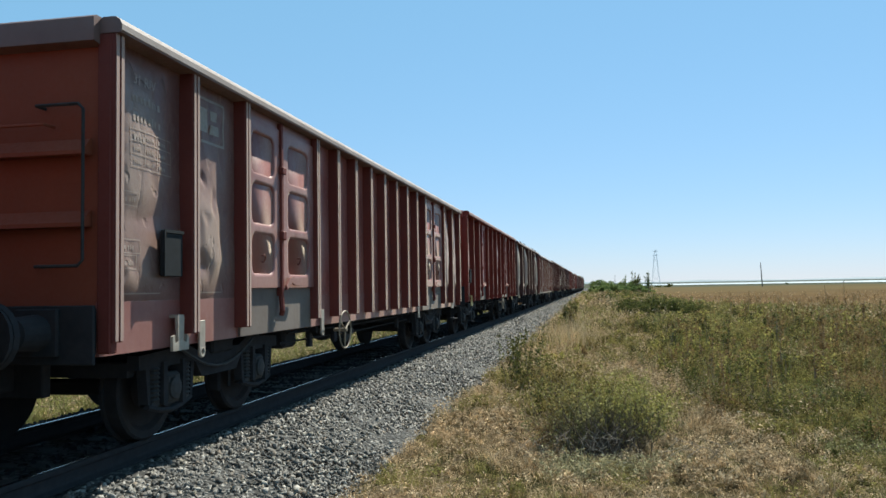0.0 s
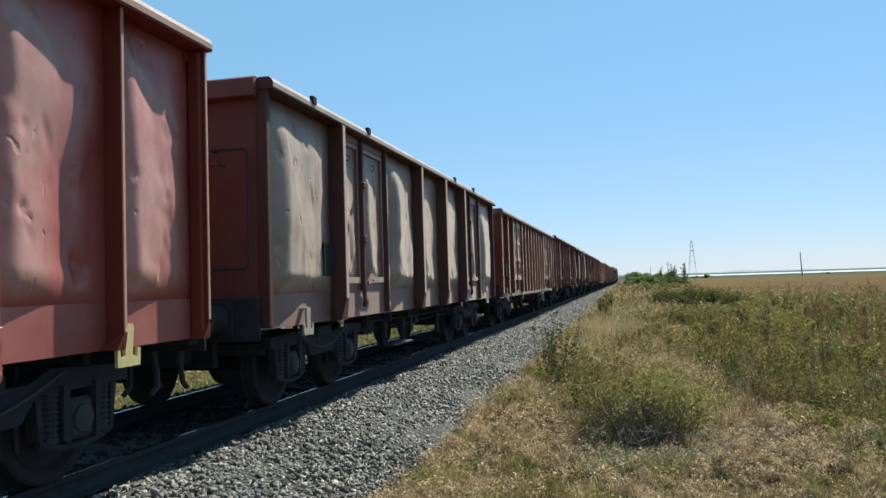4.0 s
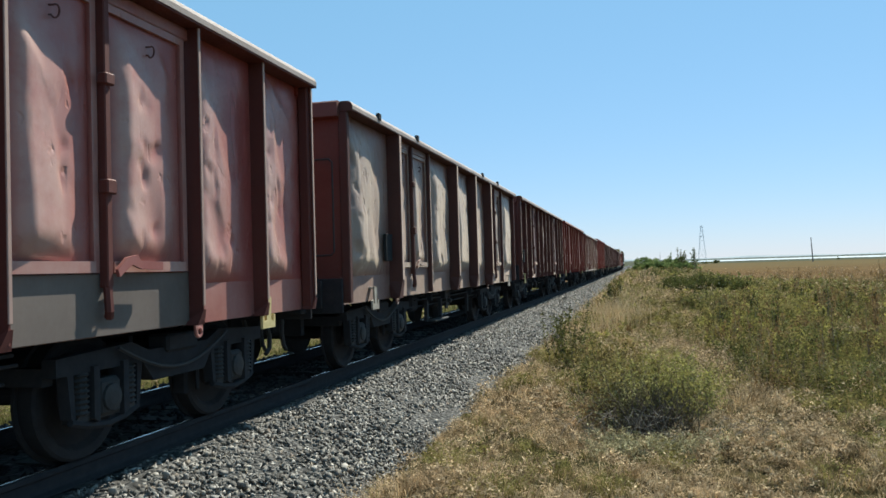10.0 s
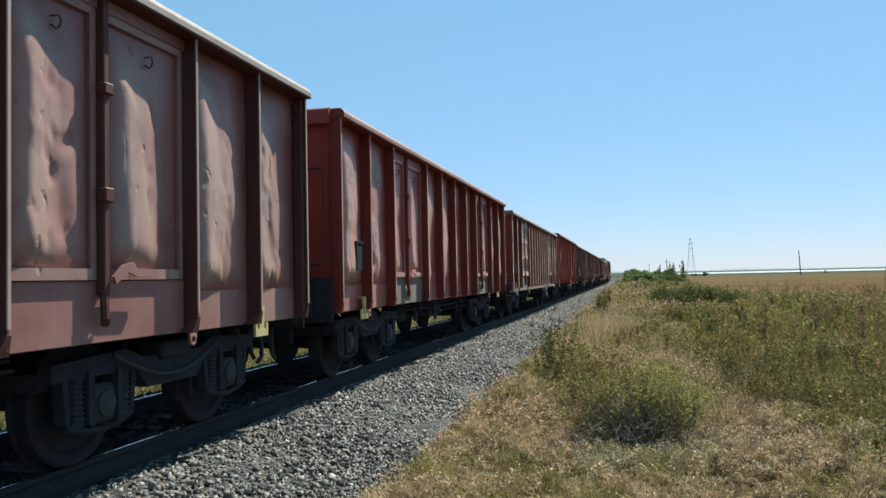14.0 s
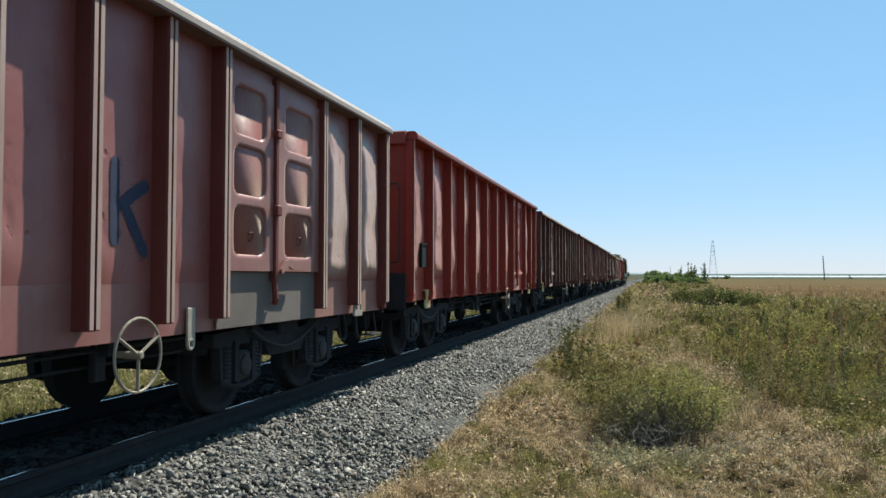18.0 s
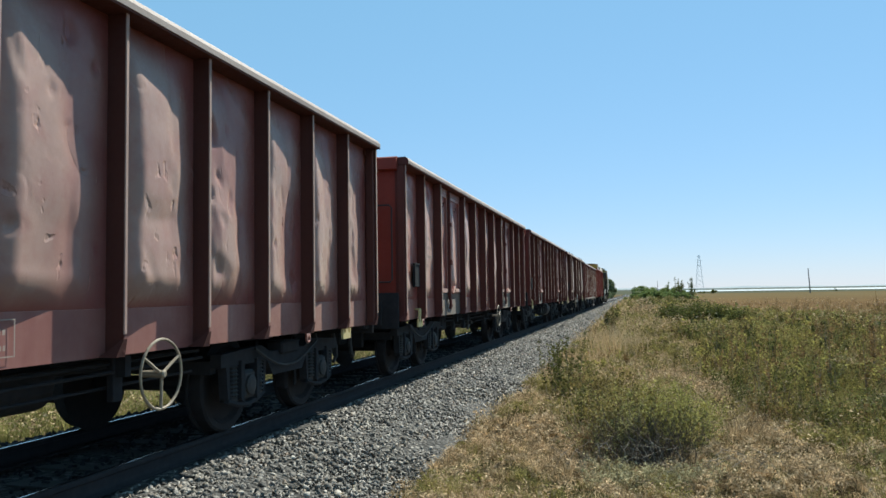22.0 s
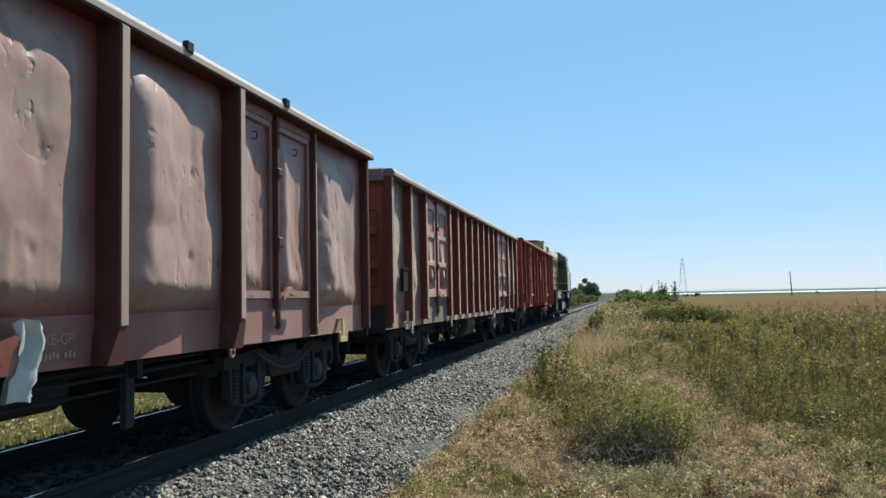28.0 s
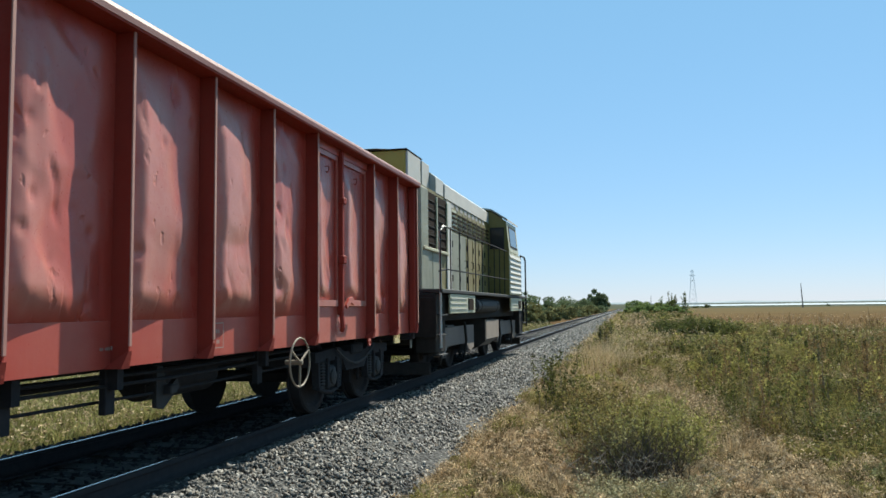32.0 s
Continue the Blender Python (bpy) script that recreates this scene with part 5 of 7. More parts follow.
def sprayed(strokes, wide, panel, seed):
    """Broad sprayed strokes that lie on a side sheet: each a list of (y, z) on the wagon, with stray specks round them."""
    rs = np.random.default_rng(seed)
    tree = BVHTree.FromPolygons([v.co[:] for v in panel.data.vertices], [q.vertices[:] for q in panel.data.polygons])
    base = panel.location

    def skin(y, z):
        hit = tree.ray_cast(Vector((1, y - base.y, z - base.z)), Vector((-1, 0, 0)))[0]
        return (hit.x if hit else 0.0) + base.x + 0.005
    V, F = [], []
    for pts in strokes:
        P = np.array(pts, float)
        run = np.concatenate([[0], np.cumsum(np.linalg.norm(np.diff(P, axis=0), axis=1))])
        n = max(8, int(run[-1] / 0.022))
        tt = np.linspace(0, run[-1], n)
        yy, zz = np.interp(tt, run, P[:, 0]), np.interp(tt, run, P[:, 1])
        dy, dz = np.gradient(yy), np.gradient(zz)
        ln = np.hypot(dy, dz) + 1e-9
        for i in range(n):
            e = min(tt[i], run[-1] - tt[i]) / (wide * 0.5)
            hw = wide * 0.5 * (0.45 + 0.55 * min(1, e) ** 0.5) * (1 + rs.normal(0, 0.05))
            for q in (-1, -0.33, 0.33, 1):
                y, z = yy[i] - dz[i] / ln[i] * hw * q, zz[i] + dy[i] / ln[i] * hw * q
                V.append((skin(y, z), y, z))
            if i:
                a = len(V) - 8
                F += [(a + j, a + j + 1, a + j + 5, a + j + 4) for j in range(3)]
        for _ in range(int(run[-1] * 90)):
            i = rs.integers(0, n)
            off = wide * 0.5 * rs.choice((-1, 1)) * (1 + rs.exponential(0.22))
            y, z, rad = yy[i] - dz[i] / ln[i] * off, zz[i] + dy[i] / ln[i] * off, rs.uniform(0.002, 0.007)
            a = len(V)
            V += [(skin(y, z), y + rad * math.cos(w), z + rad * math.sin(w)) for w in np.linspace(0, 2 * math.pi, 7)[:-1]]
            F.append(tuple(range(a, a + 6)))
    me = bpy.data.meshes.new("sprayed_letter")
    me.from_pydata(V, [], F)
    return me


def bay_of(top, y):
    """The side sheet of a wagon in the bay at y."""
    return max((c for c in top.children if c.name.startswith("side_panel") and c.location.y <= y), key=lambda c: c.location.y)


arc = [(7.93 + 0.16 * math.cos(a), 1.84 + 0.19 * math.sin(a)) for a in np.linspace(1.0, 5.4, 16)]
for k, (y, strokes, lab) in enumerate(((6.9, [[(6.80, 2.03), (6.95, 1.95), (7.06, 1.86), (7.09, 1.70), (7.09, 1.54)], [(6.78, 1.67), (7.36, 1.69)]], "blue sprayed crossed letter"),
                                       (7.8, [arc], "blue sprayed letter c"),
                                       (9.3, [[(9.33, 2.10), (9.33, 1.50)], [(9.70, 1.95), (9.52, 1.86), (9.37, 1.76)], [(9.44, 1.78), (9.68, 1.43)]], "dark blue sprayed letter k"))):
    part("sprayed_letter", sprayed(strokes, 0.095, bay_of(W_K, y), k), M_INK, W_K, lab)
for y0, z0, dy, dz in ((7.50, 0.93, 0.40, 0.19), (6.80, 0.0, 0, 0)):
    rows = frame_bars(y0, y0 + dy, z0, z0 + dz, 0.012) if dy else []
    for j in range(3 if dy else 2):
        rows += text_bars(y0 + 0.04, (z0 or 0.95) + 0.03 + j * 0.055, (0.07, 0.12, 0.05) if dy else (0.15, 0.06, 0.1), 0.03, 0.02)
    part("data_panel", bars_mesh(rows, lambda y, z: 0, 0.0), M_FAINT, W_K, "small pale painted bars low on the side", (SHEETS["hat"] + 0.018, 0, 0))
part("brake_marking", lettering("KE-GP", 0.10), M_FAINT, W_SHEET, "small white brake marking", (SHEETS["wide"] + 0.018, 6.80, 1.06))
part("brake_marking", bars_mesh(text_bars(6.78, 0.97, (0.17, 0.12), 0.06, 0.04), lambda y, z: 0, 0.0), M_FAINT, W_SHEET, "small plain white bars", (SHEETS["wide"] + 0.018, 0, 0))
g = Geo()
rr = np.random.default_rng(5)
for i in range(9):
    for j in range(9):
        u, v = i / 8, j / 8
        g.v.append((0.05 * math.sin(u * 9 + v * 3) + rr.normal(0, 0.012), (u - 0.5) * (0.16 + 0.22 * v * (1.4 - v)) + 0.03 * math.sin(v * 5), 0.42 - 0.46 * v + rr.normal(0, 0.008)))
for i in range(8):
    for j in range(8):
        a = i * 9 + j
        g.f.append((a, a + 9, a + 10, a + 1))
n = len(g.v)
g.v += [(x - 0.012, y, z) for x, y, z in g.v]
g.f += [tuple(q + n for q in f[::-1]) for f in g.f]
part("caught_sheet", g.mesh("caught_sheet", True), M_CLOTH, W_SHEET, "torn pale plastic sheet hanging from the sill", (SHEETS["wide"] + 0.10, 6.55, 0.80))
for y0, z0, tall, col, lab in ((6.72, 1.98, 0.26, M_SPRAY, "pale blue sprayed scrawl"), (6.86, 1.80, 0.16, M_SPRAY, "pale blue sprayed scrawl"), (9.12, 1.95, 0.08, M_INK, "small dark sprayed scrawl"), (9.9, 1.85, 0.10, M_INK, "small dark sprayed scrawl")):
    pts = [(0.0, 0.06 + 0.42 * k / 30 + 0.07 * math.sin(k * 1.1 + y0), tall * math.sin(k * 0.83 + y0 * 3) * (1 - 0.5 * k / 30) + 0.05 * math.cos(k * 2.7)) for k in range(31)]
    part("scrawl", Geo().tube(pts, 0.010, 4).mesh("scrawl"), col, W_SCRAWL, lab, (SHEETS["hat"] + 0.03, y0, z0))
part("scrawl", Geo().tube([(0, 0.0, 0.85), (0, 0.02, 0.6), (0, 0.05, 0.42), (0, 0.02, 0.3), (0, -0.05, 0.0)], 0.006, 4).mesh("scrawl"), M_SPRAY, W_SCRAWL, "long sprayed tail of the scrawl", (SHEETS["hat"] + 0.03, 6.98, 1.27))
part("brake_marking", lettering("KE-GP", 0.10), M_FAINT, W_SCRAWL, "small pale brake marking", (SHEETS["hat"] + 0.018, 6.92, 1.10))
part("brake_marking", lettering("DRV2AT - 600", 0.085), M_FAINT, W_SCRAWL, "small pale brake marking", (SHEETS["hat"] + 0.018, 6.82, 0.98))
for k in (1, 4, 9, 15):
    part("class_marking", lettering("31 RIV", 0.115), M_FAINT, MOVERS[k][0], "small pale class marking", (SHEETS["hat"] + 0.045, 0.36, Z_SILL + 1.67))
for k, y0 in ((2, 6.6), (10, 6.5), (11, 6.4), (12, 6.6), (15, 7.3), (16, 6.5)):
    rows = frame_bars(y0, y0 + 0.36, 0.98, 1.20, 0.012) + text_bars(y0 + 0.04, 1.02, (0.06, 0.08, 0.06), 0.05, 0.03) + text_bars(y0 + 0.04, 1.11, (0.08, 0.05, 0.07), 0.05, 0.03) + text_bars(y0 - 1.3, 1.04, (0.04, 0.10, 0.05), 0.035, 0.02)
    part("sill_marking", bars_mesh(rows, lambda y, z: 0, 0.0), M_FAINT, MOVERS[k][0], "small framed table of plain bars", (SHEETS["hat" if k == 15 else "fin"] + 0.016, 0, 0))


# ---- locomotive ----
M_OLIVE = wagon_paint("faded olive yellow paint", (0.145, 0.115, 0.022), (0.24, 0.205, 0.10), 0.55, 0.55, 0.1, 0.4)
M_CREAM = wagon_paint("cream yellow paint", (0.46, 0.44, 0.31), (0.54, 0.51, 0.40), 0.5, 0.55, 0.0, 0.4)
M_ROOF = wagon_paint("grey roof paint", (0.30, 0.33, 0.34), (0.40, 0.40, 0.38), 0.5, 0.55)
M_SILLPAINT = wagon_paint("pale grey side sill paint", (0.50, 0.50, 0.47), (0.52, 0.47, 0.40), 0.5, 0.55)
M_GRILLE = plain("dark radiator grille", (0.010, 0.008, 0.007), (0.035, 0.02, 0.014), 14, 0.9, 0.0, spec=0.08)
M_GLASS, t, b = nodes_of("dark cab glass")
b.inputs["Base Color"].default_value, b.inputs["Roughness"].default_value = (0.02, 0.025, 0.03, 1), 0.06
M_STAINED = wagon_paint("stained pale panel paint", (0.20, 0.20, 0.15), (0.42, 0.41, 0.33), 0.6, 0.6, 0.0, 0.4)
M_SOOT = plain("sooty black steel", (0.012, 0.011, 0.010), (0.035, 0.03, 0.027), 6, 0.85, spec=0.2)
M_HOUSING = wagon_paint("yellow housing paint", (0.34, 0.25, 0.03), (0.36, 0.30, 0.10), 0.4, 0.4)


def locomotive():
    top = tagged(new("locomotive"), "olive yellow diesel locomotive with grey roof and cab", "locomotive")
    # walkway, hood, raised radiator housing, cab and porch
    part("walkway", Geo().box(-1.5, 1.5, 0.02, 11.85, 1.58, 1.65, 0.01).mesh("walkway"), M_GREASE, top, "dark dusty walkway plate around the hood")
    part("hood", Geo().prism([(-0.95, 1.65), (0.95, 1.65), (0.95, 3.66), (-0.95, 3.66)], "y", 0.60, 7.9).mesh("hood"), M_OLIVE, top, "olive yellow engine hood with tall doors")
    part("hood_roof", Geo().prism([(-0.97, 3.64), (0.97, 3.64), (0.97, 3.93), (0.88, 4.01), (0.5, 4.05), (-0.5, 4.05), (-0.88, 4.01), (-0.97, 3.93)], "y", 2.56, 7.92).mesh("hood_roof"), M_ROOF, top, "grey hood roof with upright sides")
    part("roof_section", Geo().prism([(-0.95, 3.64), (0.95, 3.64), (0.95, 3.98), (0.80, 4.10), (-0.80, 4.10), (-0.95, 3.98)], "y", 1.84, 2.50).mesh("roof_section"), M_ROOF, top, "grey silencer section of the roof")
    part("radiator_housing", Geo().box(-0.80, 0.78, 0.20, 1.80, 3.62, 4.24, 0.02).mesh("radiator_housing"), M_HOUSING, top, "raised yellow radiator housing")
    for y0, y1 in ((0.22, 1.14), (1.24, 1.82)):
        part("housing_side", Geo().box(0.78, 0.82, y0, y1, 3.66, 4.22, 0.008).mesh("housing_side"), M_ROOF, top, "grey side plate of the radiator housing")
    part("housing_slit", Geo().box(0.78, 0.80, 1.14, 1.24, 3.66, 4.18).mesh("housing_slit"), M_GRILLE, top)
    part("housing_lid", Geo().box(-0.82, 0.82, 0.16, 1.30, 4.24, 4.258, 0.006).mesh("housing_lid"), M_GRILLE, top, "dark lid edge over the radiator")
    part("roof_gap", Geo().box(-0.9, 0.9, 2.50, 2.56, 3.64, 3.96).mesh("roof_gap"), M_GRILLE, top)
    part("fan_cowl", Geo().lathe([(0, 0.55), (0.06, 0.55), (0.08, 0.5)], "z", (0, 0.9, 4.258), 20).mesh("fan_cowl"), M_GRILLE, top)
    part("horn", Geo().lathe([(0, 0.03), (0.12, 0.03), (0.2, 0.07)], "y", (0.55, 2.1, 4.13), 10).box(0.52, 0.58, 2.14, 2.18, 4.06, 4.13).mesh("horn"), M_UNDER, top)
    part("exhaust", Geo().box(-0.2, 0.1, 1.9, 2.2, 4.08, 4.2, 0.02).mesh("exhaust"), M_UNDER, top)
    part("corner_post", Geo().box(0.90, 0.99, 0.50, 1.06, 1.66, 3.62, 0.02).mesh("corner_post"), M_STAINED, top, "stained pale corner of the hood")
    gr = part("radiator_grille", Geo().box(0.95, 0.975, 0.70, 2.68, 2.48, 3.58).mesh("radiator_grille"), M_GRILLE, top, "dark open radiator grille")
    for k in range(6):
        part("slat", kept("gslat", lambda: Geo().box(0, 0.012, 0, 1.98, 0, 0.02).mesh("slat")), M_SOOT, gr, "", (0.975, 0.68, 2.56 + k * 0.17))
    for y in (1.72, 2.64):
        part("grille_post", kept("gpost", lambda: Geo().box(0, 0.035, -0.03, 0.03, 2.46, 3.54, 0.006).mesh("grille_post")), M_CREAM, top, "", (0.975, y, 0))
    part("grille_sill", Geo().box(0.95, 1.02, 0.66, 2.70, 2.42, 2.48, 0.01).mesh("grille_sill"), M_CREAM, top)
    for k, y in enumerate((0.68, 1.46)):
        part("lower_panel", kept("lowp", lambda: Geo().box(0, 0.02, 0.02, 0.76, 0, 0.74, 0.01).mesh("lower_panel")), M_STAINED, top, "dented pale panel with dark stains", (0.95, y, 1.68))
    part("pillar", Geo().box(0.95, 0.98, 2.70, 3.14, 1.68, 3.60, 0.01).mesh("pillar"), M_ROOF, top)
    for k in range(6):
        dr = part("hood_door", kept("hdoor", lambda: Geo().box(0, 0.022, 0.03, 0.75, 0, 1.28, 0.01).mesh("hood_door")), M_STAINED if k < 2 else M_OLIVE, top, "", (0.95, 3.16 + 0.79 * k, 1.69))
        for zz in (0.2, 0.95):
            part("hinge", kept("hhinge", lambda: Geo().box(0, 0.02, 0, 0.035, 0, 0.14).mesh("hinge")), M_UNDER, dr, "", (0.02, 0.03, zz))
        part("door_latch", kept("hlatch", lambda: Geo().tube([(0, 0, 0), (0.05, 0, 0.02), (0.05, 0, 0.16), (0, 0, 0.18)], 0.012, 5).mesh("door_latch")), M_UNDER, dr, "", (0.02, 0.62, 0.55))
    for k in range(8):
        lv = part("louvre_panel", kept("lpanel", lambda: Geo().box(0, 0.02, 0.03, 0.56, 0, 0.47, 0.008).mesh("louvre_panel")), M_CREAM if k < 1 else M_OLIVE, top, "", (0.95, 3.16 + k * 0.59, 3.02))
        for q in range(4):
            part("louvre", kept("louv", lambda: Geo().box(0.02, 0.035, 0.08, 0.51, 0, 0.045).mesh("louvre")), M_GRILLE, lv, "", (0, 0, 0.06 + q * 0.10))
    for k in range(9):
        part("roof_marking", kept("rmark", lambda: Geo().box(0, 0.006, 0.03, 0.30, 0, 0.11).mesh("roof_marking")), M_WHITE, top, "pale plain bars in place of lettering", (0.951, 3.2 + k * 0.47, 3.52))
    cab = [(-1.52, 1.65), (1.52, 1.65), (1.52, 2.85), (1.44, 3.70), (1.05, 3.98), (0.4, 4.08), (-0.4, 4.08), (-1.05, 3.98), (-1.44, 3.70), (-1.52, 2.85)]
    part("cab", Geo().prism(cab, "y", 7.9, 9.75).mesh("cab"), M_OLIVE, top, "olive yellow driver's cab with a curved roof")
    part("cab_roof", Geo().prism([(-1.50, 3.70), (-1.06, 4.0), (-0.4, 4.10), (0.4, 4.10), (1.06, 4.0), (1.50, 3.70), (1.50, 3.75), (1.06, 4.04), (0.4, 4.14), (-0.4, 4.14), (-1.06, 4.04), (-1.50, 3.75)], "y", 7.82, 9.9).mesh("cab_roof"), M_ROOF, top, "grey cab roof with rain edge")
    wd = part("cab_window", Geo().box(1.00, 1.40, 7.87, 7.90, 2.92, 3.52, 0.01).mesh("cab_window"), M_UNDER, top, "dark cab window over the walkway")
    part("pane", Geo().box(1.04, 1.36, 7.862, 7.87, 2.97, 3.47).mesh("pane"), M_GLASS, wd)
    part("cab_side", Geo().prism([(1.525, 2.85), (1.535, 2.85), (1.455, 3.68), (1.445, 3.68)], "y", 7.92, 9.74).mesh("cab_side"), M_CREAM, top, "cream painted cab side")
    wd = part("side_window", Geo().prism([(1.520, 2.98), (1.532, 2.98), (1.475, 3.58), (1.463, 3.58)], "y", 8.15, 9.50).mesh("side_window"), M_UNDER, top, "dark framed side window")
    part("pane", Geo().prism([(1.522, 3.03), (1.530, 3.03), (1.482, 3.53), (1.474, 3.53)], "y", 8.24, 9.41).mesh("pane"), M_GLASS, wd)
    ns = part("cab_lower_side", Geo().box(1.52, 1.535, 7.92, 10.1, 1.66, 2.84, 0.006).mesh("cab_lower_side"), M_CREAM, top, "white ribbed lower side of the cab")
    for k in range(8):
        part("rib", kept("nlouv", lambda: Geo().prism([(0, 0), (0.03, 0), (0.0, 0.10)], "y", 0.03, 2.15).mesh("rib")), M_SILLPAINT, ns, "", (1.535, 7.92, 1.70 + k * 0.14))
    part("nose", Geo().box(-1.5, 1.5, 9.75, 10.1, 1.65, 2.84, 0.03).mesh("nose"), M_OLIVE, top, "short stub nose before the cab")
    # side handrails on stanchions
    for zz in (2.02, 2.80):
        part("handrail", kept(("hr", zz), lambda: Geo().tube([(1.46, -0.05, zz - 0.06), (1.47, 0.5, zz), (1.47, 8.0, zz + 0.05)], 0.015, 6).mesh("handrail")), M_UNDER, top, "thin dark handrail along the walkway")
    for k in range(10):
        part("stanchion", kept("stan", lambda: Geo().tube([(0, 0, 1.6), (0, 0, 2.83)], 0.014, 6).mesh("stanchion")), M_UNDER, top, "", (1.47, 0.02 + k * 0.82, 0))
    for x in (1.46, 0.9):
        part("end_handrail", kept("ehr", lambda: Geo().tube([(0, 11.82, 0.7), (0, 11.82, 2.80), (0, 11.6, 2.90), (0, 10.7, 2.90), (0, 10.6, 2.8), (0, 10.6, 1.6)], 0.025, 7).mesh("end_handrail")), M_UNDER, top, "", (x, 0, 0))
        part("end_handrail", kept("ehr2", lambda: Geo().tube([(0, 0.04, 0.6), (0, 0.04, 2.7), (0, 0.3, 2.8), (0, 0.5, 2.8)], 0.022, 7).mesh("end_handrail")), M_SILLPAINT, top, "", (x, 0, 0))
    # frame, valances, tanks
    part("main_frame", Geo().box(-1.2, 1.2, 0.0, 11.85, 1.05, 1.58, 0.02).mesh("main_frame"), M_SOOT, top, "black dirty main frame")
    for y0, y1 in ((0.74, 3.15), (8.42, 10.66)):
        vl = part("valance", Geo().box(1.44, 1.48, y0, y1, 1.20, 1.57, 0.008).mesh("valance"), M_CREAM, top, "pale ribbed valance under the walkway")
        part("lift_socket", Geo().box(1.48, 1.50, y1 - 0.75, y1 - 0.25, 1.26, 1.50, 0.006).mesh("lift_socket"), M_GRILLE, vl)
        for q in range(3):
            part("rib", kept(("vrib", y1 - y0), lambda: Geo().box(0, 0.012, 0.04, (y1 - y0) * 0.62, 0, 0.018).mesh("rib")), M_ROOF, vl, "", (1.48, y0, 1.28 + q * 0.1))
    part("air_reservoir", Geo().lathe([(3.8, 0.1), (3.85, 0.16), (6.7, 0.16), (6.75, 0.1)], "y", (1.28, 0, 1.35), 16).mesh("air_reservoir"), M_GREASE, top, "long grey air reservoir")
    for y in (4.2, 6.4):
        part("tank_strap", kept("tstrap", lambda: Geo().lathe([(0, 0.165), (0.05, 0.165)], "y", (1.28, 0, 1.35), 16).mesh("tank_strap")), M_SOOT, top, "", (0, y, 0))
    part("fuel_tank", Geo().prism([(-1.35, 0.55), (-1.1, 0.36), (1.1, 0.36), (1.35, 0.55), (1.35, 1.0), (-1.35, 1.0)], "y", 5.05, 7.0).mesh("fuel_tank"), M_BARE, top, "dusty grey battered fuel tank")
    part("tank_end", Geo().prism([(-1.37, 0.52), (-1.1, 0.33), (1.1, 0.33), (1.37, 0.52), (1.37, 1.03), (-1.37, 1.03)], "y", 4.90, 5.06).mesh("tank_end"), M_SOOT, top)
    for y0 in (-0.02, 10.8):
        part("step_well", kept("swell", lambda: Geo().box(1.0, 1.38, 0, 0.74, 0.50, 1.57, 0.02).mesh("step_well")), M_SOOT, top, "black step well", (0, y0, 0))
    for y in (2.4, 9.1):
        bg = part("bogie", Geo().prism([(-1.75, 0.42), (-1.3, 0.36), (-0.9, 0.55), (0.9, 0.55), (1.3, 0.36), (1.75, 0.42), (1.75, 0.92), (-1.75, 0.92)], "x", 1.12, 1.24).prism([(-1.75, 0.42), (1.75, 0.42), (1.75, 0.88), (-1.75, 0.88)], "x", -1.24, -1.12).box(-1.1, 1.1, -0.3, 0.3, 0.55, 0.95).mesh("bogie"), M_BARE, top, "dusty grey outside-framed bogie", (0, y, 0))
        for a in (-1.1, 1.1):
            w = part("wheelset", BOGIE["wheelset"], M_WHEEL, bg, "", (0, a, 0.46))
            WHEELSETS.append((w, a))
            part("axle_box", BOGIE["box"], M_GREASE, bg, "", (0.14, a, 0))
            part("spring", BOGIE["spring"], M_GREASE, bg, "", (0.16, a + 0.2, 0.1))
            part("brake_hanger", kept("bhang", lambda: Geo().tube([(1.28, 0, 1.0), (1.3, 0.06, 0.6), (1.25, 0.02, 0.25)], 0.03, 5).mesh("brake_hanger")), M_SOOT, bg, "", (0, a - 0.55, 0))
    for s, y in ((-1, 0.0), (1, 11.85)):
        part("buffer_beam", kept(("lbeam", s), lambda: Geo().box(-1.4, 1.4, min(0, s * 0.06), max(0, s * 0.06), 0.78, 1.5, 0.01).mesh("buffer_beam")), M_SOOT, top, "", (0, y, 0))
        for xx in (-0.875, 0.875):
            part("buffer", kept(("buffer", s), lambda: buffer_mesh(s)), M_UNDER, top, "", (xx, y + s * 0.08, 1.03))
        part("plough", kept(("plough", s), lambda: Geo().prism([(0, 0.12), (s * 0.10, 0.13), (s * 0.04, 0.34), (0, 0.34)], "x", -1.25, 1.25).mesh("plough")), M_SOOT, top, "black rail guard plate", (0, y - s * 0.1, 0))
        for k in range(3):
            part("step", kept("lstep", lambda: Geo().box(-0.14, 0.14, -0.25, 0.25, 0, 0.025).mesh("step")), M_GREASE, top, "", (1.32, y - s * 0.35, 0.45 + k * 0.36))
    return top


MOVERS.append((locomotive(), 238.25))


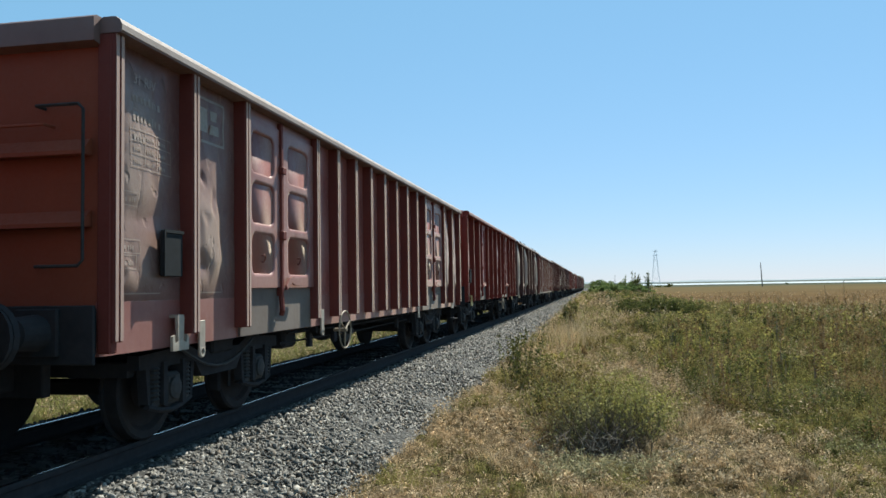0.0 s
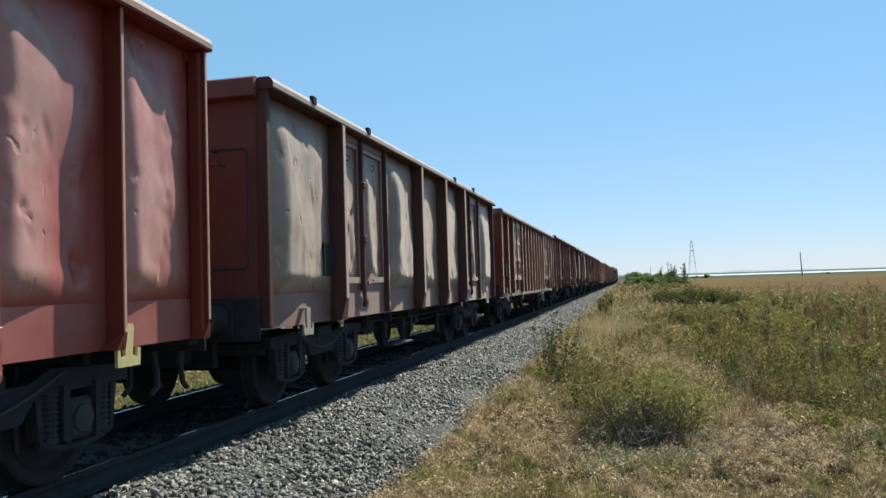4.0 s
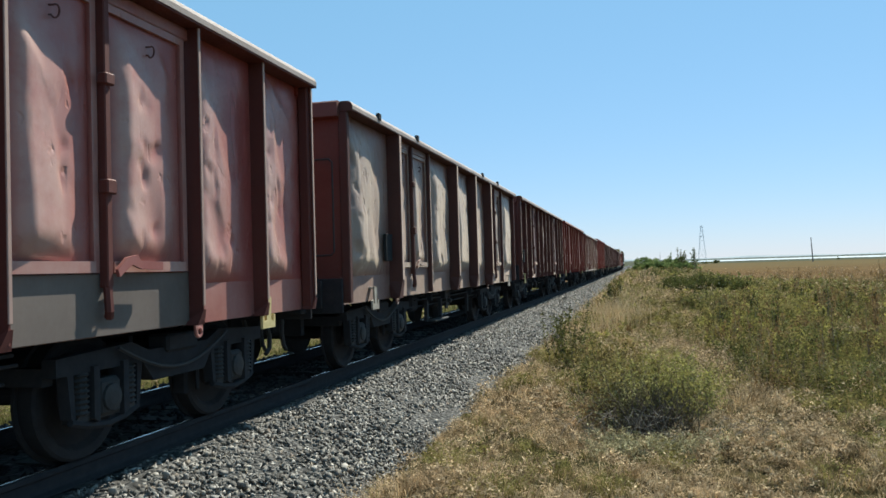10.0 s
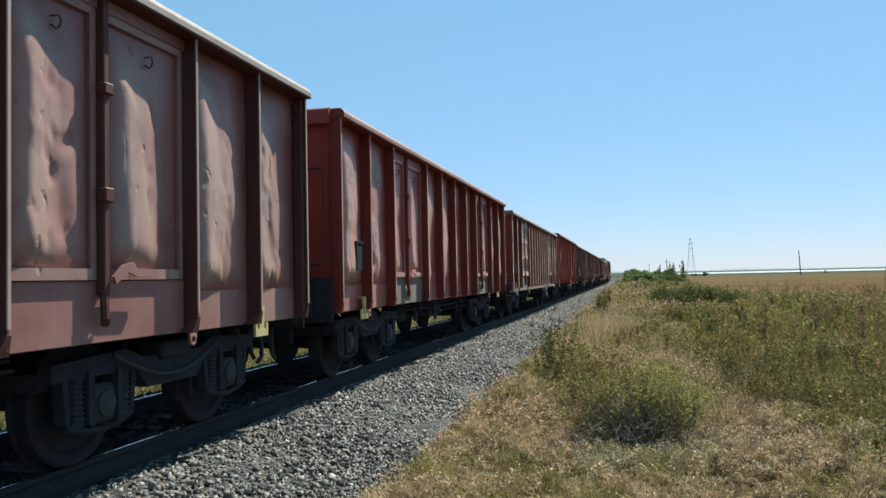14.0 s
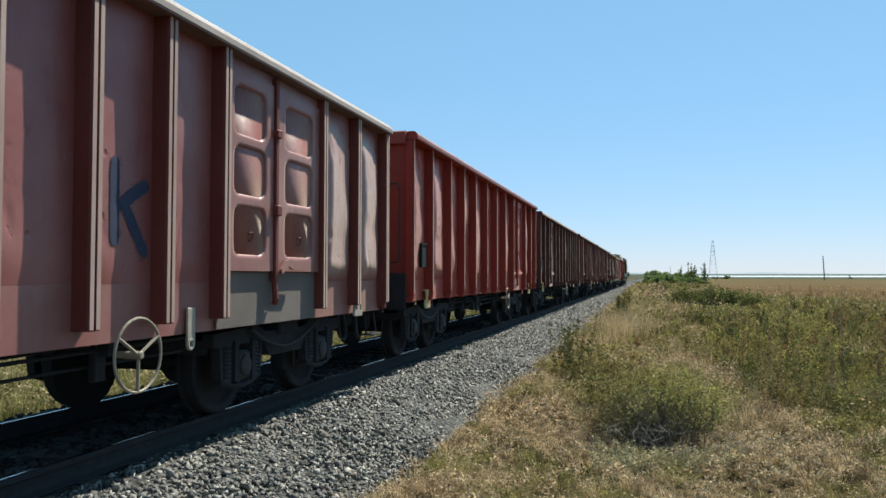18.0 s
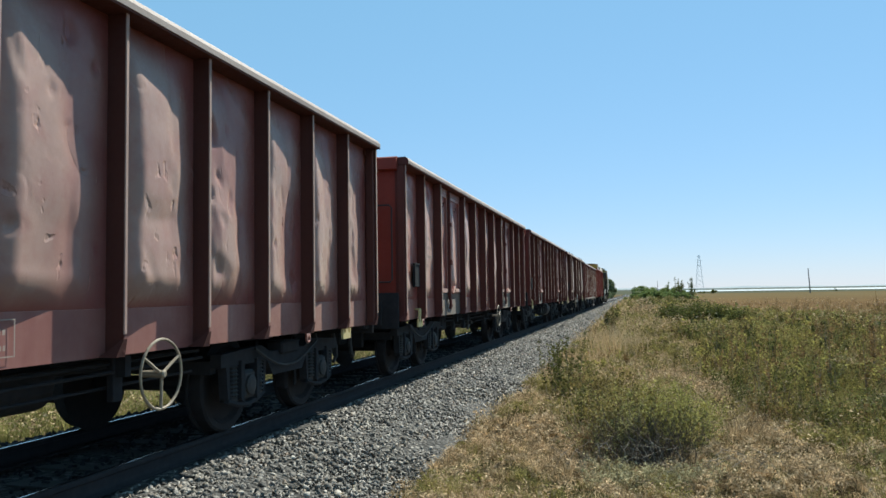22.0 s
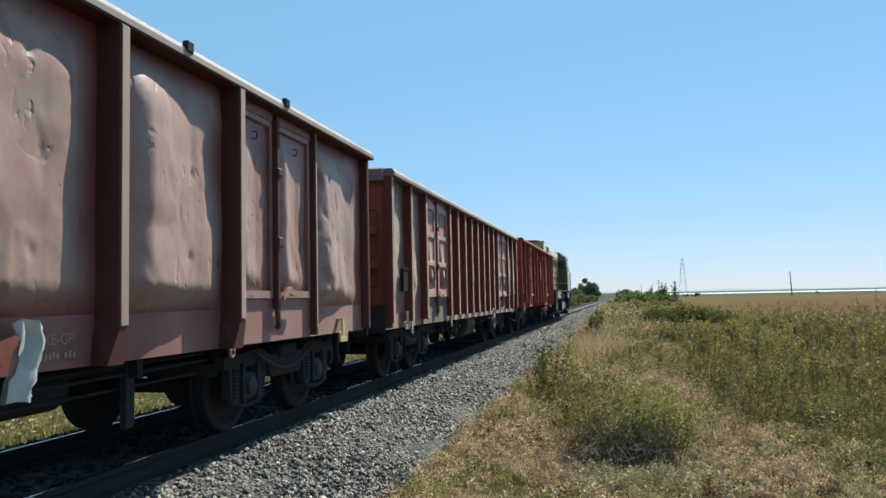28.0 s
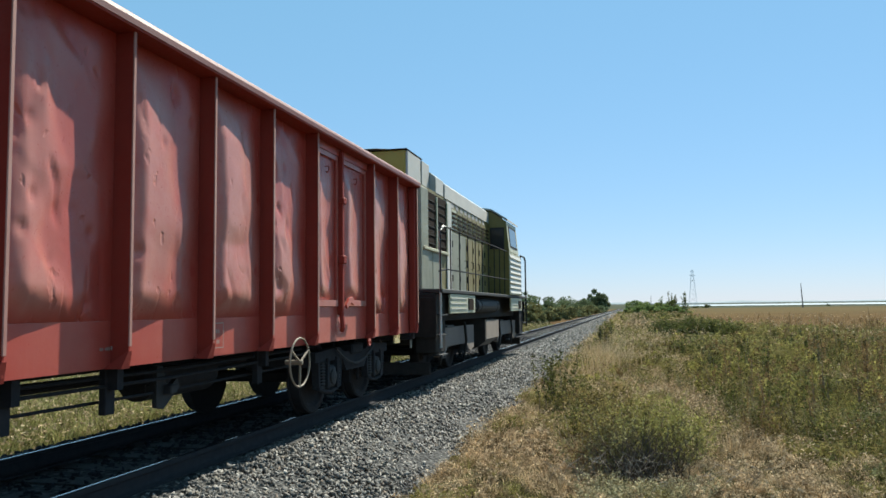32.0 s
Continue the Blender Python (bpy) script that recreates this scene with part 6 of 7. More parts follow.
# ---- plants ----
def blades(px, py, h, w, lean, r, bend=0.5, zoff=0.0, az=None):
    """Grass blades: three triangles each, bent over at the tip."""
    n = len(px)
    az, fa = r.uniform(0, 2 * np.pi, n) if az is None else az, r.uniform(0, 2 * np.pi, n)
    base = np.stack([px, py, ground_z(px, py) + zoff - 0.01], -1)
    out = np.stack([np.cos(az), np.sin(az), np.zeros(n)], -1)
    wid = np.stack([np.cos(fa), np.sin(fa), np.zeros(n)], -1) * w[:, None] / 2
    up = np.array([0, 0, 1.0])
    mid = base + out * (lean * h * 0.35)[:, None] + up * (h * 0.6)[:, None]
    tip = base + out * (lean * h * (0.7 + bend))[:, None] + up * (h * (1 - 0.25 * lean))[:, None]
    V = np.stack([base - wid, base + wid, mid - wid * 0.7, mid + wid * 0.7, tip], 1).reshape(-1, 3)
    f = np.array([[0, 1, 3], [0, 3, 2], [2, 3, 4]])
    F = (f[None] + (np.arange(n) * 5)[:, None, None]).reshape(-1, 3)
    return V, F


def leaves(c, size, r, flat=0.5):
    """Small pointed leaves (two triangles each) at the places c."""
    n = len(c)
    R = turns(n, r)
    s = size * r.uniform(0.6, 1.4, n)
    q = np.array([[-1.0, 0, 0], [0, -0.42, 0.12], [1.0, 0, 0], [0, 0.42, 0.12]])
    V = np.einsum("nij,vj->nvi", R, q)
    V[:, :, 2] *= 1 - flat
    V = V * s[:, None, None] + c[:, None, :]
    f = np.array([[0, 1, 2], [0, 2, 3]])
    F = (f[None] + (np.arange(n) * 4)[:, None, None]).reshape(-1, 3)
    return V.reshape(-1, 3), F


def join(*sets):
    V, F, n = [], [], 0
    for v, f in sets:
        V.append(v), F.append(f + n)
        n += len(v)
    return np.concatenate(V), np.concatenate(F)


def patchy(x, y, scale, seed):
    """Soft patches between 0 and 1."""
    s = seed * 1.37
    a = np.sin(x * scale + s + 1.3 * np.sin(y * scale * 0.7 + s)) + np.sin(y * scale * 0.9 - s * 2 + 1.1 * np.sin(x * scale * 1.3)) + 0.6 * np.sin((x + y) * scale * 2.1 + s)
    return np.clip(0.5 + a / 4.0, 0, 1)


def scatter(n, x0, x1, y0, y1, r, clump=0):
    if clump:
        m = max(1, n // clump)
        cx, cy = r.uniform(x0, x1, m), r.uniform(y0, y1, m)
        k = r.integers(0, m, n)
        sp = 0.035 + 0.0018 * cy[k]
        return cx[k] + r.normal(0, 1, n) * sp, cy[k] + r.normal(0, 1, n) * sp
    return r.uniform(x0, x1, n), r.uniform(y0, y1, n)


def verge_edge(y):
    """Where the grass begins beside the ballast."""
    return -2.0 + 0.16 * np.sin(y * 1.1) + 0.12 * np.sin(y * 2.7 + 1) + 0.05 * np.sin(y * 6.1)


def green_here(x, y):
    """How green the verge is: 0 straw, 1 green."""
    g = smooth01(x, 0.9, 2.2) * (1 - smooth01(y, 7.5, 9.5)) * 0.5
    band = np.exp(-((x - 3.0 - (y - 15) * 0.12) / (2.2 + 0.06 * np.clip(y - 15, 0, 40))) ** 2) * smooth01(y, 11, 15)
    left = np.exp(-((x + 0.9) / 0.6) ** 2) * smooth01(y, 9, 12) * 0.5
    pt = np.exp(-((x - 2.6) / 1.0) ** 2 - ((y - 10.5) / 2.0) ** 2)
    path = np.exp(-((x - 0.9 - (y - 9) * 0.02) / 0.7) ** 2) * (1 - smooth01(y, 18, 22))
    return np.clip(0.10 + 0.3 * smooth01(x, 2.2, 3.4) * (1 - smooth01(y, 9, 12)) + g + 0.85 * band + left + pt + 0.55 * (patchy(x, y, 0.8, 3) - 0.35) - 0.7 * path, 0, 1)


r = np.random.default_rng(21)
M_STRAW = leafy("dry straw grass", (0.11, 0.078, 0.036), (0.78, 0.60, 0.38), 0.75, 0.3, (0.53, 0.39, 0.245), 6.5)
M_GREENS = leafy("green grass", (0.045, 0.047, 0.015), (0.37, 0.34, 0.12), 0.6, 0.38, (0.34, 0.28, 0.12), 5.0)
M_RUST = leafy("rusty dry weeds", (0.10, 0.062, 0.028), (0.38, 0.25, 0.12), 0.8, 0.3)
M_OLIVEWEED = leafy("olive fading weeds", (0.055, 0.048, 0.016), (0.40, 0.325, 0.125), 0.8, 0.35, None, 4.0)
M_LIGHTWEED = leafy("yellow-green weeds", (0.09, 0.082, 0.022), (0.52, 0.465, 0.15), 0.8, 0.4, None, 2.2)
M_SAGE = leafy("grey-green leaves", (0.085, 0.082, 0.035), (0.36, 0.335, 0.15), 0.7, 0.2)
M_DARKLEAF = leafy("dark green leaves", (0.030, 0.036, 0.012), (0.18, 0.185, 0.058), 0.6, 0.35)
M_FARTREE = leafy("far tree leaves", (0.075, 0.10, 0.055), (0.20, 0.235, 0.12), 0.6, 0.4)
M_HEDGE = leafy("hedge leaves", (0.085, 0.12, 0.04), (0.24, 0.295, 0.11), 0.6, 0.45)
M_TWIG = plain("grey dry stems", (0.13, 0.10, 0.07), (0.32, 0.26, 0.19), 20, 0.9)
M_DEADWOOD = plain("bleached dead twigs", (0.16, 0.135, 0.11), (0.34, 0.30, 0.25), 25, 0.9)
M_HEADS = leafy("curled pale seed heads", (0.14, 0.098, 0.055), (0.78, 0.61, 0.40), 0.75, 0.3, None, 6.5)
M_PALEGRASS = leafy("pale seed heads", (0.40, 0.28, 0.15), (0.68, 0.53, 0.33), 0.75, 0.3)

# bands of the verge: y0, y1, x to the right, tufts a square metre, blades a tuft, tuft radius, height, width
BANDS = ((-9.0, 4.2, 6.0, 5, 34, 0.16, 0.15, 0.010), (4.2, 9.0, 4.2, 34, 50, 0.10, 0.15, 0.0052), (9.0, 16.0, 7.0, 21, 40, 0.14, 0.21, 0.0078), (16.0, 30.0, 12.0, 8.5, 28, 0.2, 0.26, 0.0135), (30.0, 54.0, 20.0, 3.2, 20, 0.33, 0.32, 0.027), (54.0, 130.0, 7.0, 1.6, 18, 0.5, 0.42, 0.05))
straw, greens, rust, olive, heads = [], [], [], [], []
for y0, y1, x1, td, tb, tr_, h, w in BANDS:
    # tufts: blades lean outwards from the middle of each
    m = int((x1 + 2.4) * (y1 - y0) * td)
    cx, cy = r.uniform(-2.4, x1, m), r.uniform(y0, y1, m)
    k = cx > verge_edge(cy) + 0.10 - r.exponential(0.42, m)
    cx, cy = cx[k], cy[k]
    # gaps between the tufts, and hummocks where they stand close
    hum = 0.5 * patchy(cx, cy, 0.9 / tr_, 4) + 0.5 * patchy(cx, cy, 0.36 / tr_, 6)
    k = r.uniform(0, 1, len(cx)) < smooth01(hum, 0.18, 0.46)
    cx, cy, hum = cx[k], cy[k], hum[k]
    m = len(cx)
    mg = r.uniform(0, 1, m) < green_here(cx, cy)
    rad = tr_ * r.lognormal(0, 0.45, m)
    tall = (0.25 + 1.5 * hum) * (0.7 + 0.5 * patchy(cx, cy, 1.5, 9)) * r.uniform(0.7, 1.35, m) * (1 - 0.35 * np.exp(-((cx - 0.9) / 0.7) ** 2))
    a = r.uniform(0, 2 * np.pi, (m, tb))
    q = np.sqrt(r.uniform(0, 1, (m, tb)))
    px, py = cx[:, None] + np.cos(a) * q * rad[:, None], cy[:, None] + np.sin(a) * q * rad[:, None]
    hh = h * tall[:, None] * (1.15 - 0.6 * q) * r.uniform(0.6, 1.25, (m, tb))
    ww = w * r.uniform(0.55, 1.4, (m, tb))
    ln = (0.25 + 1.0 * q) * r.uniform(0.5, 1.3, (m, tb))
    az = a + r.normal(0, 0.7, (m, tb))
    for sel, bag, k1 in ((~mg, straw, 0.9), (mg, greens, 1.1)):
        f = lambda v: v[sel].reshape(-1)
        bag.append(blades(f(px), f(py), f(hh) * k1, f(ww), f(ln), r, 0.5, 0.0, f(az)))
        # small curled leaves and seed heads near the tips
        p = r.uniform(0, 1, sel.sum() * tb) < 0.4
        c = np.stack([f(px)[p], f(py)[p], ground_z(f(px)[p], f(py)[p]) + f(hh)[p] * r.uniform(0.35, 0.95, p.sum())], -1)
        (bag if bag is greens else heads if y0 < 16 else olive).append(leaves(c, w * (2.6 if y0 < 16 else 1.8), r, 0.3))
    # larger leafy tussocks that stand out of the straw
    m = int((x1 + 2.4) * (y1 - y0) * td * 0.04)
    cx, cy = r.uniform(-1.7, x1, m), r.uniform(y0, y1, m)
    nb = tb * 4
    mg = r.uniform(0, 1, m) < 0.35 + 0.8 * green_here(cx, cy)
    a, q = r.uniform(0, 2 * np.pi, (m, nb)), np.sqrt(r.uniform(0, 1, (m, nb)))
    rad = tr_ * r.uniform(1.3, 2.6, m)
    px, py = cx[:, None] + np.cos(a) * q * rad[:, None], cy[:, None] + np.sin(a) * q * rad[:, None]
    hh = h * r.uniform(1.0, 1.9, m)[:, None] * (1.1 - 0.75 * q ** 2) * r.uniform(0.55, 1.1, (m, nb))
    for sel, bag in ((~mg, straw), (mg, greens)):
        f = lambda v: v[sel].reshape(-1)
        n = sel.sum() * nb
        bag.append(blades(f(px), f(py), f(hh), w * r.uniform(0.5, 1.2, n), r.uniform(0.2, 1.0, n), r, 0.5, 0.0, f(a)))
        c = np.stack([f(px), f(py), ground_z(f(px), f(py)) + f(hh) * r.uniform(0.5, 1.0, n)], -1)
        bag.append(leaves(c, w * 2.4, r, 0.2))
    # small dry plants with curled leaves
    m = int((x1 + 2.4) * (y1 - y0) * td * 0.62)
    cx, cy = r.uniform(-2.0, x1, m), r.uniform(y0, y1, m)
    k = (cx > verge_edge(cy) + 0.1 - r.exponential(0.2, m)) & (r.uniform(0, 1, m) < 0.25 + 0.9 * patchy(cx, cy, 1.1, 12))
    cx, cy = cx[k], cy[k]
    m, nl = len(cx), int(tb * (2.6 if y0 > 4 else 0.7))
    mg = r.uniform(0, 1, m) < 0.8 * green_here(cx, cy)
    rad = tr_ * r.lognormal(-0.1, 0.35, m)
    th, ph = r.uniform(0, 2 * np.pi, (m, nl)), np.arccos(r.uniform(0.05, 1, (m, nl)))
    rr = rad[:, None] * r.uniform(0.55, 1.1, (m, nl))
    px, py = cx[:, None] + rr * np.cos(th) * np.sin(ph), cy[:, None] + rr * np.sin(th) * np.sin(ph)
    C = np.stack([px, py, ground_z(px, py) + h * 0.12 + rr * np.cos(ph) * r.uniform(0.7, 1.5, m)[:, None]], -1)
    (heads if y0 < 16 else straw).append(leaves(C[~mg].reshape(-1, 3), w * (2.9 if y0 < 16 else 2.0), r, 0.15))
    greens.append(leaves(C[mg].reshape(-1, 3), w * 3.2, r, 0.15))
    # a low mat of fallen straw between the tufts
    n = int((x1 + 2.4) * (y1 - y0) * td * tb * 0.24)
    x, y = r.uniform(-2.4, x1, n), r.uniform(y0, y1, n)
    k = x > verge_edge(y) - np.abs(r.normal(0, 0.12, n))
    x, y = x[k], y[k]
    n = len(x)
    straw.append(blades(x, y, h * 0.55 * r.uniform(0.4, 1.2, n), w * r.uniform(0.6, 1.3, n), r.uniform(1.0, 2.2, n), r))
    # tall thin weeds towards the field, rust brown and olive
    n = int((x1 + 2.4) * (y1 - y0) * td * tb * 0.22)
    x, y = scatter(n, 1.5, max(x1, 3), y0, y1, r, 26)
    k = (r.uniform(0, 1, n) < smooth01(x - 0.12 * y, 0.6, 3.6) * (0.15 + 1.1 * patchy(x, y, 0.7, 5))) & (y > 8.6)
    x, y = x[k], y[k]
    n = len(x)
    hh = (0.26 + 0.50 * patchy(x, y, 0.9, 2)) * r.uniform(0.4, 1.25, n)
    brown = r.uniform(0, 1, n) < 0.25 + 0.9 * smooth01(x - 0.2 * y, 0.5, 4.0) * patchy(x, y, 0.5, 8)
    for sel, bag in ((brown, rust), (~brown, olive)):
        xx, yy, h2 = x[sel], y[sel], hh[sel]
        bag.append(blades(xx, yy, h2, 0.6 * w * r.uniform(0.7, 1.4, len(xx)), r.uniform(0.05, 0.4, len(xx)), r, 0.15))
        for _ in range(2):
            c = np.stack([xx, yy, ground_z(xx, yy) + h2 * r.uniform(0.35, 1.0, len(xx))], -1) + r.normal(0, w * 2.2, (len(xx), 3))
            bag.append(leaves(c, w * 2.0, r, 0.2))
# thin weeds straggle out over the edge of the field
n = 8000
x, y = scatter(n, 1.5, 48.0, 50.0, 125.0, r, 12)
k = (r.uniform(0, 1, n) < (0.15 + 0.85 * patchy(x, y, 0.25, 3)) * (1 - 0.8 * smooth01(y, 60, 115))) & (x > 3.0)
x, y = x[k], y[k]
hh = r.uniform(0.25, 0.85, len(x))
rust.append(blades(x, y, hh, r.uniform(0.025, 0.05, len(x)), r.uniform(0.1, 0.5, len(x)), r, 0.2))
straw.append(leaves(np.stack([x, y, ground_z(x, y) + hh * r.uniform(0.3, 0.9, len(x))], -1), 0.08, r, 0.2))
stuff("dry_grass", np_mesh("dry_grass", *join(*straw)), M_STRAW, "dry straw-coloured grass on the verge", "grass")
stuff("green_grass", np_mesh("green_grass", *join(*greens)), M_GREENS, "green grass and low weeds on the verge", "grass")
stuff("dry_weeds", np_mesh("dry_weeds", *join(*rust)), M_RUST, "rust-brown dry weeds towards the field", "weeds")
stuff("seed_heads", np_mesh("seed_heads", *join(*heads)), M_HEADS, "pale curled seed heads over the dry grass", "grass")
stuff("olive_weeds", np_mesh("olive_weeds", *join(*olive)), M_OLIVEWEED, "thin upright olive weeds towards the field", "weeds")



def stand(x, y, h, rad, stems, per, leaf, r):
    """Upright stands of weeds: thin stems in each, with leaves along their upper parts. Returns stems and leaves."""
    n = len(x)
    a, q = r.uniform(0, 2 * np.pi, (n, stems)), np.sqrt(r.uniform(0, 1, (n, stems)))
    px, py = x[:, None] + np.cos(a) * q * rad[:, None], y[:, None] + np.sin(a) * q * rad[:, None]
    hh = h[:, None] * r.uniform(0.55, 1.08, (n, stems)) * (1.08 - 0.3 * q)
    lean = r.uniform(0.03, 0.22, (n, stems))
    f = lambda v: v.reshape(-1)
    stalk = blades(f(px), f(py), f(hh), np.full(n * stems, leaf * 0.35), f(lean), r, 0.1, 0.0, f(a))
    up = r.uniform(0.12, 1.0, (n, stems, per)) ** 0.8
    out = (lean * hh)[:, :, None] * up * 0.7
    side = (0.035 + 0.05 * (1 - up)) * rad[:, None, None] * 2.2
    cx = px[:, :, None] + np.cos(a)[:, :, None] * out + r.normal(0, 1, up.shape) * side
    cy = py[:, :, None] + np.sin(a)[:, :, None] * out + r.normal(0, 1, up.shape) * side
    cz = ground_z(px, py)[:, :, None] + hh[:, :, None] * up
    return stalk, leaves(np.stack([f(cx), f(cy), f(cz)], -1), leaf, r, 0.1)


STAND_LOOKS = {"dark": (M_DARKLEAF, "dark green leafy weeds in the verge"), "olive": (M_OLIVEWEED, "olive upright weeds in the verge"), "yellow": (M_LIGHTWEED, "yellow-green upright weeds in the verge"),
               "rust": (M_RUST, "rust-brown dry weeds in the verge"), "grey": (M_SAGE, "grey-green half-dry weeds in the verge")}
bags, stalks = {k: [] for k in STAND_LOOKS}, []
r2 = np.random.default_rng(77)
# y0, y1, clumps a square metre, stems, leaves a stem, leaf, clump radius
for y0, y1, dens, stems, per, leaf, cr in ((8.7, 14.0, 9.0, 12, 20, 0.019, 0.14), (14.0, 22.0, 5.0, 11, 15, 0.029, 0.18), (22.0, 34.0, 2.6, 9, 11, 0.044, 0.25), (34.0, 56.0, 1.0, 8, 8, 0.065, 0.36)):
    m = int(dens * (y1 - y0) * (0.36 * y1 + 3))
    x, y = r2.uniform(-1.4, 0.36 * y1 + 1.6, m), r2.uniform(y0, y1, m)
    # thick to the right of the trodden strip, thin scattered clumps elsewhere
    thick = smooth01(x - 0.02 * (y - 9), 1.0, 1.5) * smooth01(y, 8.7, 9.6) * (0.35 + 0.9 * patchy(x, y, 0.75, 15))
    thin = 0.22 * smooth01(y, 15, 22) * (0.2 + patchy(x, y, 0.9, 17)) + 0.25 * np.exp(-((x + 0.7) / 0.5) ** 2) * smooth01(y, 10, 12.5)
    k = r2.uniform(0, 1, m) < np.maximum(thick, thin)
    x, y = x[k], y[k]
    m = len(x)
    h = (0.34 + 0.52 * patchy(x, y, 0.85, 19)) * r2.uniform(0.7, 1.2, m) * (0.55 + 0.45 * smooth01(x, 0.9, 1.9)) * np.where(y > 34, 0.85, 1.0)
    rad = cr * r2.uniform(0.6, 1.5, m)
    far_right = smooth01(x - 0.19 * y, -0.5, 1.5)
    pick = 0.75 * r2.uniform(0, 1, m) + 1.1 * (patchy(x, y, 0.9, 21) - 0.5) + 0.12
    low = smooth01(12.5 - y, 0, 2.5)
    look_of = np.where(pick < 0.10 + 0.30 * low, "dark", np.where(pick < 0.32 + 0.16 * low, "olive", np.where(pick < 0.82 - 0.40 * far_right, "yellow", np.where(pick < 0.90 - 0.38 * far_right, "grey", "rust"))))
    h = np.where(look_of == "dark", h * 0.85, h)
    for key in STAND_LOOKS:
        s2 = look_of == key
        if s2.any():
            st, lf = stand(x[s2], y[s2], h[s2], rad[s2], stems, per, leaf, r2)
            stalks.append(st)
            bags[key].append(lf)
for key, (mat, lab) in STAND_LOOKS.items():
    if bags[key]:
        stuff("weed_stand", np_mesh("weed_stand", *join(*bags[key])), mat, lab, "weeds")
stuff("weed_stems", np_mesh("weed_stems", *join(*stalks)), leafy("dry brown weed stems", (0.07, 0.05, 0.035), (0.24, 0.18, 0.12), 0.8, 0.1), "thin brown stems of the upright weeds", "weeds")

# grass behind the track: tufts, close where the gaps under the train show it
far, far_heads = [], []
for n, y0, y1, x0, nb, h, w in ((1900, 3.0, 22.0, -13.5, 26, 0.26, 0.012), (900, 22.0, 75.0, -16.0, 22, 0.36, 0.026)):
    cx, cy = -7.25 - (-7.25 - x0) * r.uniform(0, 1, n) ** 1.4, r.uniform(y0, y1, n)
    a, q = r.uniform(0, 2 * np.pi, (n, nb)), np.sqrt(r.uniform(0, 1, (n, nb)))
    rad = r.uniform(0.08, 0.24, n)
    px, py = (cx[:, None] + np.cos(a) * q * rad[:, None]).reshape(-1), (cy[:, None] + np.sin(a) * q * rad[:, None]).reshape(-1)
    hh = (h * r.uniform(0.5, 1.5, n)[:, None] * r.uniform(0.6, 1.2, (n, nb))).reshape(-1)
    far.append(blades(px, py, hh, w * r.uniform(0.6, 1.3, n * nb), r.uniform(0.2, 0.9, n * nb), r, 0.5, 0.0, a.reshape(-1)))
    p = r.uniform(0, 1, n * nb) < 0.6
    far_heads.append(leaves(np.stack([px[p], py[p], ground_z(px[p], py[p]) + hh[p] * r.uniform(0.4, 1.0, p.sum())], -1), w * 2.2, r, 0.2))
stuff("green_grass", np_mesh("far_side_grass", *join(*far)), leafy("sunlit grass behind the track", (0.12, 0.125, 0.042), (0.42, 0.40, 0.17), 0.7, 0.35, None, 3.0), "sunlit yellow-green grass behind the track", "grass")
stuff("seed_heads", np_mesh("far_side_heads", *join(*far_heads)), M_HEADS, "pale seed heads in the grass behind the track", "grass")


def stem_lines(c, n, h, spread_r, r, g, rad=0.006, wig=0.08):
    """Bent stems from one root; returns points along them."""
    pts = []
    for _ in range(n):
        a, q = r.uniform(0, 2 * math.pi), r.uniform(0.05, 1) ** 0.7
        hh = h * r.uniform(0.5, 1.0) * (1.05 - 0.3 * q)
        ox, oy = r.normal(0, spread_r * 0.34, 2)
        line = []
        for k in range(5):
            s = k / 4
            line.append((c[0] + ox + math.cos(a) * spread_r * 0.75 * q * s ** 1.3 + r.normal(0, wig * 0.3) * s, c[1] + oy + math.sin(a) * spread_r * 0.75 * q * s ** 1.3 + r.normal(0, wig * 0.3) * s, c[2] + hh * s - 0.02))
        g.tube(line, rad, 3, [rad * (1.2 - 0.9 * k / 4) for k in range(5)])
        pts.append(np.array(line))
    return np.stack(pts)


def shrub(name, label, x, y, h, rad, n_stem, n_leaf, leaf, mat, r, low=0.15, category="shrub", stem_r=0.006, group="", near=0.05, keep=None, wood=None):
    """A weed or shrub: a loose sheaf of stems with small leaves close along them, and an uneven top."""
    z = float(ground_z(np.array(x), np.array(y)))
    top = tagged(new(name), label, category, group)
    top.location = (x, y, z)
    g = Geo()
    L = stem_lines((0, 0, 0), n_stem, h, rad, r, g, stem_r)
    st = part("stem", g.mesh("stem"), wood or M_TWIG, top)
    tagged(st, "thin dry stems", kind="stuff")
    i, s = r.integers(0, len(L), n_leaf), low + (1 - low) * r.uniform(0, 1, n_leaf) ** 0.9
    s4 = s * 3.999
    k = s4.astype(int)
    f = (s4 - k)[:, None]
    # leaves gather in little whorls on the stems
    c = L[i, k] * (1 - f) + L[i, np.minimum(k + 1, 4)] * f + r.normal(0, 1, (n_leaf, 3)) * (near * (1.25 - 0.8 * s))[:, None]
    if keep is not None:
        c = c[keep(c)]
    c[:, 2] = np.abs(c[:, 2])
    lf = part("foliage", np_mesh("foliage", *leaves(c, leaf, r, 0.15)), mat, top)
    tagged(lf, "many small uneven leaves", kind="stuff")
    return top


r = np.random.default_rng(33)
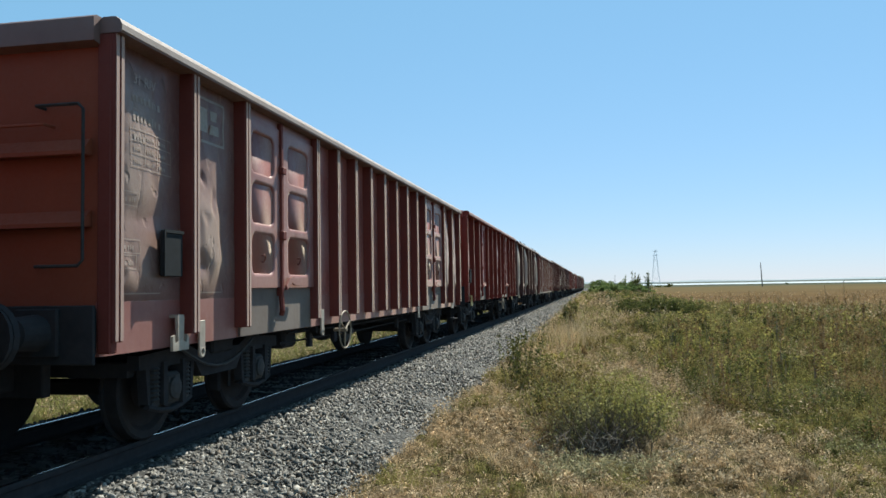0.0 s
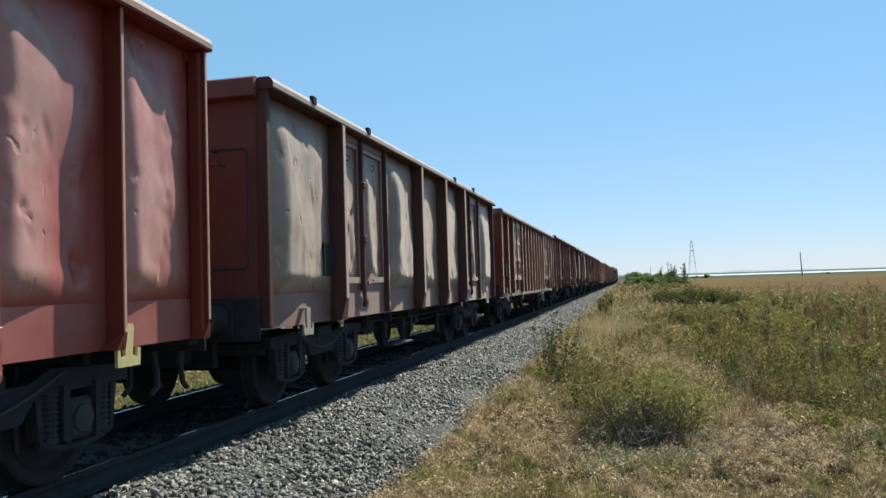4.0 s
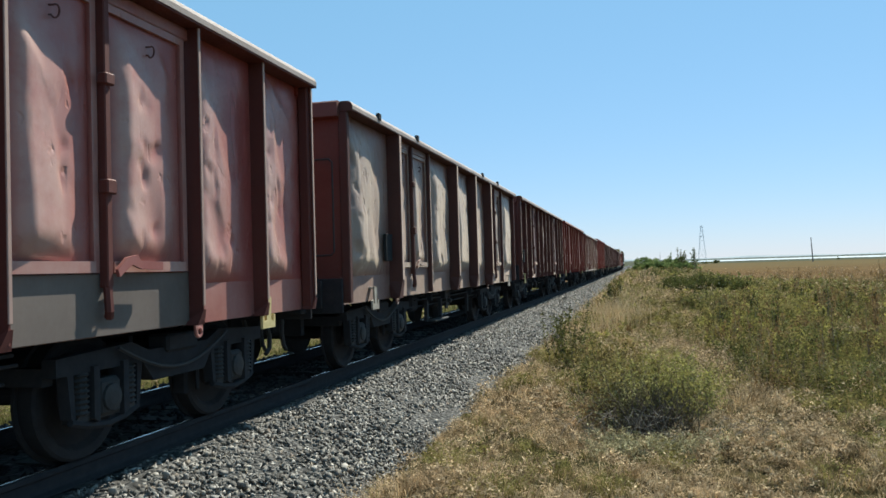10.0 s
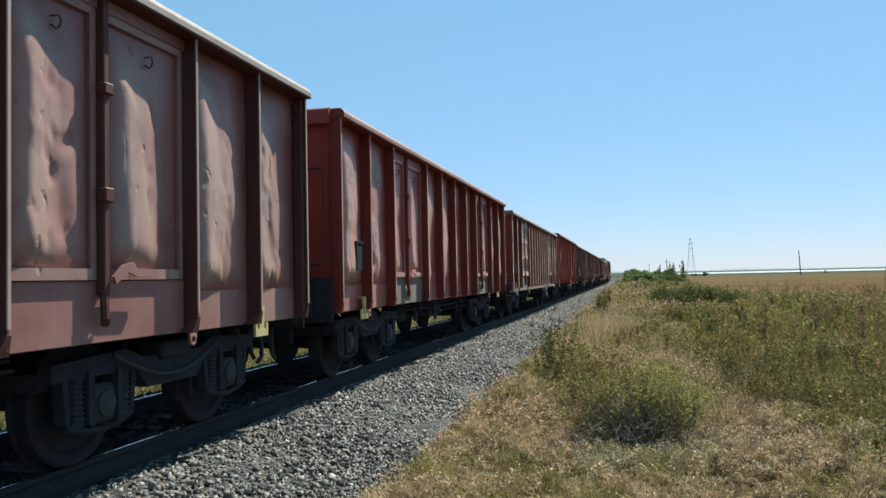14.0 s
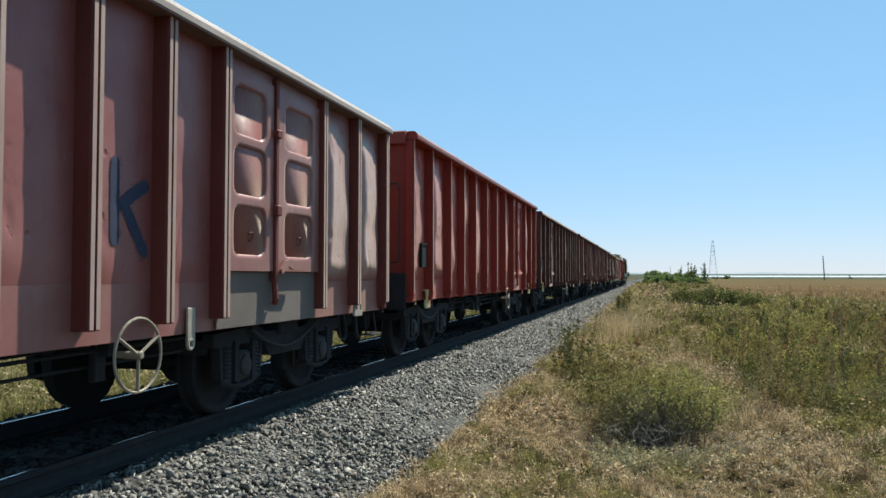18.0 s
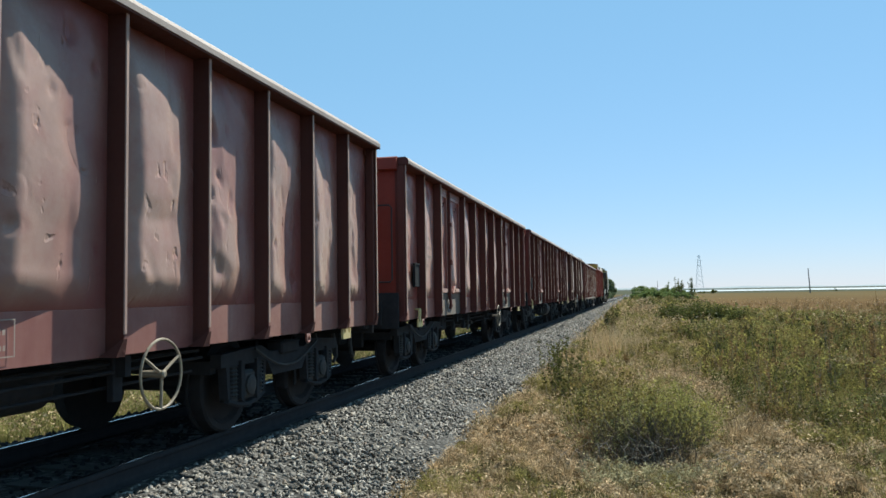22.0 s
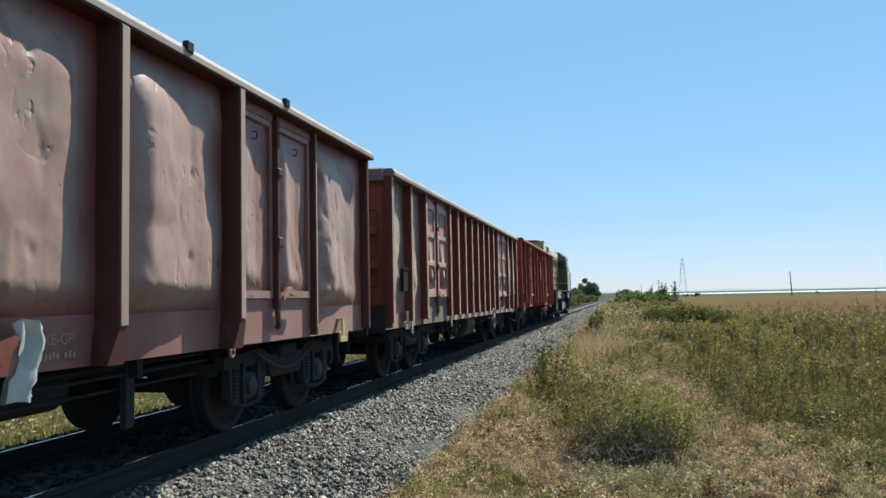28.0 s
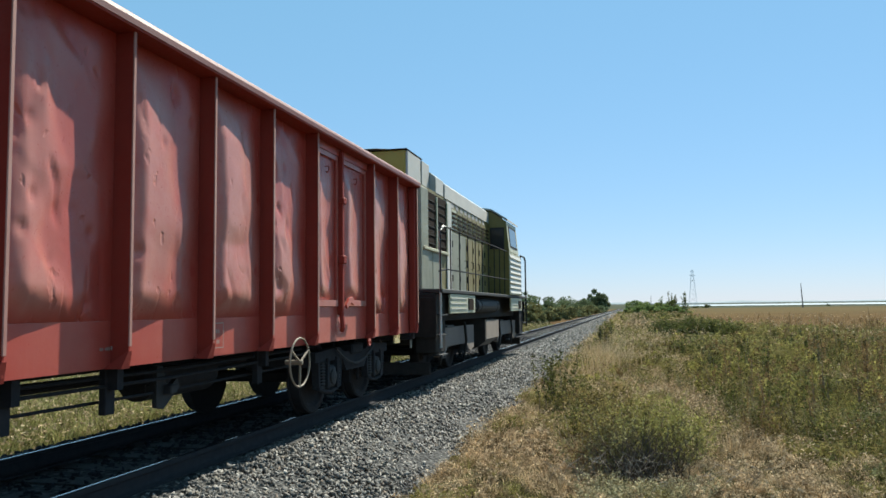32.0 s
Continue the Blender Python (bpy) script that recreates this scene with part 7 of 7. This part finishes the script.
# the half-dead bush beside the gravel: leaves above and behind, a dark hollow of bare stems in front
M_BUSHTOP = leafy("yellow-green bush leaves", (0.10, 0.095, 0.028), (0.46, 0.43, 0.15), 0.8, 0.45)
M_PALESAGE = leafy("pale grey-green sprigs", (0.16, 0.145, 0.08), (0.52, 0.47, 0.28), 0.7, 0.25)
# stem colour darkened to carry the shade inside the bush
M_HOLLOW_SHADE = plain("shade-darkened bare stems", (0.05, 0.04, 0.03), (0.14, 0.11, 0.085), 20, 0.9)
shrub("bush", "half-dead grey-green bush with a hollow front", 0.02, 7.95, 0.74, 0.60, 260, 8000, 0.015, M_SAGE, r, 0.2, stem_r=0.004, near=0.055, keep=lambda c: (c[:, 1] > 0.02 + 0.2 * np.sin(c[:, 0] * 6)) | (c[:, 2] > 0.52 + 0.10 * np.sin(c[:, 0] * 9)) | (c[:, 0] < -0.42), wood=M_HOLLOW_SHADE)
shrub("bush", "yellow-green bush of fine stems among dry grass", 0.22, 8.6, 0.82, 0.64, 190, 11000, 0.017, M_BUSHTOP, r, 0.15, stem_r=0.003, near=0.05)
shrub("bush", "olive bush behind the dead twigs", -0.2, 8.8, 0.80, 0.55, 120, 8000, 0.015, M_OLIVEWEED, r, 0.15, stem_r=0.003, near=0.05)
shrub("bush", "low tangle of grey-green sprigs in straw", -0.18, 7.05, 0.30, 0.40, 90, 4600, 0.015, M_PALESAGE, r, 0.2, stem_r=0.003, near=0.04)
shrub("bush", "low tangle of grey-green sprigs in straw", 0.36, 7.25, 0.26, 0.34, 60, 2600, 0.013, M_PALESAGE, r, 0.2, stem_r=0.003, near=0.04)
shrub("bush", "small green sprigs at the foot of the bush", 0.14, 6.75, 0.14, 0.30, 40, 1800, 0.012, M_GREENS, r, 0.1, stem_r=0.003, near=0.03)
shrub("weed", "rust-brown dry weed at the foot of the bush", -0.54, 8.1, 0.42, 0.16, 26, 1200, 0.012, M_RUST, r, 0.1, "weed", 0.003, near=0.03)


def dead_branches(x, y, n, length, r):
    """Pale fallen twigs, each a branch of its own."""
    z = float(ground_z(np.array(x), np.array(y)))
    top = tagged(new("dead_branches"), "bleached dead twigs lying at the bush foot", "branches")
    top.location = (x, y, z)
    for _ in range(n):
        a, ln = r.normal(0.3, 0.9) + (math.pi if r.uniform() < 0.5 else 0), length * r.uniform(0.5, 1.1)
        ox, oy, up = r.normal(0, 0.30), r.normal(0, 0.12), r.uniform(0.05, 0.26)
        line = [(ox + math.cos(a) * ln * s + r.normal(0, 0.012), oy + math.sin(a) * ln * s * 0.5, 0.04 + up * math.sin(math.pi * min(1, 0.15 + s)) + 0.05) for s in (0, 0.25, 0.5, 0.75, 1)]
        g = Geo().tube(line, 0.003, 4, [0.0032, 0.003, 0.0026, 0.002, 0.001])
        for q in range(4):
            p0 = line[1 + q % 3]
            g.tube([p0, (p0[0] + r.normal(0, 0.09), p0[1] + r.normal(0, 0.06), p0[2] + r.uniform(0.0, 0.09))], 0.002, 3)
        part("branch", g.mesh("branch"), M_DEADWOOD, top)


for x, y, h in ((-0.34, 8.3, 0.98), (-0.05, 8.9, 1.08), (0.42, 8.5, 1.02), (0.62, 8.7, 0.86), (0.22, 8.1, 0.95), (-0.46, 8.9, 0.9), (0.05, 8.45, 1.05)):
    shrub("weed", "slender olive sprig standing out of the bush", x, y, h, 0.16, 7, 330, 0.017, M_OLIVEWEED if x < 0.2 else M_BUSHTOP, r, 0.3, "weed", 0.003, "sprigs of the bush", 0.03)
dead_branches(0.14, 7.4, 14, 0.42, r)
dead_branches(-0.26, 7.35, 7, 0.32, r)
# slender weeds by the ballast
shrub("weed", "olive green leafy weed by the ballast", -1.0, 12.5, 0.62, 0.36, 34, 1700, 0.02, M_OLIVEWEED, r, 0.1, "weed", 0.004, near=0.05)
shrub("weed", "tall slender dark weed with small leaves", -1.1, 12.9, 1.22, 0.34, 9, 700, 0.030, M_DARKLEAF, r, 0.2, "weed", 0.008, near=0.03)
shrub("weed", "tall slender dark weed with small leaves", -1.4, 13.4, 1.18, 0.24, 5, 380, 0.030, M_DARKLEAF, r, 0.2, "weed", 0.008, near=0.03)
shrub("weed", "olive green weed clump in the verge", -0.5, 12.0, 0.62, 0.42, 40, 3200, 0.017, M_OLIVEWEED, r, 0.1, "weed", 0.004)
shrub("weed", "dark green leafy weed by the ballast", -0.62, 9.6, 0.72, 0.26, 16, 1500, 0.016, M_DARKLEAF, r, 0.2, "weed", 0.004, near=0.04)
LOOKS = ((M_GREENS, "yellow-green weed clump in the verge"), (M_DARKLEAF, "dark olive weed clump in the verge"), (M_RUST, "rust-brown dry weed clump near the field"), (M_SAGE, "grey-green half-dry weed clump"), (M_OLIVEWEED, "olive fading weed clump in the verge"))
for x, y, h, rad, k in ((2.2, 10.5, 0.45, 0.5, 1), (3.0, 10.9, 0.55, 0.6, 1), (2.6, 9.6, 0.32, 0.5, 1), (1.75, 11.2, 0.34, 0.3, 2), (3.5, 10.0, 0.45, 0.5, 0), (3.6, 8.6, 0.30, 0.5, 1), (3.1, 7.7, 0.22, 0.4, 0), (2.5, 8.6, 0.2, 0.45, 3), (-0.9, 30.0, 1.15, 0.22, 4), (-1.2, 33.0, 1.1, 0.18, 1), (-1.15, 38.0, 1.1, 0.3, 1), (0.3, 23.0, 0.55, 0.8, 4), (1.6, 18.0, 0.5, 0.8, 4)):
    shrub("weed", LOOKS[k][1], x, y, h, rad, 20 if rad < 0.35 else 44, int(500 + 3600 * rad), 0.010 + 0.0007 * y, LOOKS[k][0], r, 0.12, "weed", 0.0025 + 0.0002 * y, "weeds of the verge", 0.03 + 0.05 * rad)
for _ in range(84):
    y = 10.5 + 34 * r.uniform(0, 1) ** 1.3
    x = r.uniform(0.6 + 0.02 * y, 2.5 + 0.36 * y)
    k = int(r.choice([0, 1, 2, 3, 4], p=[0.16, 0.12, 0.26, 0.14, 0.32])) if x > 0.15 * y else int(r.choice([0, 1, 3, 4], p=[0.2, 0.16, 0.24, 0.4]))
    h, rad = r.uniform(0.35, 0.8) * (1.0 if y < 25 else 1.15), r.uniform(0.2, 0.7)
    shrub("weed", LOOKS[k][1], x, y, h, rad, int(10 + 26 * rad), int(260 + 1300 * rad), 0.009 + 0.0008 * y, LOOKS[k][0], r, 0.12, "weed", 0.0025 + 0.0002 * y, "weeds of the verge", 0.03 + 0.04 * rad)
# tall dead stalks in front of the field
for x, y, h in ((7.0, 43.5, 2.0), (7.9, 44.0, 1.6), (15.0, 56.0, 1.9), (15.5, 57.0, 1.6), (16.3, 56.6, 2.1), (11.3, 38.0, 1.3), (6.0, 34.0, 1.25), (13.0, 45.0, 1.3), (9.5, 36.0, 1.2)):
    shrub("dead_stalk", "tall dry brown weed stalk before the field", x, y, h, 0.10, 2, 150, 0.032, M_RUST, r, 0.3, "weed", 0.012, "dead stalks", 0.06)
for _ in range(46):
    y = 10.5 + 26 * r.uniform(0, 1) ** 1.2
    x = r.uniform(1.3 + 0.02 * y, 0.31 * y + 0.6)
    shrub("dead_stalk", "slender dry brown weed stalk in the verge", x, y, r.uniform(0.8, 1.3), 0.07, 3, 90, 0.012 + 0.0011 * y, M_RUST if r.uniform() < 0.5 else M_DARKLEAF, r, 0.35, "weed", 0.004 + 0.0004 * y, "dead stalks", 0.03)
# low dark brambles and the hedge by the line
for x, y, h, rad in ((2.2, 41.0, 1.0, 0.8), (3.0, 42.0, 1.5, 0.9), (3.9, 42.5, 1.25, 0.8), (4.9, 44.0, 0.85, 0.8), (1.9, 47.0, 1.2, 1.0), (1.2, 75.0, 1.2, 1.6), (4.0, 90.0, 1.3, 2.2)):
    shrub("bramble", "low dark green bramble bush in the verge", x, y, h, rad, 60, 5200, 0.048, M_DARKLEAF, r, 0.1, "bush", 0.012, "brambles", 0.16)


def pale_tuft(x, y, n, h, rad, r):
    px, py = x + r.normal(0, rad, n), y + r.normal(0, rad * 1.6, n)
    return blades(px, py, h * r.uniform(0.6, 1.1, n), np.full(n, 0.012), r.uniform(0.15, 0.6, n), r, 0.4)


tufts = join(*[pale_tuft(x, y, n, h, rad, r) for x, y, n, h, rad in ((-0.75, 22.5, 260, 0.95, 0.4), (-1.1, 25.5, 150, 0.9, 0.3), (-0.6, 29.0, 150, 0.9, 0.4), (-0.9, 35.0, 160, 0.9, 0.5), (-0.2, 24.5, 120, 0.8, 0.4), (-1.0, 20.0, 120, 0.6, 0.3), (1.8, 40.0, 120, 0.8, 0.9))])
stuff("seed_grass", np_mesh("seed_grass", *tufts), M_PALEGRASS, "tall pale seeding grass by the gravel", "grass")


def crown(r, n, rx, ry, rz, lumps, leaf):
    """A crown of leaves in uneven clumps, with gaps."""
    cs = np.stack([r.normal(0, 0.42, lumps) * rx, r.normal(0, 0.42, lumps) * ry, np.abs(r.normal(0.45, 0.33, lumps)) * rz], -1)
    k = r.integers(0, lumps, n)
    d = r.normal(0, 1, (n, 3))
    d /= np.linalg.norm(d, axis=1)[:, None]
    rad = (0.24 + 0.12 * r.uniform(0, 1, lumps))[k] * r.uniform(0.55, 1.08, n)
    c = cs[k] + d * rad[:, None] * np.array([rx, ry, rz]) * 0.8
    c[:, 2] = np.maximum(c[:, 2], 0.05)
    return leaves(c, leaf, r, 0.1), cs


def tree(name, label, x, y, h, rx, rz, mat, r, n=5000, leaf=0.2, lumps=26, category="tree", trunk=0.35, group=""):
    z = float(ground_z(np.array(x), np.array(y)))
    top = tagged(new(name), label, category, group)
    top.location = (x, y, z)
    (V, F), cs = crown(r, n, rx, rx, rz, lumps, leaf)
    V = V + np.array([0, 0, h - rz])
    g = Geo()
    tr = max(0.03, h * 0.022)
    g.tube([(0, 0, -0.1), (0.03 * h, 0.02 * h, h * trunk), (0.02 * h, -0.02 * h, h * 0.8)], tr, 7, [tr * 1.3, tr, tr * 0.3])
    for c in cs[:7]:
        g.tube([(0.02 * h, 0.0, h * trunk), (c[0] * 0.5, c[1] * 0.5, h - rz + c[2] * 0.6), (c[0], c[1], h - rz + c[2])], tr * 0.4, 5, [tr * 0.5, tr * 0.3, tr * 0.1])
    part("trunk", g.mesh("trunk"), M_TWIG, top)
    part("crown", np_mesh("crown", V, F), mat, top)
    return top


r = np.random.default_rng(55)
for x, y, h, rx in ((0.6, 178, 1.6, 2.4), (3.2, 182, 2.3, 3.0), (6.4, 186, 2.5, 3.2), (9.2, 186, 1.7, 2.6), (2.0, 172, 1.5, 2.2), (5.0, 168, 1.7, 2.6), (8.0, 170, 1.2, 2.4), (11.0, 190, 1.2, 2.2)):
    tree("hedge_bush", "rounded green hedge bush beside the line", x, y, h, rx, h * 0.95, M_HEDGE, r, 3600, 0.2, 30, "bush", 0.2, "hedge")
for x, y, h, rad, mat in ((8.7, 176, 6.2, 1.2, M_DARKLEAF), (6.6, 176, 4.8, 0.6, M_HEDGE), (11.2, 176, 5.0, 0.9, M_FARTREE)):
    shrub("young_tree", "slim wispy young tree behind the hedge", x, y, h, rad, 9, int(420 * rad + 160), 0.16, mat, r, 0.3, "tree", 0.03, "young trees", 0.22)
for x, y, h, rx in ((-10.2, 62, 2.0, 2.0), (-11.6, 70, 2.4, 2.4), (-10.6, 79, 2.2, 2.2), (-12.0, 90, 3.0, 2.8), (-10.8, 102, 2.2, 2.4), (-12.4, 112, 2.6, 2.8), (-11.0, 125, 2.3, 2.5), (-12.6, 140, 2.8, 3.0), (-11.4, 158, 2.6, 2.8), (-12.8, 178, 2.8, 3.2), (-11.2, 200, 2.6, 3.0), (-9.6, 54, 1.2, 1.4), (-9.4, 96, 1.3, 1.4), (-9.2, 118, 1.4, 1.5), (-14.5, 84, 3.2, 2.6), (-15.5, 104, 3.2, 3.0), (-8.6, 72, 1.0, 1.2), (-8.9, 86, 1.2, 1.4), (-8.5, 108, 1.3, 1.5), (-8.8, 130, 1.4, 1.6), (-8.6, 150, 1.4, 1.8), (-8.9, 170, 1.5, 2.0), (-8.4, 192, 1.5, 2.0), (-9.0, 215, 1.7, 2.4), (-8.8, 240, 1.8, 2.6)):
    tree("lineside_bush", "grey-green bush behind the track", x, y, h, rx, h * 0.95, M_FARTREE if rx > 2.3 else M_SAGE, r, 2600, 0.16, 22, "bush", 0.2, "lineside bushes")
tree("tree", "round dark green tree beside the far line", -13.2, 330, 6.4, 4.6, 4.8, M_FARTREE, r, 6000, 0.45, 40)
tree("tree", "low dark tree beside the far line", -17.5, 320, 3.6, 3.2, 3.2, M_FARTREE, r, 3000, 0.4, 26)
for x, y, h, rx in ((38, 428, 1.5, 2.6), (33, 426, 1.1, 2.4), (108, 480, 1.0, 1.4), (262, 650, 4.0, 3.0)):
    tree("far_bush", "small dark bush on the far shore", x, y, h, rx, h, M_DARKLEAF, r, 900, 0.16 * max(h, rx * 0.35), 26, "bush", 0.1, "far bushes")

# ---- poles ----
M_LATTICE = plain("grey galvanised lattice", (0.44, 0.47, 0.50), (0.56, 0.58, 0.61), 5, 0.7, 0.0, 0)
M_POLE = plain("weathered pole", (0.09, 0.085, 0.08), (0.17, 0.16, 0.15), 6, 0.9)


def pylon(x, y, h):
    z = float(ground_z(np.array(x), np.array(y)))
    top = tagged(new("pylon"), "grey lattice electricity pylon beyond the field", "pylon")
    top.location = (x, y, z)
    hw = lambda s: 2.6 * (1 - s) ** 0.8 * (1 - 0.2 * s) + 0.35
    for sx in (-1, 1):
        for sy in (-1, 1):
            part("leg", Geo().tube([(sx * hw(s), sy * hw(s), h * s) for s in (0, 0.25, 0.5, 0.75, 1.0)], 0.08, 5).mesh("leg"), M_LATTICE, top)
    for k in range(8):
        s0, s1 = k / 8, (k + 1) / 8
        for sy in (-1, 1):
            g = Geo().tube([(-hw(s0), sy * hw(s0), h * s0), (hw(s1), sy * hw(s1), h * s1)], 0.04, 4)
            g.tube([(hw(s0), sy * hw(s0), h * s0), (-hw(s1), sy * hw(s1), h * s1)], 0.04, 4)
            part("brace", g.mesh("brace"), M_LATTICE, top)
    for s, w in ((0.70, 1.9), (0.84, 2.2), (0.95, 1.5)):
        part("crossarm", Geo().tube([(-w, 0, h * s), (0, 0, h * s + 0.5), (w, 0, h * s)], 0.07, 5).tube([(-w, 0, h * s), (w, 0, h * s)], 0.06, 5).mesh("crossarm"), M_LATTICE, top)


pylon(600 * math.sin(radians(4.24)), 600 * math.cos(radians(4.24)), 26.6)


def pole(x, y, h, rad, lean, label):
    z = float(ground_z(np.array(x), np.array(y)))
    top = tagged(new("utility_pole"), label, "utility pole", "utility poles")
    top.location = (x, y, z)
    part("shaft", Geo().tube([(0, 0, -0.3), (lean * 0.5, 0, h * 0.5), (lean, 0, h)], rad, 9, [rad * 1.3, rad * 1.1, rad * 0.8]).mesh("shaft"), M_POLE, top)
    part("cap", Geo().box(lean - rad, lean + rad, -rad, rad, h, h + 0.12, 0.02).mesh("cap"), M_POLE, top)


pole(72.3, 366, 10.4, 0.20, -0.5, "dark weathered lone pole in the field")
pole(300 * math.sin(radians(1.42)), 300, 5.4, 0.08, 0, "thin far pole behind the hedge")


# ---- what moves ----
def motions():
    for thing, u0 in MOVERS:
        walk(thing, [(t, on_track(u0 - SPEED * t)) for t in range(0, 33, 4)])
    step = 1 / 15
    turn = SPEED * step / 0.46
    for w, a in WHEELSETS:
        z = w.location.z
        walk(w, [(k * step, Matrix.Translation((0, a, z)) @ Matrix.Rotation(k * turn, 4, "X")) for k in range(481)])


motions()
